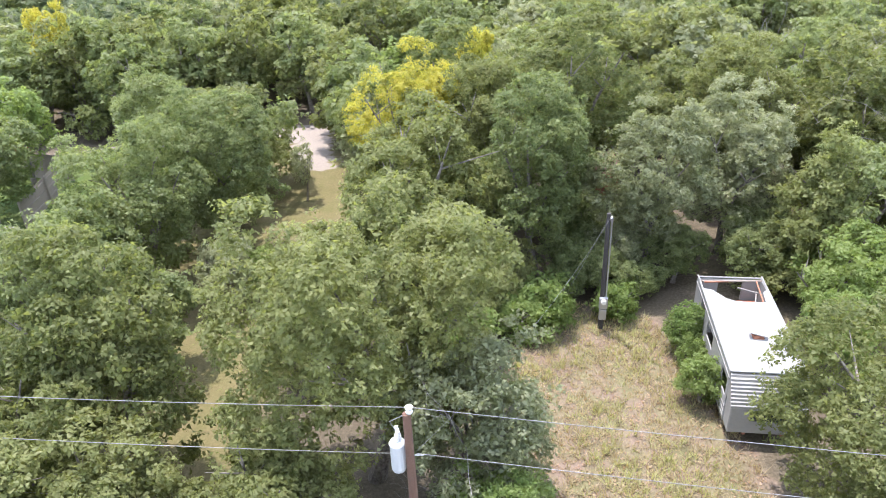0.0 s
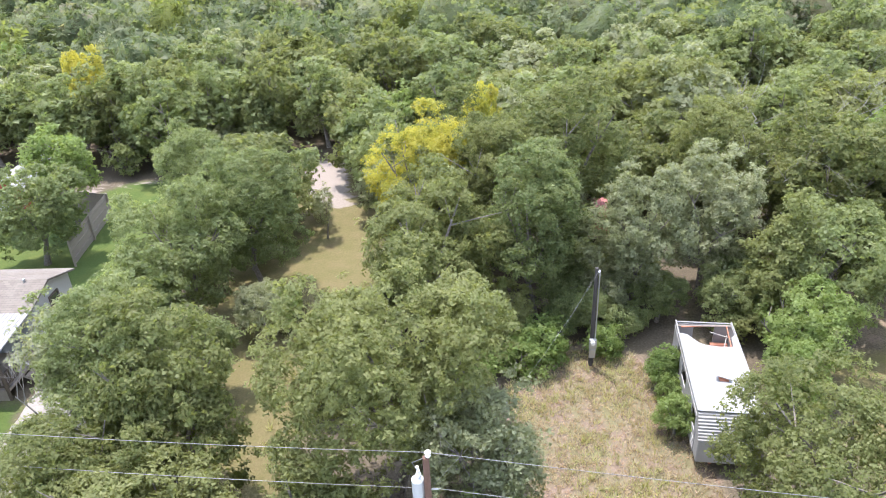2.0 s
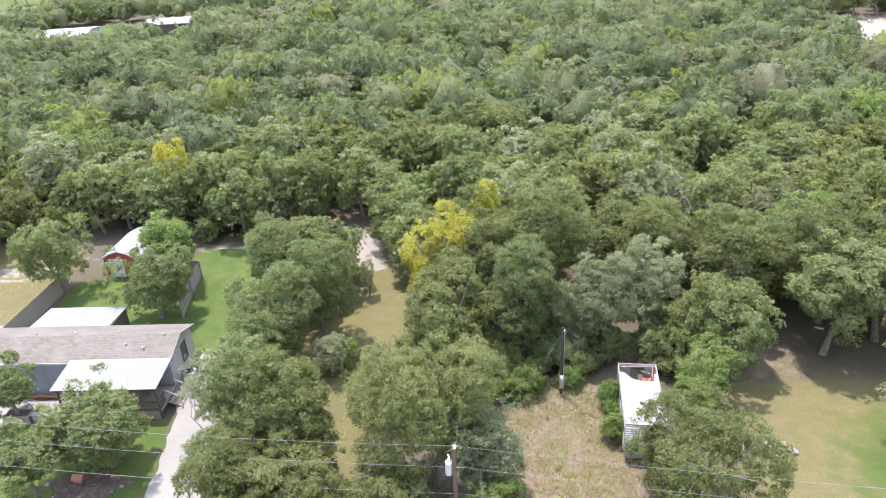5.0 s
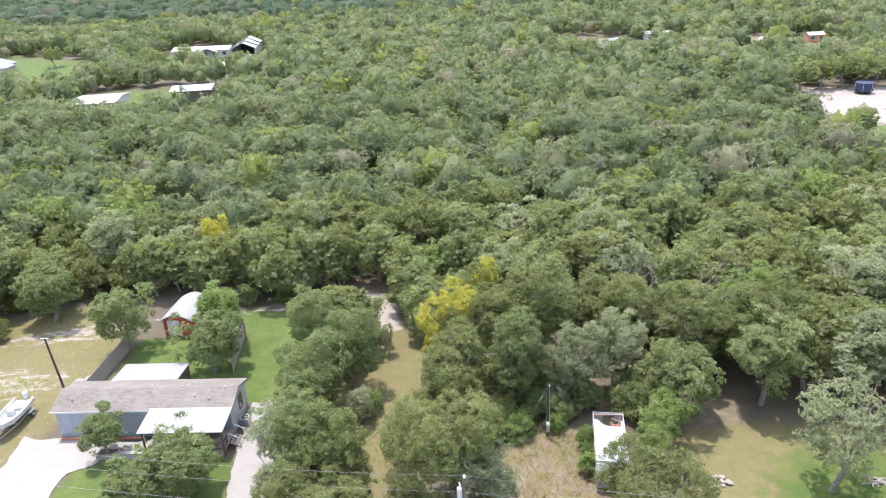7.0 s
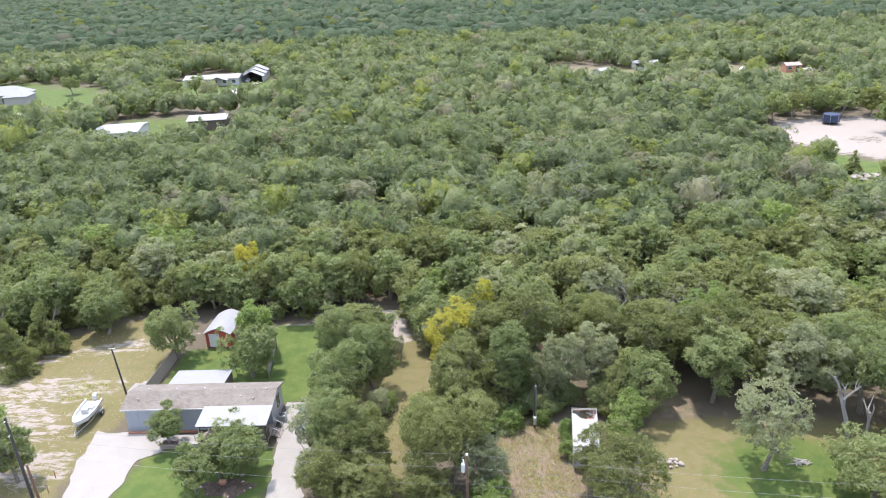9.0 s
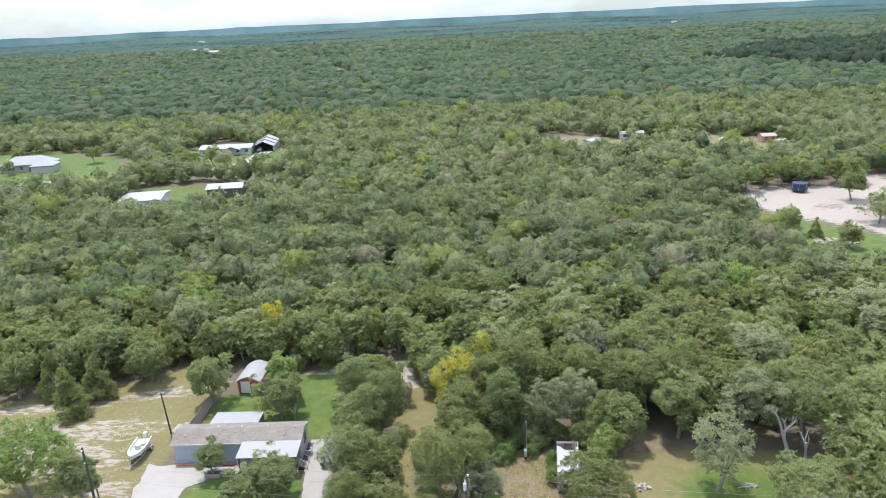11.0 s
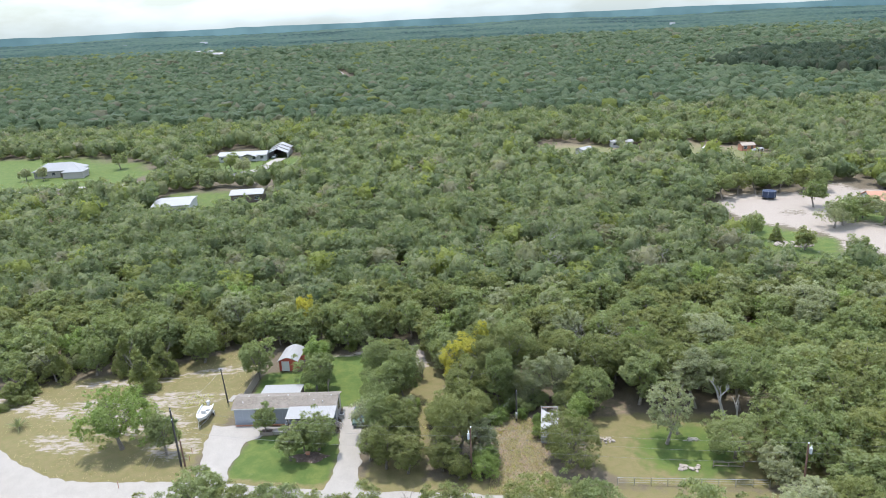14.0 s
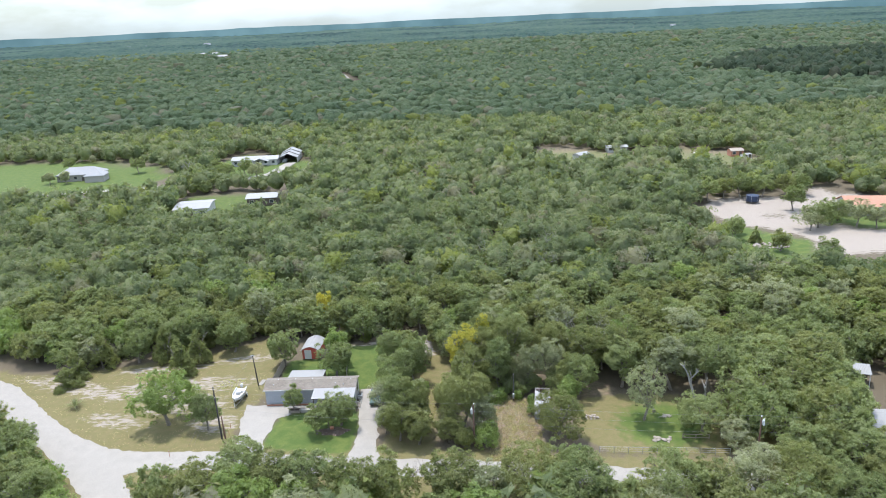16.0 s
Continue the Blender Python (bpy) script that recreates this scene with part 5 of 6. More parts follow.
part("side_wall", panel_with_holes(-W, L0, L1, 0.45, ZT, [(-2.75, -2.0, 1.3, 2.0), (-0.4, 0.6, 1.4, 2.0), (1.2, 1.9, 0.55, 2.25)]), TRAILER_SKIN, camper)
part("side_wall", panel_with_holes(W, L0, L1, 0.45, ZT, [(-1.6, -0.6, 1.4, 2.0), (0.6, 1.5, 1.4, 2.0)]), TRAILER_SKIN, camper)
for s in (-1, 1):
    for k in range(9):
        z = 0.6 + 0.2 * k
        if k in (0, 1, 2, 8):
            part("trim_strip", box(s * (W + 0.035) - 0.012, L0, z, s * (W + 0.035) + 0.012, L1, z + 0.03), TRAILER_SKIN, camper)
bm = bmesh.new()
add_box(bm, -W, L1 - 0.05, 0.45, -0.4, L1, 2.3)
add_box(bm, 0.5, L1 - 0.05, 0.45, W, L1, 2.3)
add_box(bm, -W, L1 - 0.06, 2.3, W, L1, 2.36)
part("back_wall", bm, TRAILER_SKIN, camper)
# the roof: sound in front, torn open at the back
bm = bmesh.new()
edge = [(-W - 0.03, 2.1), (-0.86, 2.0), (-0.66, 1.72), (-0.45, 1.42), (-0.2, 1.27), (0.3, 1.2), (0.9, 1.22), (0.97, 1.9), (W + 0.03, 2.2)]
top = [(-W - 0.03, L0), (W + 0.03, L0)]
ring = [(-W - 0.03, L0), *edge, (W + 0.03, L0)]
up, dn = [bm.verts.new((x, y, ZT + 0.05)) for x, y in ring], [bm.verts.new((x, y, ZT)) for x, y in ring]
bm.faces.new(up[::-1])
bm.faces.new(dn)
for i in range(len(ring)):
    bm.faces.new((up[i], up[(i + 1) % len(ring)], dn[(i + 1) % len(ring)], dn[i]))
bmesh.ops.triangulate(bm, faces=[f for f in bm.faces if len(f.verts) > 4])
bmesh.ops.recalc_face_normals(bm, faces=bm.faces[:])
part("roof", bm, TRAILER_SKIN, camper, "torn white sheet roof")
for s in (-1, 1):
    part("roof_rim", tube([(s * (W + 0.02), L0, ZT + 0.05), (s * (W + 0.02), L1, ZT + 0.05)], 0.035, 6), TRAILER_SKIN, camper)
part("roof_rim", tube([(-W, L1, 2.42), (W, L1, 2.42)], 0.035, 6), TRAILER_SKIN, camper)
part("roof_rim", tube([(-W, L1 - 0.28, 2.4), (W, L1 - 0.2, 2.42)], 0.04, 6), WOOD_GREY, camper, "bare wooden roof beam")
for k, (p, q) in enumerate((((-1.0, 2.7, 2.38), (0.9, 2.9, 2.4)), ((0.55, 1.25, 2.4), (1.05, 2.9, 1.9)), ((0.85, 1.3, 2.4), (0.95, 2.8, 2.42)), ((0.2, 2.5, 2.3), (1.1, 2.2, 2.2)), ((-0.6, 1.7, 2.2), (0.5, 2.9, 0.9)), ((0.5, 2.95, 0.5), (0.5, 2.95, 2.4)))):
    part("broken_rafter", tube([p, q], 0.03, 4), DEADWOOD if k % 2 else RUST, camper)
part("floor", box(-W, L0, 0.42, W, L1, 0.5), WOOD_GREY, camper)
part("partition", box(-0.75, 1.0, 0.5, W - 0.05, 1.06, 2.2), WOOD_GREY, camper)
part("cabinet", box(0.35, 2.0, 0.5, W - 0.06, 2.9, 1.5, bevel=0.02), RUST, camper, "rust-brown inner cabinet")
part("cabinet", box(-1.1, 1.3, 0.5, -0.5, 2.4, 1.0, bevel=0.02), DEADWOOD, camper)
for k in range(7):
    x, y = random.uniform(-0.9, 0.9), random.uniform(1.3, 2.8)
    part("debris", slab([(x, y, 0.7), (x + 0.5, y + 0.1, 0.8), (x + 0.45, y + 0.35, 0.72), (x - 0.05, y + 0.3, 0.62)], 0.03), DEADWOOD if k % 2 else WOOD_GREY, camper)
# sloping ribbed front
bm = bmesh.new()
rows = []
ys = np.linspace(0, 1, 19)
for k, f in enumerate(ys):
    y, z = L0 - 0.62 * f**0.8, ZT - 0.95 * f
    d = 0.03 if k % 2 else 0.0
    rows.append([bm.verts.new((x, y - d * 0.6, z + d * 0.8)) for x in (-W - 0.02, W + 0.02)])
for a, b in zip(rows, rows[1:]):
    bm.faces.new((a[0], b[0], b[1], a[1]))
back = [bm.verts.new((x, L0 + 0.05, z)) for x, z in ((-W - 0.02, ZT), (-W - 0.02, ZT - 0.95), (W + 0.02, ZT - 0.95), (W + 0.02, ZT))]
bm.faces.new([back[0], back[1]] + [r[0] for r in rows[::-1]])
bm.faces.new([back[2], back[3]] + [r[1] for r in rows])
bm.faces.new((back[1], back[2], rows[-1][1], rows[-1][0]))
part("front_slope", bm, TRAILER_SKIN, camper, "ribbed white front")
part("front_wall", box(-W, L0 - 0.6, 0.45, W, L0 + 0.02, 1.48, bevel=0.03), TRAILER_SKIN, camper)
fw = part("front_window", box(-0.55, L0 - 0.64, 1.0, 0.55, L0 - 0.6, 1.42, bevel=0.01), GLASS_DARK, camper)
part("drip_rail", box(-W, L0 - 0.04, ZT + 0.05, W, L0 + 0.04, ZT + 0.09), GREY_METAL, camper)
bm = bmesh.new()
add_tube(bm, [(0.1, -0.95, ZT + 0.05), (0.1, -0.95, ZT + 0.16)], [0.26, 0.2], 4)
part("roof_vent", bm, RUST, camper)
part("vent_lid", slab([(-0.25, -1.1, ZT + 0.3), (0.35, -1.2, ZT + 0.2), (0.4, -0.9, ZT + 0.2), (-0.2, -0.8, ZT + 0.28)], 0.03), TRAILER_SKIN, camper)
for s in (-1, 1):
    for y in (-0.1, 0.65):
        w = part("wheel", tube([(s * 0.92, y, 0.3), (s * 1.12, y, 0.3)], [0.31, 0.31], 16), RUBBER, camper)
        part("rim", tube([(s * 0.91, y, 0.3), (s * 1.135, y, 0.3)], [0.16, 0.16], 10), RUST, w)
for s in (-0.6, 0.6):
    part("chassis_rail", box(s - 0.05, L0 - 0.5, 0.3, s + 0.05, L1, 0.42), RUST, camper)
for x, y in ((-0.6, L0), (0.6, L0), (-0.6, L1 - 0.2), (0.6, L1 - 0.2)):
    part("jack_stand", tube([(x, y, 0.0), (x, y, 0.32)], [0.09, 0.05], 6), RUST, camper)

# ---- poles, transformers, wires ----
def pole(x, y, h, r, material, label, lean=(0, 0), name="utility_pole"):
    p = thing(name, pose(x, y, -0.0), label, "pole", "utility poles")
    part("shaft", tube([(0, 0, -0.1), (lean[0] * 0.5, lean[1] * 0.5, h * 0.5), (lean[0], lean[1], h)], [r, r * 0.86, r * 0.7], 12), material, p)
    return p


def transformer(p, x, y, z):
    """A tank with lid, bushing, bands and hanger."""
    t = part("transformer", tube([(x, y, z), (x, y, z + 0.06), (x, y, z + 0.72), (x, y, z + 0.78)], [0.15, 0.17, 0.17, 0.155], 16), TANK_GREY, p, "pale grey transformer tank")
    part("lid", tube([(x, y, z + 0.78), (x, y, z + 0.84)], [0.18, 0.13], 16), TANK_GREY, t)
    part("bushing", tube([(x, y, z + 0.82), (x + 0.02, y, z + 0.95), (x + 0.03, y, z + 1.1)], [0.06, 0.075, 0.04], 8), PORCELAIN, t)
    part("bracket", box(min(x, 0) + 0.05, y - 0.05, z + 0.2, max(x, 0) - 0.02, y + 0.05, z + 0.6), GREY_METAL, t)


def insulator(p, x, y, z):
    part("insulator", tube([(x, y, z), (x, y, z + 0.08), (x, y, z + 0.13), (x, y, z + 0.2)], [0.04, 0.085, 0.06, 0.09], 10), PORCELAIN, p)


P1 = pole(-0.95, -5.75, 7.1, 0.13, POLE_WOOD, "brown wooden utility pole with a transformer can")
transformer(P1, -0.27, 0.05, 5.45)
insulator(P1, 0.06, 0.0, 7.08)
part("cutout", tube([(-0.2, 0.1, 6.35), (-0.28, 0.16, 6.6)], [0.04, 0.05], 8), PORCELAIN, P1)
part("bolt", tube([(-0.2, 0, 5.9), (0.3, 0, 5.9)], 0.015, 5), GREY_METAL, P1)
part("jumper", tube([(-0.27, 0.1, 6.5), (-0.4, 0.15, 6.75), (-0.1, 0.05, 7.0)], 0.012, 4), WIRE, P1)
P2 = pole(5.75, 7.1, 5.3, 0.11, POLE_DARK, "dark service pole with an electric meter box")
part("conduit", tube([(0.13, -0.06, 0.6), (0.13, -0.06, 5.0)], 0.03, 6), GREY_METAL, P2)
mb = part("meter_box", box(-0.15, -0.26, 1.15, 0.18, -0.11, 1.65, bevel=0.02), GREY_METAL, P2, "grey meter box")
part("meter", tube([(0.0, -0.26, 1.5), (0.0, -0.36, 1.5)], [0.11, 0.1], 12), PORCELAIN, mb)
part("breaker_box", box(-0.13, -0.22, 0.6, 0.16, -0.11, 1.08, bevel=0.015), GREY_METAL, P2)
part("weather_head", tube([(0.13, -0.06, 4.95), (0.1, -0.1, 5.2), (0.05, -0.2, 5.15)], 0.05, 6), GREY_METAL, P2)
P3 = pole(-39.7, 14.9, 6.1, 0.12, POLE_DARK, "dark leaning service pole behind the home", (-0.3, -0.2))
part("pole_cap", box(-0.7, -0.25, 6.05, 0.1, -0.15, 6.12), GREY_METAL, P3)
P4 = pole(-40.9, -2.1, 9.0, 0.15, POLE_DARK, "tall dark utility pole beside the road", (-0.25, 0.15))
P4b = pole(-40.35, -2.1, 4.0, 0.13, POLE_WOOD, "short cut-off pole beside the tall pole", (-0.15, 0.05))
P5 = pole(39.2, -10.9, 7.0, 0.14, POLE_WOOD, "brown wooden utility pole with a transformer can")
transformer(P5, 0.36, 0.0, 5.6)
insulator(P5, 0.0, 0.0, 6.95)
for p, z in ((P4, 8.9), (P4, 7.4)):
    part("spool_insulator", tube([(-0.05, -0.2, z), (-0.05, -0.35, z)], [0.05, 0.05], 8), PORCELAIN, p)


def wire(a, b, sag, r=0.007, label="thin bare overhead wire between the poles", name="overhead_wire"):
    bm = bmesh.new()
    a, b = Vector(a), Vector(b)
    pts = [a.lerp(b, i / 14) - Vector((0, 0, 4 * sag * (i / 14) * (1 - i / 14))) for i in range(15)]
    add_tube(bm, pts, [r] * 15, 4)
    return tagged(part(name, bm, WIRE), label, "wire", "overhead wires")


top1, top5, top4 = (-0.89, -5.75, 7.27), (39.2, -10.9, 7.15), (-41.1, -2.0, 8.6)
wire(top4, top1, 0.75, 0.008)
wire(top1, top5, 0.5, 0.008)
wire((-41.1, -2.1, 7.4), (-1.1, -5.8, 6.0), 0.7, 0.008)
wire((-0.8, -5.8, 6.0), (39.1, -11.0, 5.8), 0.5, 0.008)
wire((-41.1, -2.2, 5.6), (-1.1, -5.85, 4.3), 0.7, 0.009)
wire((-0.8, -5.85, 4.3), (39.1, -11.1, 4.6), 0.5, 0.009)
wire(top5, (100, -17, 7.2), 0.6, 0.008)
wire((39.3, -11, 5.8), (100, -17.2, 5.6), 0.6, 0.008)
wire((39.3, -11, 4.6), (100, -17.2, 4.7), 0.6, 0.009)
wire((-0.8, -5.6, 5.9), (5.8, 7.0, 5.15), 0.6, 0.004, "service cable to the meter pole", "service_wire")
wire((5.75, 7.1, 5.1), (4.0, 7.6, 0.6), 0.05, 0.005, "slack guy cable of the meter pole", "guy_wire")
wire((-41.1, -2.0, 8.0), (-39.95, 14.7, 5.9), 0.5, 0.012, "service cable to the home's pole", "service_wire")
wire((-41.1, -2.0, 8.3), (-45.5, -4.2, 0.05), 0.0, 0.012, "taut guy wire of the tall pole", "guy_wire")
wire((-41.1, -2.0, 7.2), (-44.8, -3.8, 0.05), 0.0, 0.012, "taut guy wire of the tall pole", "guy_wire")


# ---- rocks, stumps, small things of the yards ----
def rock_mesh(seed, size):
    rng = np.random.default_rng(seed)
    bm = bmesh.new()
    bmesh.ops.create_icosphere(bm, subdivisions=2, radius=size)
    for v in bm.verts:
        n = noise.noise(v.co * 2.2 / size * 0.6 + Vector((seed * 3.1, 0, 0)))
        v.co *= 1 + 0.45 * n
        v.co.z *= 0.62
        v.co.x *= 1.25
        v.co.z = max(v.co.z, -0.25 * size)
    return bm


def rock_pile(x, y, n, spread, size, label):
    pl = thing("rock_pile", pose(x, y, 0), label, "rocks")
    for k in range(n):
        a, d = random.uniform(0, 6.28), spread * math.sqrt(random.random())
        r = part("rock", rock_mesh(k + int(abs(x) * 7), size * random.uniform(0.6, 1.3)), ROCK, pl)
        r.matrix_basis = pose(math.cos(a) * d * 1.3, math.sin(a) * d * 0.7, size * (0.25 + 0.5 * (k % 3 == 0)), 0, random.uniform(-20, 20), random.uniform(0, 360))


rock_pile(17.7, 1.4, 14, 0.95, 0.2, "pile of pale limestone rocks on the grass")
rock_pile(27.3, -5.3, 12, 1.2, 0.25, "pile of pale flat rocks on the lawn")
rock_pile(79.3, 84.6, 60, 3.6, 0.36, "long heap of pale rubble beside the dirt yard")
stump = thing("tree_stump", pose(28.0, 2.7, 0), "sawn pale tree stump in the lawn", "stump")
part("wood", tube([(0, 0, -0.05), (0, 0, 0.12), (0, 0, 0.4)], [0.3, 0.24, 0.22], 14), BARK, stump)
part("cut_face", tube([(0, 0, 0.4), (0, 0, 0.412)], [0.2, 0.2], 14), DEADWOOD, stump)
pile = thing("firewood_pile", pose(29.8, 1.2, 0), "loose heap of bleached branches on the grass", "wood pile")
for k in range(14):
    a = random.uniform(0, 3.14)
    x, y = random.uniform(-0.8, 0.8), random.uniform(-0.35, 0.35)
    l = random.uniform(0.4, 0.9)
    part("branch", tube([(x - l * math.cos(a), y - l * math.sin(a) * 0.6, 0.06 + 0.04 * (k % 4)), (x + l * math.cos(a), y + l * math.sin(a) * 0.6, 0.1 + 0.05 * (k % 3))], [0.06, 0.04], 6), DEADWOOD, pile)

bed = thing("flower_bed", pose(-23.3, -0.9, 0), "ragged dark mulch bed under the lawn tree", "flower bed")
bm = bmesh.new()
ring0 = [(2.4 * math.cos(a) * (1 + 0.16 * math.sin(3 * a) + 0.1 * math.sin(7 * a)), 1.25 * math.sin(a) * (1 + 0.18 * math.sin(5 * a + 1)), 0.03) for a in np.linspace(0, 6.28, 44)[:-1]]
c = bm.verts.new((0, 0, 0.2))
vs = [bm.verts.new(p) for p in ring0]
for i in range(len(vs)):
    bm.faces.new((c, vs[i], vs[(i + 1) % len(vs)]))
part("mulch", bm, MULCH, bed)
for k in range(26):
    a = 6.283 * k / 26 + random.uniform(-0.1, 0.1)
    if k % 4:
        continue
    r = part("edge_stone", rock_mesh(k + 60, random.uniform(0.05, 0.12)), ROCK, bed)
    out = random.uniform(0.9, 1.04)
    r.matrix_basis = pose(2.3 * math.cos(a) * out * (1 + 0.12 * math.sin(3 * a)), 1.12 * math.sin(a) * out, 0.05, 0, 0, k * 50)
lantern = thing("garden_lantern", pose(-23.5, -0.9, 0.05), "small rust-red wooden lantern house in the bed", "garden ornament")
part("post", box(-0.05, -0.05, 0, 0.05, 0.05, 0.5), WOOD_DARK, lantern)
part("house", gable_walls(-0.25, 0.25, -0.2, 0.2, 0.5, 0.8, 0.95), RUST, lantern)
part("roof", gable_roof(-0.25, 0.25, -0.2, 0.2, 0.8, 0.95, 0.03, 0.08), ORANGE_TILE, lantern)
for x, y, h in ((-40.5, 1.0, 0.9), (-40.1, -1.0, 0.9), (-47.5, -6.8, 1.1)):
    mp = thing("marker_post", pose(x, y, 0), "short rusty marker post in the dry grass", "post", "marker posts")
    part("shaft", tube([(0, 0, -0.05), (0.03, 0, h)], 0.04, 6), RUST, mp)
    part("cap", tube([(0.03, 0, h), (0.03, 0, h + 0.04)], [0.05, 0.03], 6), GREY_METAL, mp)

# raised hut with rusted roof in the trees behind the clearing
hut = thing("raised_hut", pose(7.7, 19.2, 0, 0, 0, 12), "small raised wooden hut with a faded red tin roof", "hut")
for x in (-0.6, 0.6):
    for y in (-0.6, 0.6):
        part("leg", tube([(x * 1.2, y * 1.2, -0.05), (x, y, 0.7)], 0.06, 6), RUST, hut)
part("floor", box(-0.75, -0.75, 0.7, 0.75, 0.75, 0.8), WOOD_GREY, hut)
for c in ((-0.75, -0.75, 0.8, 0.75, -0.7, 2.0), (-0.75, 0.7, 0.8, 0.75, 0.75, 2.35), (-0.75, -0.7, 0.8, -0.7, 0.7, 2.05), (0.7, -0.7, 0.8, 0.75, 0.7, 2.05)):
    part("wall", box(*c), RUST, hut)
part("roof", ribbed(-1.1, 1.1, -1.0, 2.05, 1.0, 2.45), FADED_RED, hut, "faded red corrugated roof")

# pipe fence and gate along the east lawn
pf = thing("pipe_fence", pose(0, 0, 0), "galvanised pipe fence with wire along the lawn", "fence")
pts = [(17.4 + 2.05 * k, -8.35 - 0.11 * k * 1.2) for k in range(10)]
for x, y in pts:
    part("post", tube([(x, y, -0.05), (x, y, 1.05)], 0.045, 8), GREY_METAL, pf)
for z in (0.35, 0.7, 1.03):
    part("rail", tube([(pts[0][0], pts[0][1], z), (pts[-1][0], pts[-1][1], z)], 0.03 if z > 1 else 0.014, 6), GREY_METAL, pf)
frame_ob = thing("timber_frame", pose(32.3, -5.2, 0, 0, 0, -5), "low empty timber frame on the lawn", "frame")
for x in (-1.9, 0.0, 1.9):
    part("post", box(x - 0.06, -0.06, 0, x + 0.06, 0.06, 0.75), WOOD_GREY, frame_ob)
for z in (0.1, 0.65):
    part("rail", box(-1.9, -0.03, z, 1.9, 0.03, z + 0.1), WOOD_GREY, frame_ob)

# ---- neighbour to the east ----
es = thing("open_shed", pose(63.8, 10.4, 0, 0, 0, -18), "small open shed with a pale metal roof", "shed")
part("roof", ribbed(-1.9, 1.9, -1.4, 2.4, 1.4, 3.0), WHITE_METAL, es)
part("wall", box(-1.8, 1.2, 0, 1.8, 1.3, 2.9), WOOD_DARK, es)
part("side_wall", box(-1.8, -1.2, 0, -1.7, 1.2, 2.5), WOOD_DARK, es)
for x in (-1.7, 1.7):
    part("post", box(x - 0.06, -1.3, 0, x + 0.06, -1.18, 2.38), SIDING_PALE, es)
en = thing("neighbour_cabin", pose(58.5, -6.0, 0, 0, 0, -4), "pale cabin with white metal roof under oaks", "house")
part("wall", gable_walls(-4.5, 4.5, 0, 3.6, 0.1, 2.5, 3.1), SIDING_PALE, en)
part("roof", gable_roof(-4.5, 4.5, 0, 3.6, 2.5, 3.1, 0.08, 0.25), WHITE_METAL, en)
for x in (-3.2, -0.6, 2.0):
    add_window(en, x, 0, 1.2, 1.0, 0.9)
part("awning", ribbed(-3.8, 4.4, -2.6, 2.25, -0.28, 2.55), WHITE_METAL, en)
for x in (-3.6, 0.2, 4.2):
    part("post", box(x - 0.05, -2.5, 0, x + 0.05, -2.4, 2.25), WOOD_DARK, en)


def car(name, m, paint_mat, label, L=4.6, Wd=1.8, Hh=1.5, pickup=False):
    c = thing(name, m, label, "car")
    bm = bmesh.new()
    prof = [(-L / 2, 0.4), (-L / 2, 0.8), (-L * 0.28, 0.92), (-L * 0.17, Hh), (L * 0.1 if pickup else L * 0.3, Hh), (L * 0.16 if pickup else L * 0.45, 0.95), (L / 2, 0.92), (L / 2, 0.4)]
    ends = []
    for s in (-1, 1):
        ends.append([bm.verts.new((y, s * Wd / 2 * (0.86 if z > 1 else 1), z)) for y, z in prof])
    bm.faces.new(ends[0])
    bm.faces.new(ends[1][::-1])
    for i in range(len(prof)):
        bm.faces.new((ends[0][i], ends[1][i], ends[1][(i + 1) % len(prof)], ends[0][(i + 1) % len(prof)]))
    bmesh.ops.recalc_face_normals(bm, faces=bm.faces[:])
    bmesh.ops.bevel(bm, geom=bm.edges[:], offset=0.05, segments=2, affect="EDGES")
    part("body", bm, paint_mat, c)
    part("windscreen", slab([(-L * 0.265, -Wd * 0.4, 0.97), (-L * 0.265, Wd * 0.4, 0.97), (-L * 0.18, Wd * 0.37, Hh - 0.03), (-L * 0.18, -Wd * 0.37, Hh - 0.03)], 0.02), GLASS_DARK, c)
    for s in (-1, 1):
        part("side_window", box(-L * 0.14, s * Wd * 0.45 - 0.03, 1.0, L * (0.08 if pickup else 0.28), s * Wd * 0.45 + 0.03, Hh - 0.1, bevel=0.01), GLASS_DARK, c)
        for x in (-L * 0.32, L * 0.3):
            w = part("wheel", tube([(x, s * (Wd / 2 - 0.2), 0.33), (x, s * (Wd / 2 + 0.01), 0.33)], [0.33, 0.33], 14), RUBBER, c)
            part("rim", tube([(x, s * (Wd / 2 - 0.19), 0.33), (x, s * (Wd / 2 + 0.02), 0.33)], [0.18, 0.18], 10), GREY_METAL, w)
    return c


car("parked_car", pose(55.5, -9.6, 0.05, 0, 0, 10), BLUE_CAR, "dark blue car parked beside the cabin")
car("pickup_truck", pose(56.5, -0.5, 0.05, 0, 0, 60), WHITE_PAINT, "white pickup truck parked under the oaks", 5.4, 1.95, 1.75, True)
car("parked_car", pose(-17.6, 8.6, 0.06, 0, 0, 92), GREEN_CAR, "dark green car parked beside the home under trees")
car("parked_car", pose(99.8, 212.7, 0.05, 0, 0, 175), WHITE_PAINT, "white car parked on the far sandy drive")
car("parked_car", pose(-87, 233.5, 0.05, 0, 0, 90), GREY_METAL, "grey car under the far open carport")


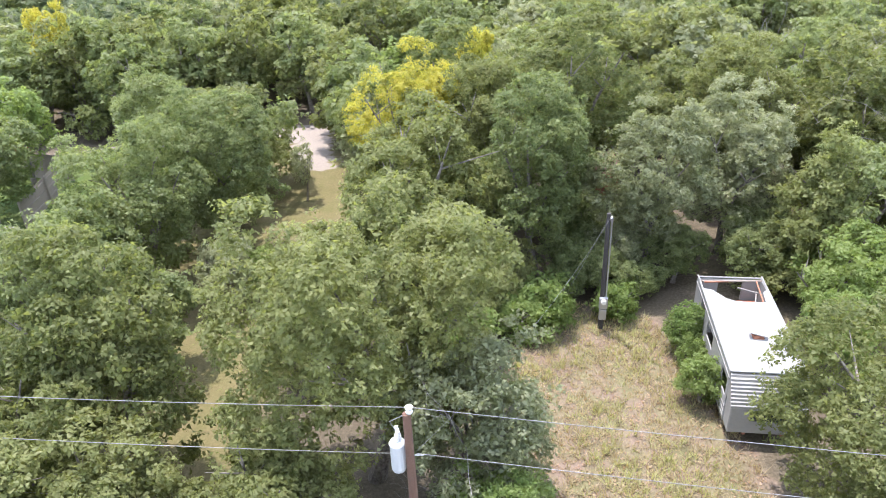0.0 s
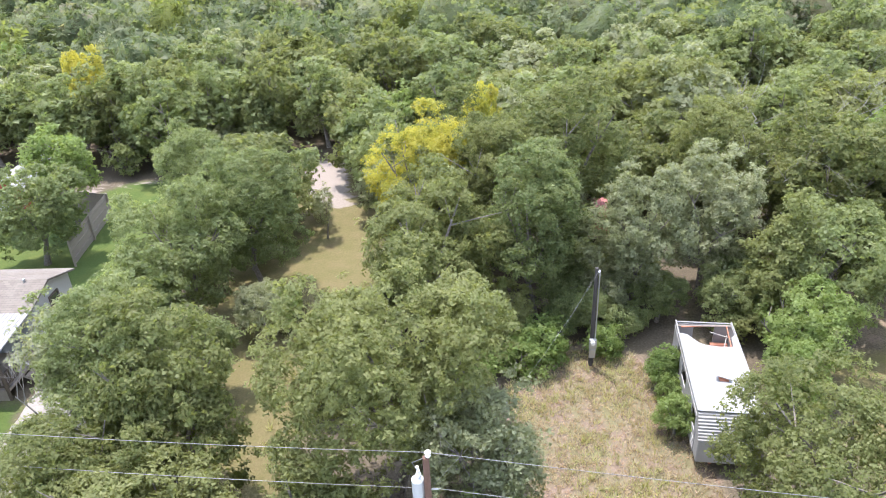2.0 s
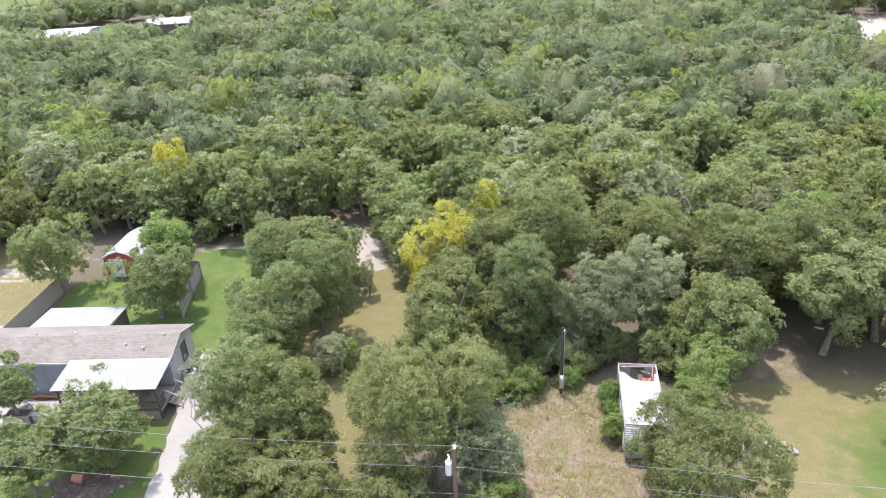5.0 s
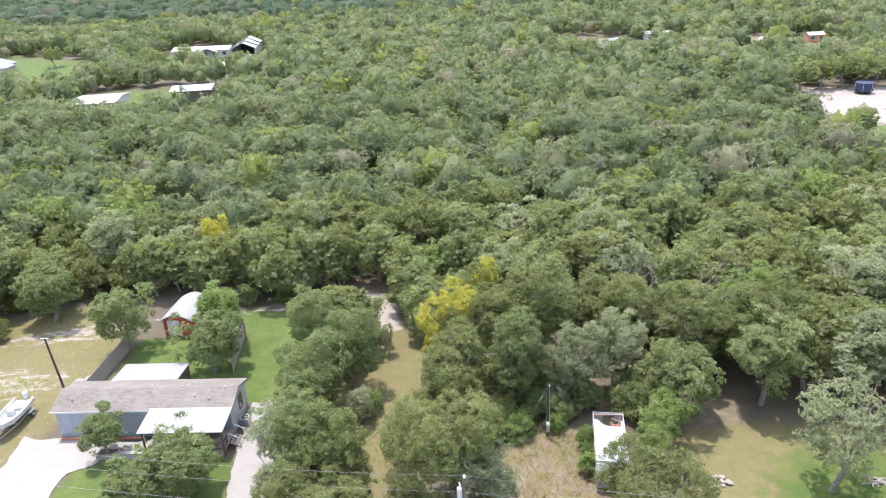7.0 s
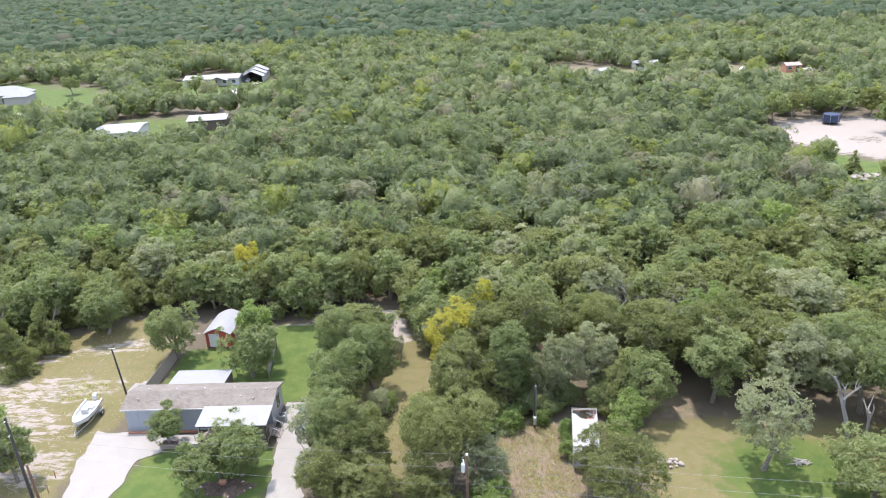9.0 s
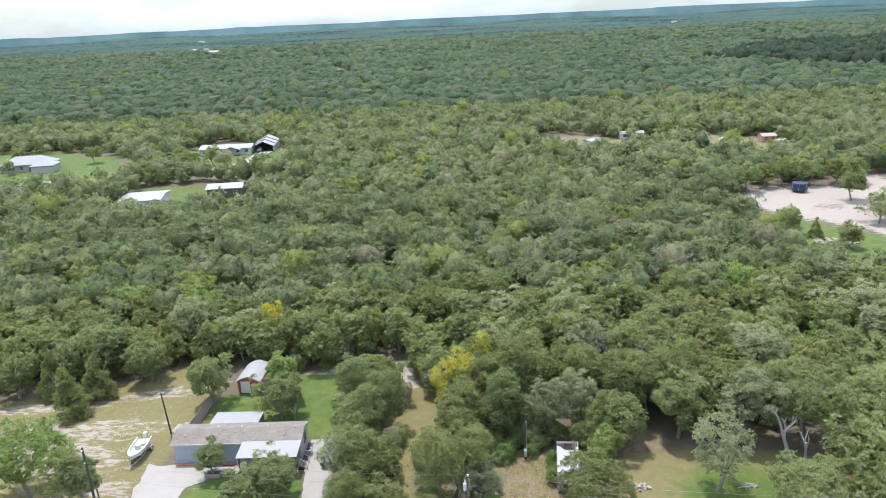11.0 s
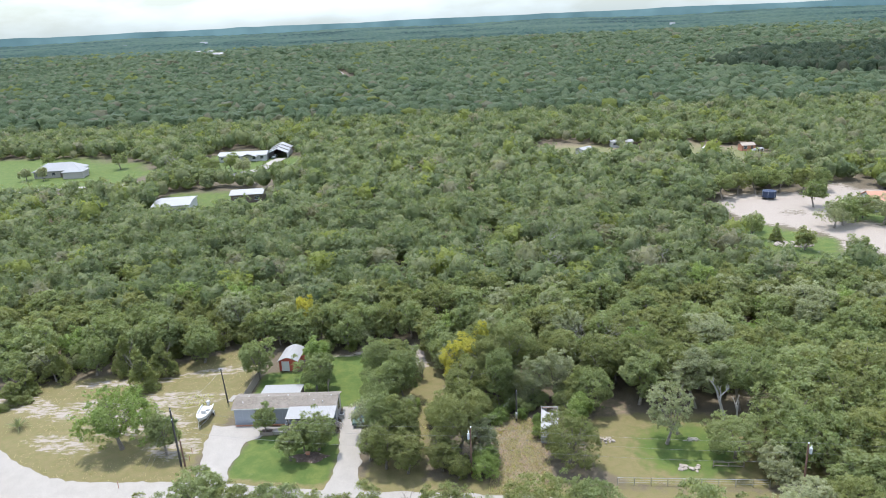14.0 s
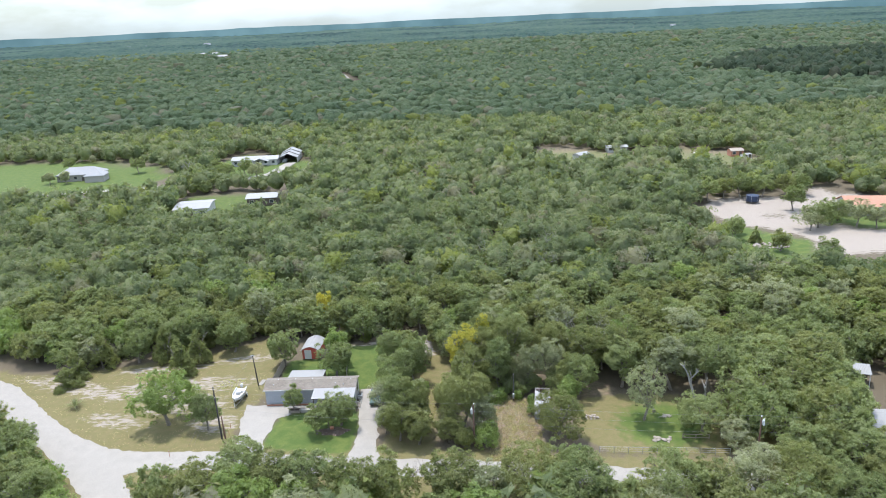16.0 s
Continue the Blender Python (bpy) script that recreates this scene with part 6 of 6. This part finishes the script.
# ---- far houses ----
def house(m, w, d, eave, peak, wall, roof, label, windows=4, along="x", category="house", name="house", over=0.5, porch_w=0.0):
    h = thing(name, m, label, category)
    part("wall", gable_walls(-w / 2, w / 2, 0, d, 0, eave, peak, along), wall, h)
    part("roof", gable_roof(-w / 2, w / 2, 0, d, eave, peak, 0.14, over, along), roof, h)
    for k in range(windows):
        x = -w / 2 + w * (k + 0.5) / windows
        if k == windows // 2:
            part("door", box(x - 0.5, -0.06, 0.1, x + 0.5, 0.0, 2.1), WOOD_DARK, h)
        else:
            add_window(h, x, 0, 1.0, min(1.4, w / windows * 0.5), 1.1)
    if porch_w:
        part("porch_roof", gable_roof(-porch_w / 2 + w * 0.15, porch_w / 2 + w * 0.15, -2.6, 1.0, eave - 0.3, eave + 0.9, 0.1, 0.3, "y"), roof, h)
        for s in (-1, 1):
            part("porch_post", box(s * porch_w / 2 + w * 0.15 - 0.1, -2.5, 0, s * porch_w / 2 + w * 0.15 + 0.1, -2.3, eave - 0.25), SIDING_PALE, h)
    return h


def hip_roof(w, d, eave, peak, over):
    bm = bmesh.new()
    x, y0, y1 = w / 2 + over, -over, d + over
    low = [bm.verts.new(p) for p in ((-x, y0, eave), (x, y0, eave), (x, y1, eave), (-x, y1, eave))]
    k = (y1 - y0) / 2
    r = [bm.verts.new((-x + k, (y0 + y1) / 2, peak)), bm.verts.new((x - k, (y0 + y1) / 2, peak))]
    for f in ((low[0], low[1], r[1], r[0]), (low[1], low[2], r[1]), (low[2], low[3], r[0], r[1]), (low[3], low[0], r[0])):
        bm.faces.new(f)
    under = [bm.verts.new(v.co - Vector((0, 0, 0.2))) for v in low]
    for i in range(4):
        bm.faces.new((low[(i + 1) % 4], low[i], under[i], under[(i + 1) % 4]))
    bm.faces.new(under)
    bmesh.ops.recalc_face_normals(bm, faces=bm.faces[:])
    return bm


ha = house(pose(-173, 208, 0, 0, 0, 8), 19, 9, 2.9, 3.4, CONCRETE, GREY_ROOF, "large pale house with grey hipped roof on a lawn", 6)
for o in list(ha.children):
    if o.name.startswith("roof"):
        bpy.data.objects.remove(o)
part("roof", hip_roof(19, 9, 2.9, 5.6, 0.5), GREY_ROOF, ha, "grey hipped roof")
wing = part("wing_wall", gable_walls(4, 12, -5, 2, 0, 2.8, 3.2), CONCRETE, ha)
bm = hip_roof(8, 7, 2.85, 4.9, 0.5)
for v in bm.verts:
    v.co += Vector((8, -5, 0))
part("wing_roof", bm, GREY_ROOF, ha)
house(pose(-100, 228, 0, 0, 0, 2), 21, 8.5, 2.7, 3.7, SIDING_PALE, WHITE_METAL, "long low house with white metal roof and porch", 6, porch_w=7)
barn = thing("carport_barn", pose(-85.2, 232, 0, 0, 0, 4), "open white carport with three stepped metal roofs", "barn")
for k in range(3):
    y0 = k * 5.2
    part("roof", gable_roof(-4.4, 4.4, y0, y0 + 5.0, 2.4 + 0.35 * k, 4.3 + 0.35 * k, 0.1, 0.25, "y"), WHITE_METAL, barn)
    for s in (-4.3, 4.3):
        part("post", box(s - 0.1, y0 + 0.1, 0, s + 0.1, y0 + 0.3, 2.4 + 0.35 * k), WHITE_PAINT, barn)
        part("side_wall", box(s - 0.04, y0 + 0.4, 0.0, s + 0.04, y0 + 4.9, 2.35), SIDING_PALE, barn)
part("back_wall", box(-4.3, 15.4, 0, 4.3, 15.5, 3.4), WOOD_DARK, barn)
house(pose(-96.5, 137, 0, 0, 0, 8), 11.5, 12, 3.0, 3.6, SIDING_PALE, WHITE_METAL, "white low-roofed metal building in the woods", 3, name="metal_building", category="building")
house(pose(-75.5, 150, 0, 0, 0, 6), 10.5, 8, 2.9, 3.7, WOOD_DARK, WHITE_METAL, "dark building with bright white metal roof", 3, name="metal_building", category="building")
house(pose(119, 110, 0, 0, 0, -8), 14, 9, 2.9, 4.9, SIDING_PALE, ORANGE_TILE, "pale house with faded orange roof", 4)
house(pose(113.8, 206.4, 0, 0, 0, 4), 5.4, 4, 2.3, 3.1, BRICK_RED, WOOD_GREY, "small red-brown storage shed", 2, name="storage_shed", category="shed", over=0.2)
house(pose(115.5, 199.0, 0, 0, 0, 30), 4.4, 2.2, 2.0, 2.3, WHITE_PAINT, WHITE_METAL, "small white box trailer beside the shed", 2, name="box_trailer", category="trailer", over=0.05)
house(pose(50, 212, 0, 0, 0, 40), 6, 4, 2.4, 3.0, SIDING_PALE, WHITE_METAL, "pale outbuilding among the far trees", 2, name="outbuilding", category="building")
house(pose(67, 226, 0, 0, 0, 0), 9, 4.5, 2.4, 2.9, SIDING_PALE, WHITE_METAL, "white mobile home at the far yard", 3, name="mobile_home")
for x, y, w, d, turn, wall_mat in ((-1189, 2530, 46, 24, 5, WHITE_PAINT), (-1150, 2545, 26, 16, 20, WHITE_PAINT), (-916, 2525, 30, 18, -8, WHITE_PAINT), (-556, 1457, 22, 12, 10, WHITE_PAINT), (-530, 1462, 16, 10, 0, SIDING_PALE), (-464, 1307, 26, 12, 4, SIDING_PALE), (623, 2165, 20, 12, 0, WHITE_PAINT)):
    house(pose(x, y, 0, 0, 0, turn), w * 0.7, d * 0.8, 10.0, 12.5, wall_mat, WHITE_METAL, "distant pale building with a white roof above the woods", 3, name="distant_building", category="building")
NAVY_NET = paint("navy_net", (0.022, 0.035, 0.07), 0.9)
tr = thing("trampoline", pose(91.3, 129.8, 0), "round trampoline with dark blue safety net", "trampoline")
part("net", tube([(0, 0, 0.7), (0, 0, 2.5)], [2.0, 2.0], 20), NAVY_NET, tr, "dark blue net")
part("mat", tube([(0, 0, 0.66), (0, 0, 0.72)], [2.1, 2.1], 20), DARK, tr)
for k in range(6):
    a = k * 1.047
    part("leg", tube([(2.0 * math.cos(a), 2.0 * math.sin(a), 0), (2.0 * math.cos(a), 2.0 * math.sin(a), 2.6)], 0.04, 6), GREY_METAL, tr)
flat_area("dirt_road", [(-260, 172), (-200, 176), (-161, 180), (-135, 185), (-100, 190), (-84, 206), (-81, 231), (-86, 231), (-89, 208), (-102, 194), (-136, 189), (-162, 184), (-200, 180), (-260, 176)], 0.3, GRAVEL, "pale dirt road past the far houses", 4.0, 0.5)
flat_area("dirt_road", [(-129.5, 706), (-125.5, 706), (-149, 803), (-153.5, 804)], 0.6, GRAVEL, "pale stretch of road far off in the woods", 10, 0.5)


# ---- bare and dead trees ----
def bare_tree(x, y, h, r, label, seed, material=DEADWOOD, depth=4):
    t = thing("dead_tree", pose(x, y, 0, 0, 0, seed * 77), label, "tree", "dead trees")
    rng = np.random.default_rng(seed)
    bm = bmesh.new()

    stout = depth > 2

    def grow(p, d, length, rad, depth):
        q = p + d * length * 0.5 + Vector(rng.normal(size=3) * 0.06 * length)
        e = q + (d + Vector(rng.normal(size=3) * (0.25 if stout else 0.1))).normalized() * length * 0.5
        add_tube(bm, [p, q, e], [rad, rad * 0.8, rad * 0.55], 6 if depth > 2 else 4)
        if depth:
            for k in range(3 if depth > 1 else 2):
                nd = (d * 0.75 + Vector(rng.normal(size=3)) * (0.62 if stout else 0.4) + Vector((0, 0, 0.18 if stout else 0.7))).normalized()
                grow(q.lerp(e, rng.uniform(0.3, 1.0)), nd, length * rng.uniform(0.55, 0.8) * (1 if stout else 0.55), rad * 0.48, depth - 1)

    grow(Vector((0, 0, -0.1)), Vector((rng.normal() * (0.12 if stout else 0.04), rng.normal() * (0.12 if stout else 0.04), 1)).normalized(), h * (0.48 if depth > 2 else 0.75), r, depth)
    part("trunk", bm, material, t)
    return t


bare_tree(35.0, 3.6, 8.5, 0.27, "bleached dead oak with a broken white trunk", 3, depth=2)
bare_tree(35.9, 3.5, 6.0, 0.2, "bleached dead oak with a bent trunk", 4, depth=2)
bare_tree(15.6, 25.6, 8.6, 0.08, "grey leafless tree standing in the woods", 5)
bare_tree(-6.6, -17.0, 5.2, 0.13, "dark leafless tree beside the road", 6, BARK)
bare_tree(-9.8, -15.7, 4.2, 0.08, "dark leafless sapling beside the road", 7, BARK)
bare_tree(18.5, 66, 9.0, 0.18, "pale leafless tree standing in the woods", 8)
bare_tree(0.9, -2.2, 6.4, 0.055, "thin grey leafless branches over the clearing's edge", 9)
bare_tree(17.7, 77.2, 10.0, 0.1, "pale leafless tree standing in the woods", 12)
bare_tree(17.1, 24.5, 9.4, 0.09, "grey leafless tree standing in the woods", 13)
bare_tree(39.6, 60.4, 10.0, 0.1, "pale leafless tree standing in the woods", 14)
bare_tree(2.4, 72.9, 9.6, 0.1, "pale leafless tree standing in the woods", 15)
bare_tree(18.6, 19.3, 10.5, 0.07, "grey leafless tree standing in the woods", 16, depth=5)
bare_tree(-15.2, 0.4, 6.8, 0.07, "thin leafless branches over the driveway", 17)
bare_tree(-122, 205, 9.5, 0.3, "grey leafless tree on the far lawn", 11)

# ---- yucca beside the road ----
yucca = thing("yucca", pose(-70.3, 8.7, 0), "spiky grey-green yucca with long drooping blades", "plant")
rng = np.random.default_rng(41)
BLADE = leaf_material("yucca_blade", (0.15, 0.175, 0.1), (0.21, 0.235, 0.14), (0.29, 0.31, 0.2))
for k in range(70):
    a, el, ln = k * 2.4, math.radians(rng.uniform(12, 80)), rng.uniform(1.5, 2.4)
    d, side = Vector((math.cos(a), math.sin(a), 0)), Vector((-math.sin(a), math.cos(a), 0))
    bm = bmesh.new()
    rows = []
    for q, wd in ((0.0, 0.035), (0.45, 0.05), (0.8, 0.03), (1.0, 0.004)):
        c = d * (0.1 + ln * q * math.cos(el)) + Vector((0, 0, 0.35 + ln * (q * math.sin(el) - 0.3 * q * q)))
        c.z = max(c.z, 0.04)
        rows.append([bm.verts.new(c - side * wd), bm.verts.new(c - Vector((0, 0, wd * 0.5))), bm.verts.new(c + side * wd)])
    for r0, r1 in zip(rows, rows[1:]):
        for i in range(2):
            bm.faces.new((r0[i], r0[i + 1], r1[i + 1], r1[i]))
    part("blade", bm, BLADE, yucca)
part("stem", tube([(0, 0, -0.05), (0, 0, 0.5)], [0.14, 0.1], 8), BARK, yucca)

# ---- grass tufts and weeds ----
def tufts(name, poly, n, blades, size, seed, colors, label, thin=None):
    """Clumps of grass blades on the ground inside the polygon."""
    rng = np.random.default_rng(seed)
    px, py = np.array(poly).T
    x, y = rng.uniform(px.min(), px.max(), n * 4), rng.uniform(py.min(), py.max(), n * 4)
    keep = inside(poly, x, y)
    if thin is not None:
        keep &= thin(x, y, rng)
    x, y = x[keep][:n], y[keep][:n]
    n = len(x)
    s = size * rng.uniform(0.4, 1.5, n)
    a = rng.uniform(0, 2 * math.pi, (n, blades))
    lean = rng.uniform(0.3, 1.6, (n, blades))
    hh = s[:, None] * rng.uniform(0.5, 1.1, (n, blades))
    bx, by = x[:, None] + np.cos(a) * s[:, None] * 0.22, y[:, None] + np.sin(a) * s[:, None] * 0.22
    z = ground_height(x, y)[:, None] + 0 * a
    wv = 0.03 * s[:, None] + 0.006
    p0 = np.stack([bx - np.sin(a) * wv, by + np.cos(a) * wv, z], -1)
    p1 = np.stack([bx + np.sin(a) * wv, by - np.cos(a) * wv, z], -1)
    p2 = np.stack([bx + np.cos(a) * lean * hh * 0.8, by + np.sin(a) * lean * hh * 0.8, z + hh], -1)
    V = np.stack([p0, p1, p2], 2).reshape(-1, 3)
    me = tris_quads(name, V, None, np.arange(len(V)).reshape(-1, 3))
    at = me.attributes.new("tree_tint", "FLOAT", "POINT")
    at.data.foreach_set("value", np.repeat(rng.random(n), blades * 3).astype(np.float32))
    me.materials.append(colors)
    return tagged(new(name, me), label, "grass", kind="stuff")


DRY_GRASS = leaf_material("dry_grass", (0.33, 0.275, 0.185), (0.42, 0.35, 0.25), (0.5, 0.425, 0.315), whole=False)
GREEN_GRASS = leaf_material("weeds", (0.30, 0.31, 0.14), (0.40, 0.40, 0.2), (0.5, 0.48, 0.27), whole=False)
patchy = lambda x, y, rng: np.array([noise.noise((a * 0.5, b * 0.5, 0)) for a, b in zip(x, y)]) + rng.uniform(-0.35, 0.35, len(x)) > 0.05
tufts("dry_grass", CLEARING, 3000, 8, 0.2, 21, DRY_GRASS, "dry straw-coloured grass tufts in the clearing")
tufts("weeds", CLEARING, 1500, 9, 0.23, 22, GREEN_GRASS, "green weeds growing in patches in the clearing", patchy)
tufts("dry_grass", FIELD, 3500, 6, 0.1, 23, DRY_GRASS, "dry grass tufts scattered over the field", patchy)
tufts("weeds", [(-47, 13.8), (-42.5, 13.8), (-42.5, 17.5), (-47, 17.5)], 260, 8, 0.22, 24, GREEN_GRASS, "patch of green weeds in the field")
tufts("weeds", [(-10, 14), (-5.5, 14), (-4.5, 4), (-8.5, 2)], 300, 8, 0.25, 25, GREEN_GRASS, "green weeds beside the mown path")
tufts("dry_grass", VERGE_SOUTH, 900, 7, 0.18, 26, DRY_GRASS, "dry grass tufts along the road")


# ---- fallen leaves in the clearing ----
rng = np.random.default_rng(31)
n = 9000
x, y = rng.uniform(1, 10, n), rng.uniform(-10, 10, n)
keep = inside(CLEARING, x, y)
x, y = x[keep], y[keep]
n = len(x)
a = rng.uniform(0, 2 * math.pi, n)
s = rng.uniform(0.025, 0.06, n)
z = ground_height(x, y) + 0.012
V = np.stack([np.stack([x + np.cos(a + k) * s * f, y + np.sin(a + k) * s * f, z + rng.uniform(0, 0.035, n)], -1) for k, f in ((0, 1), (1.2, 0.6), (3.14, 1), (4.4, 0.6))], 1)
me = tris_quads("leaf_litter", V.reshape(-1, 3), np.arange(n * 4).reshape(n, 4))
at = me.attributes.new("tree_tint", "FLOAT", "POINT")
at.data.foreach_set("value", np.repeat(rng.uniform(0.1, 0.9, n), 4).astype(np.float32))
me.materials.append(leaf_material("fallen_leaves", (0.2, 0.12, 0.085), (0.36, 0.25, 0.19), (0.52, 0.4, 0.33), whole=False))
tagged(new("leaf_litter", me), "dry brown fallen leaves strewn over the clearing", "leaf litter", kind="stuff")
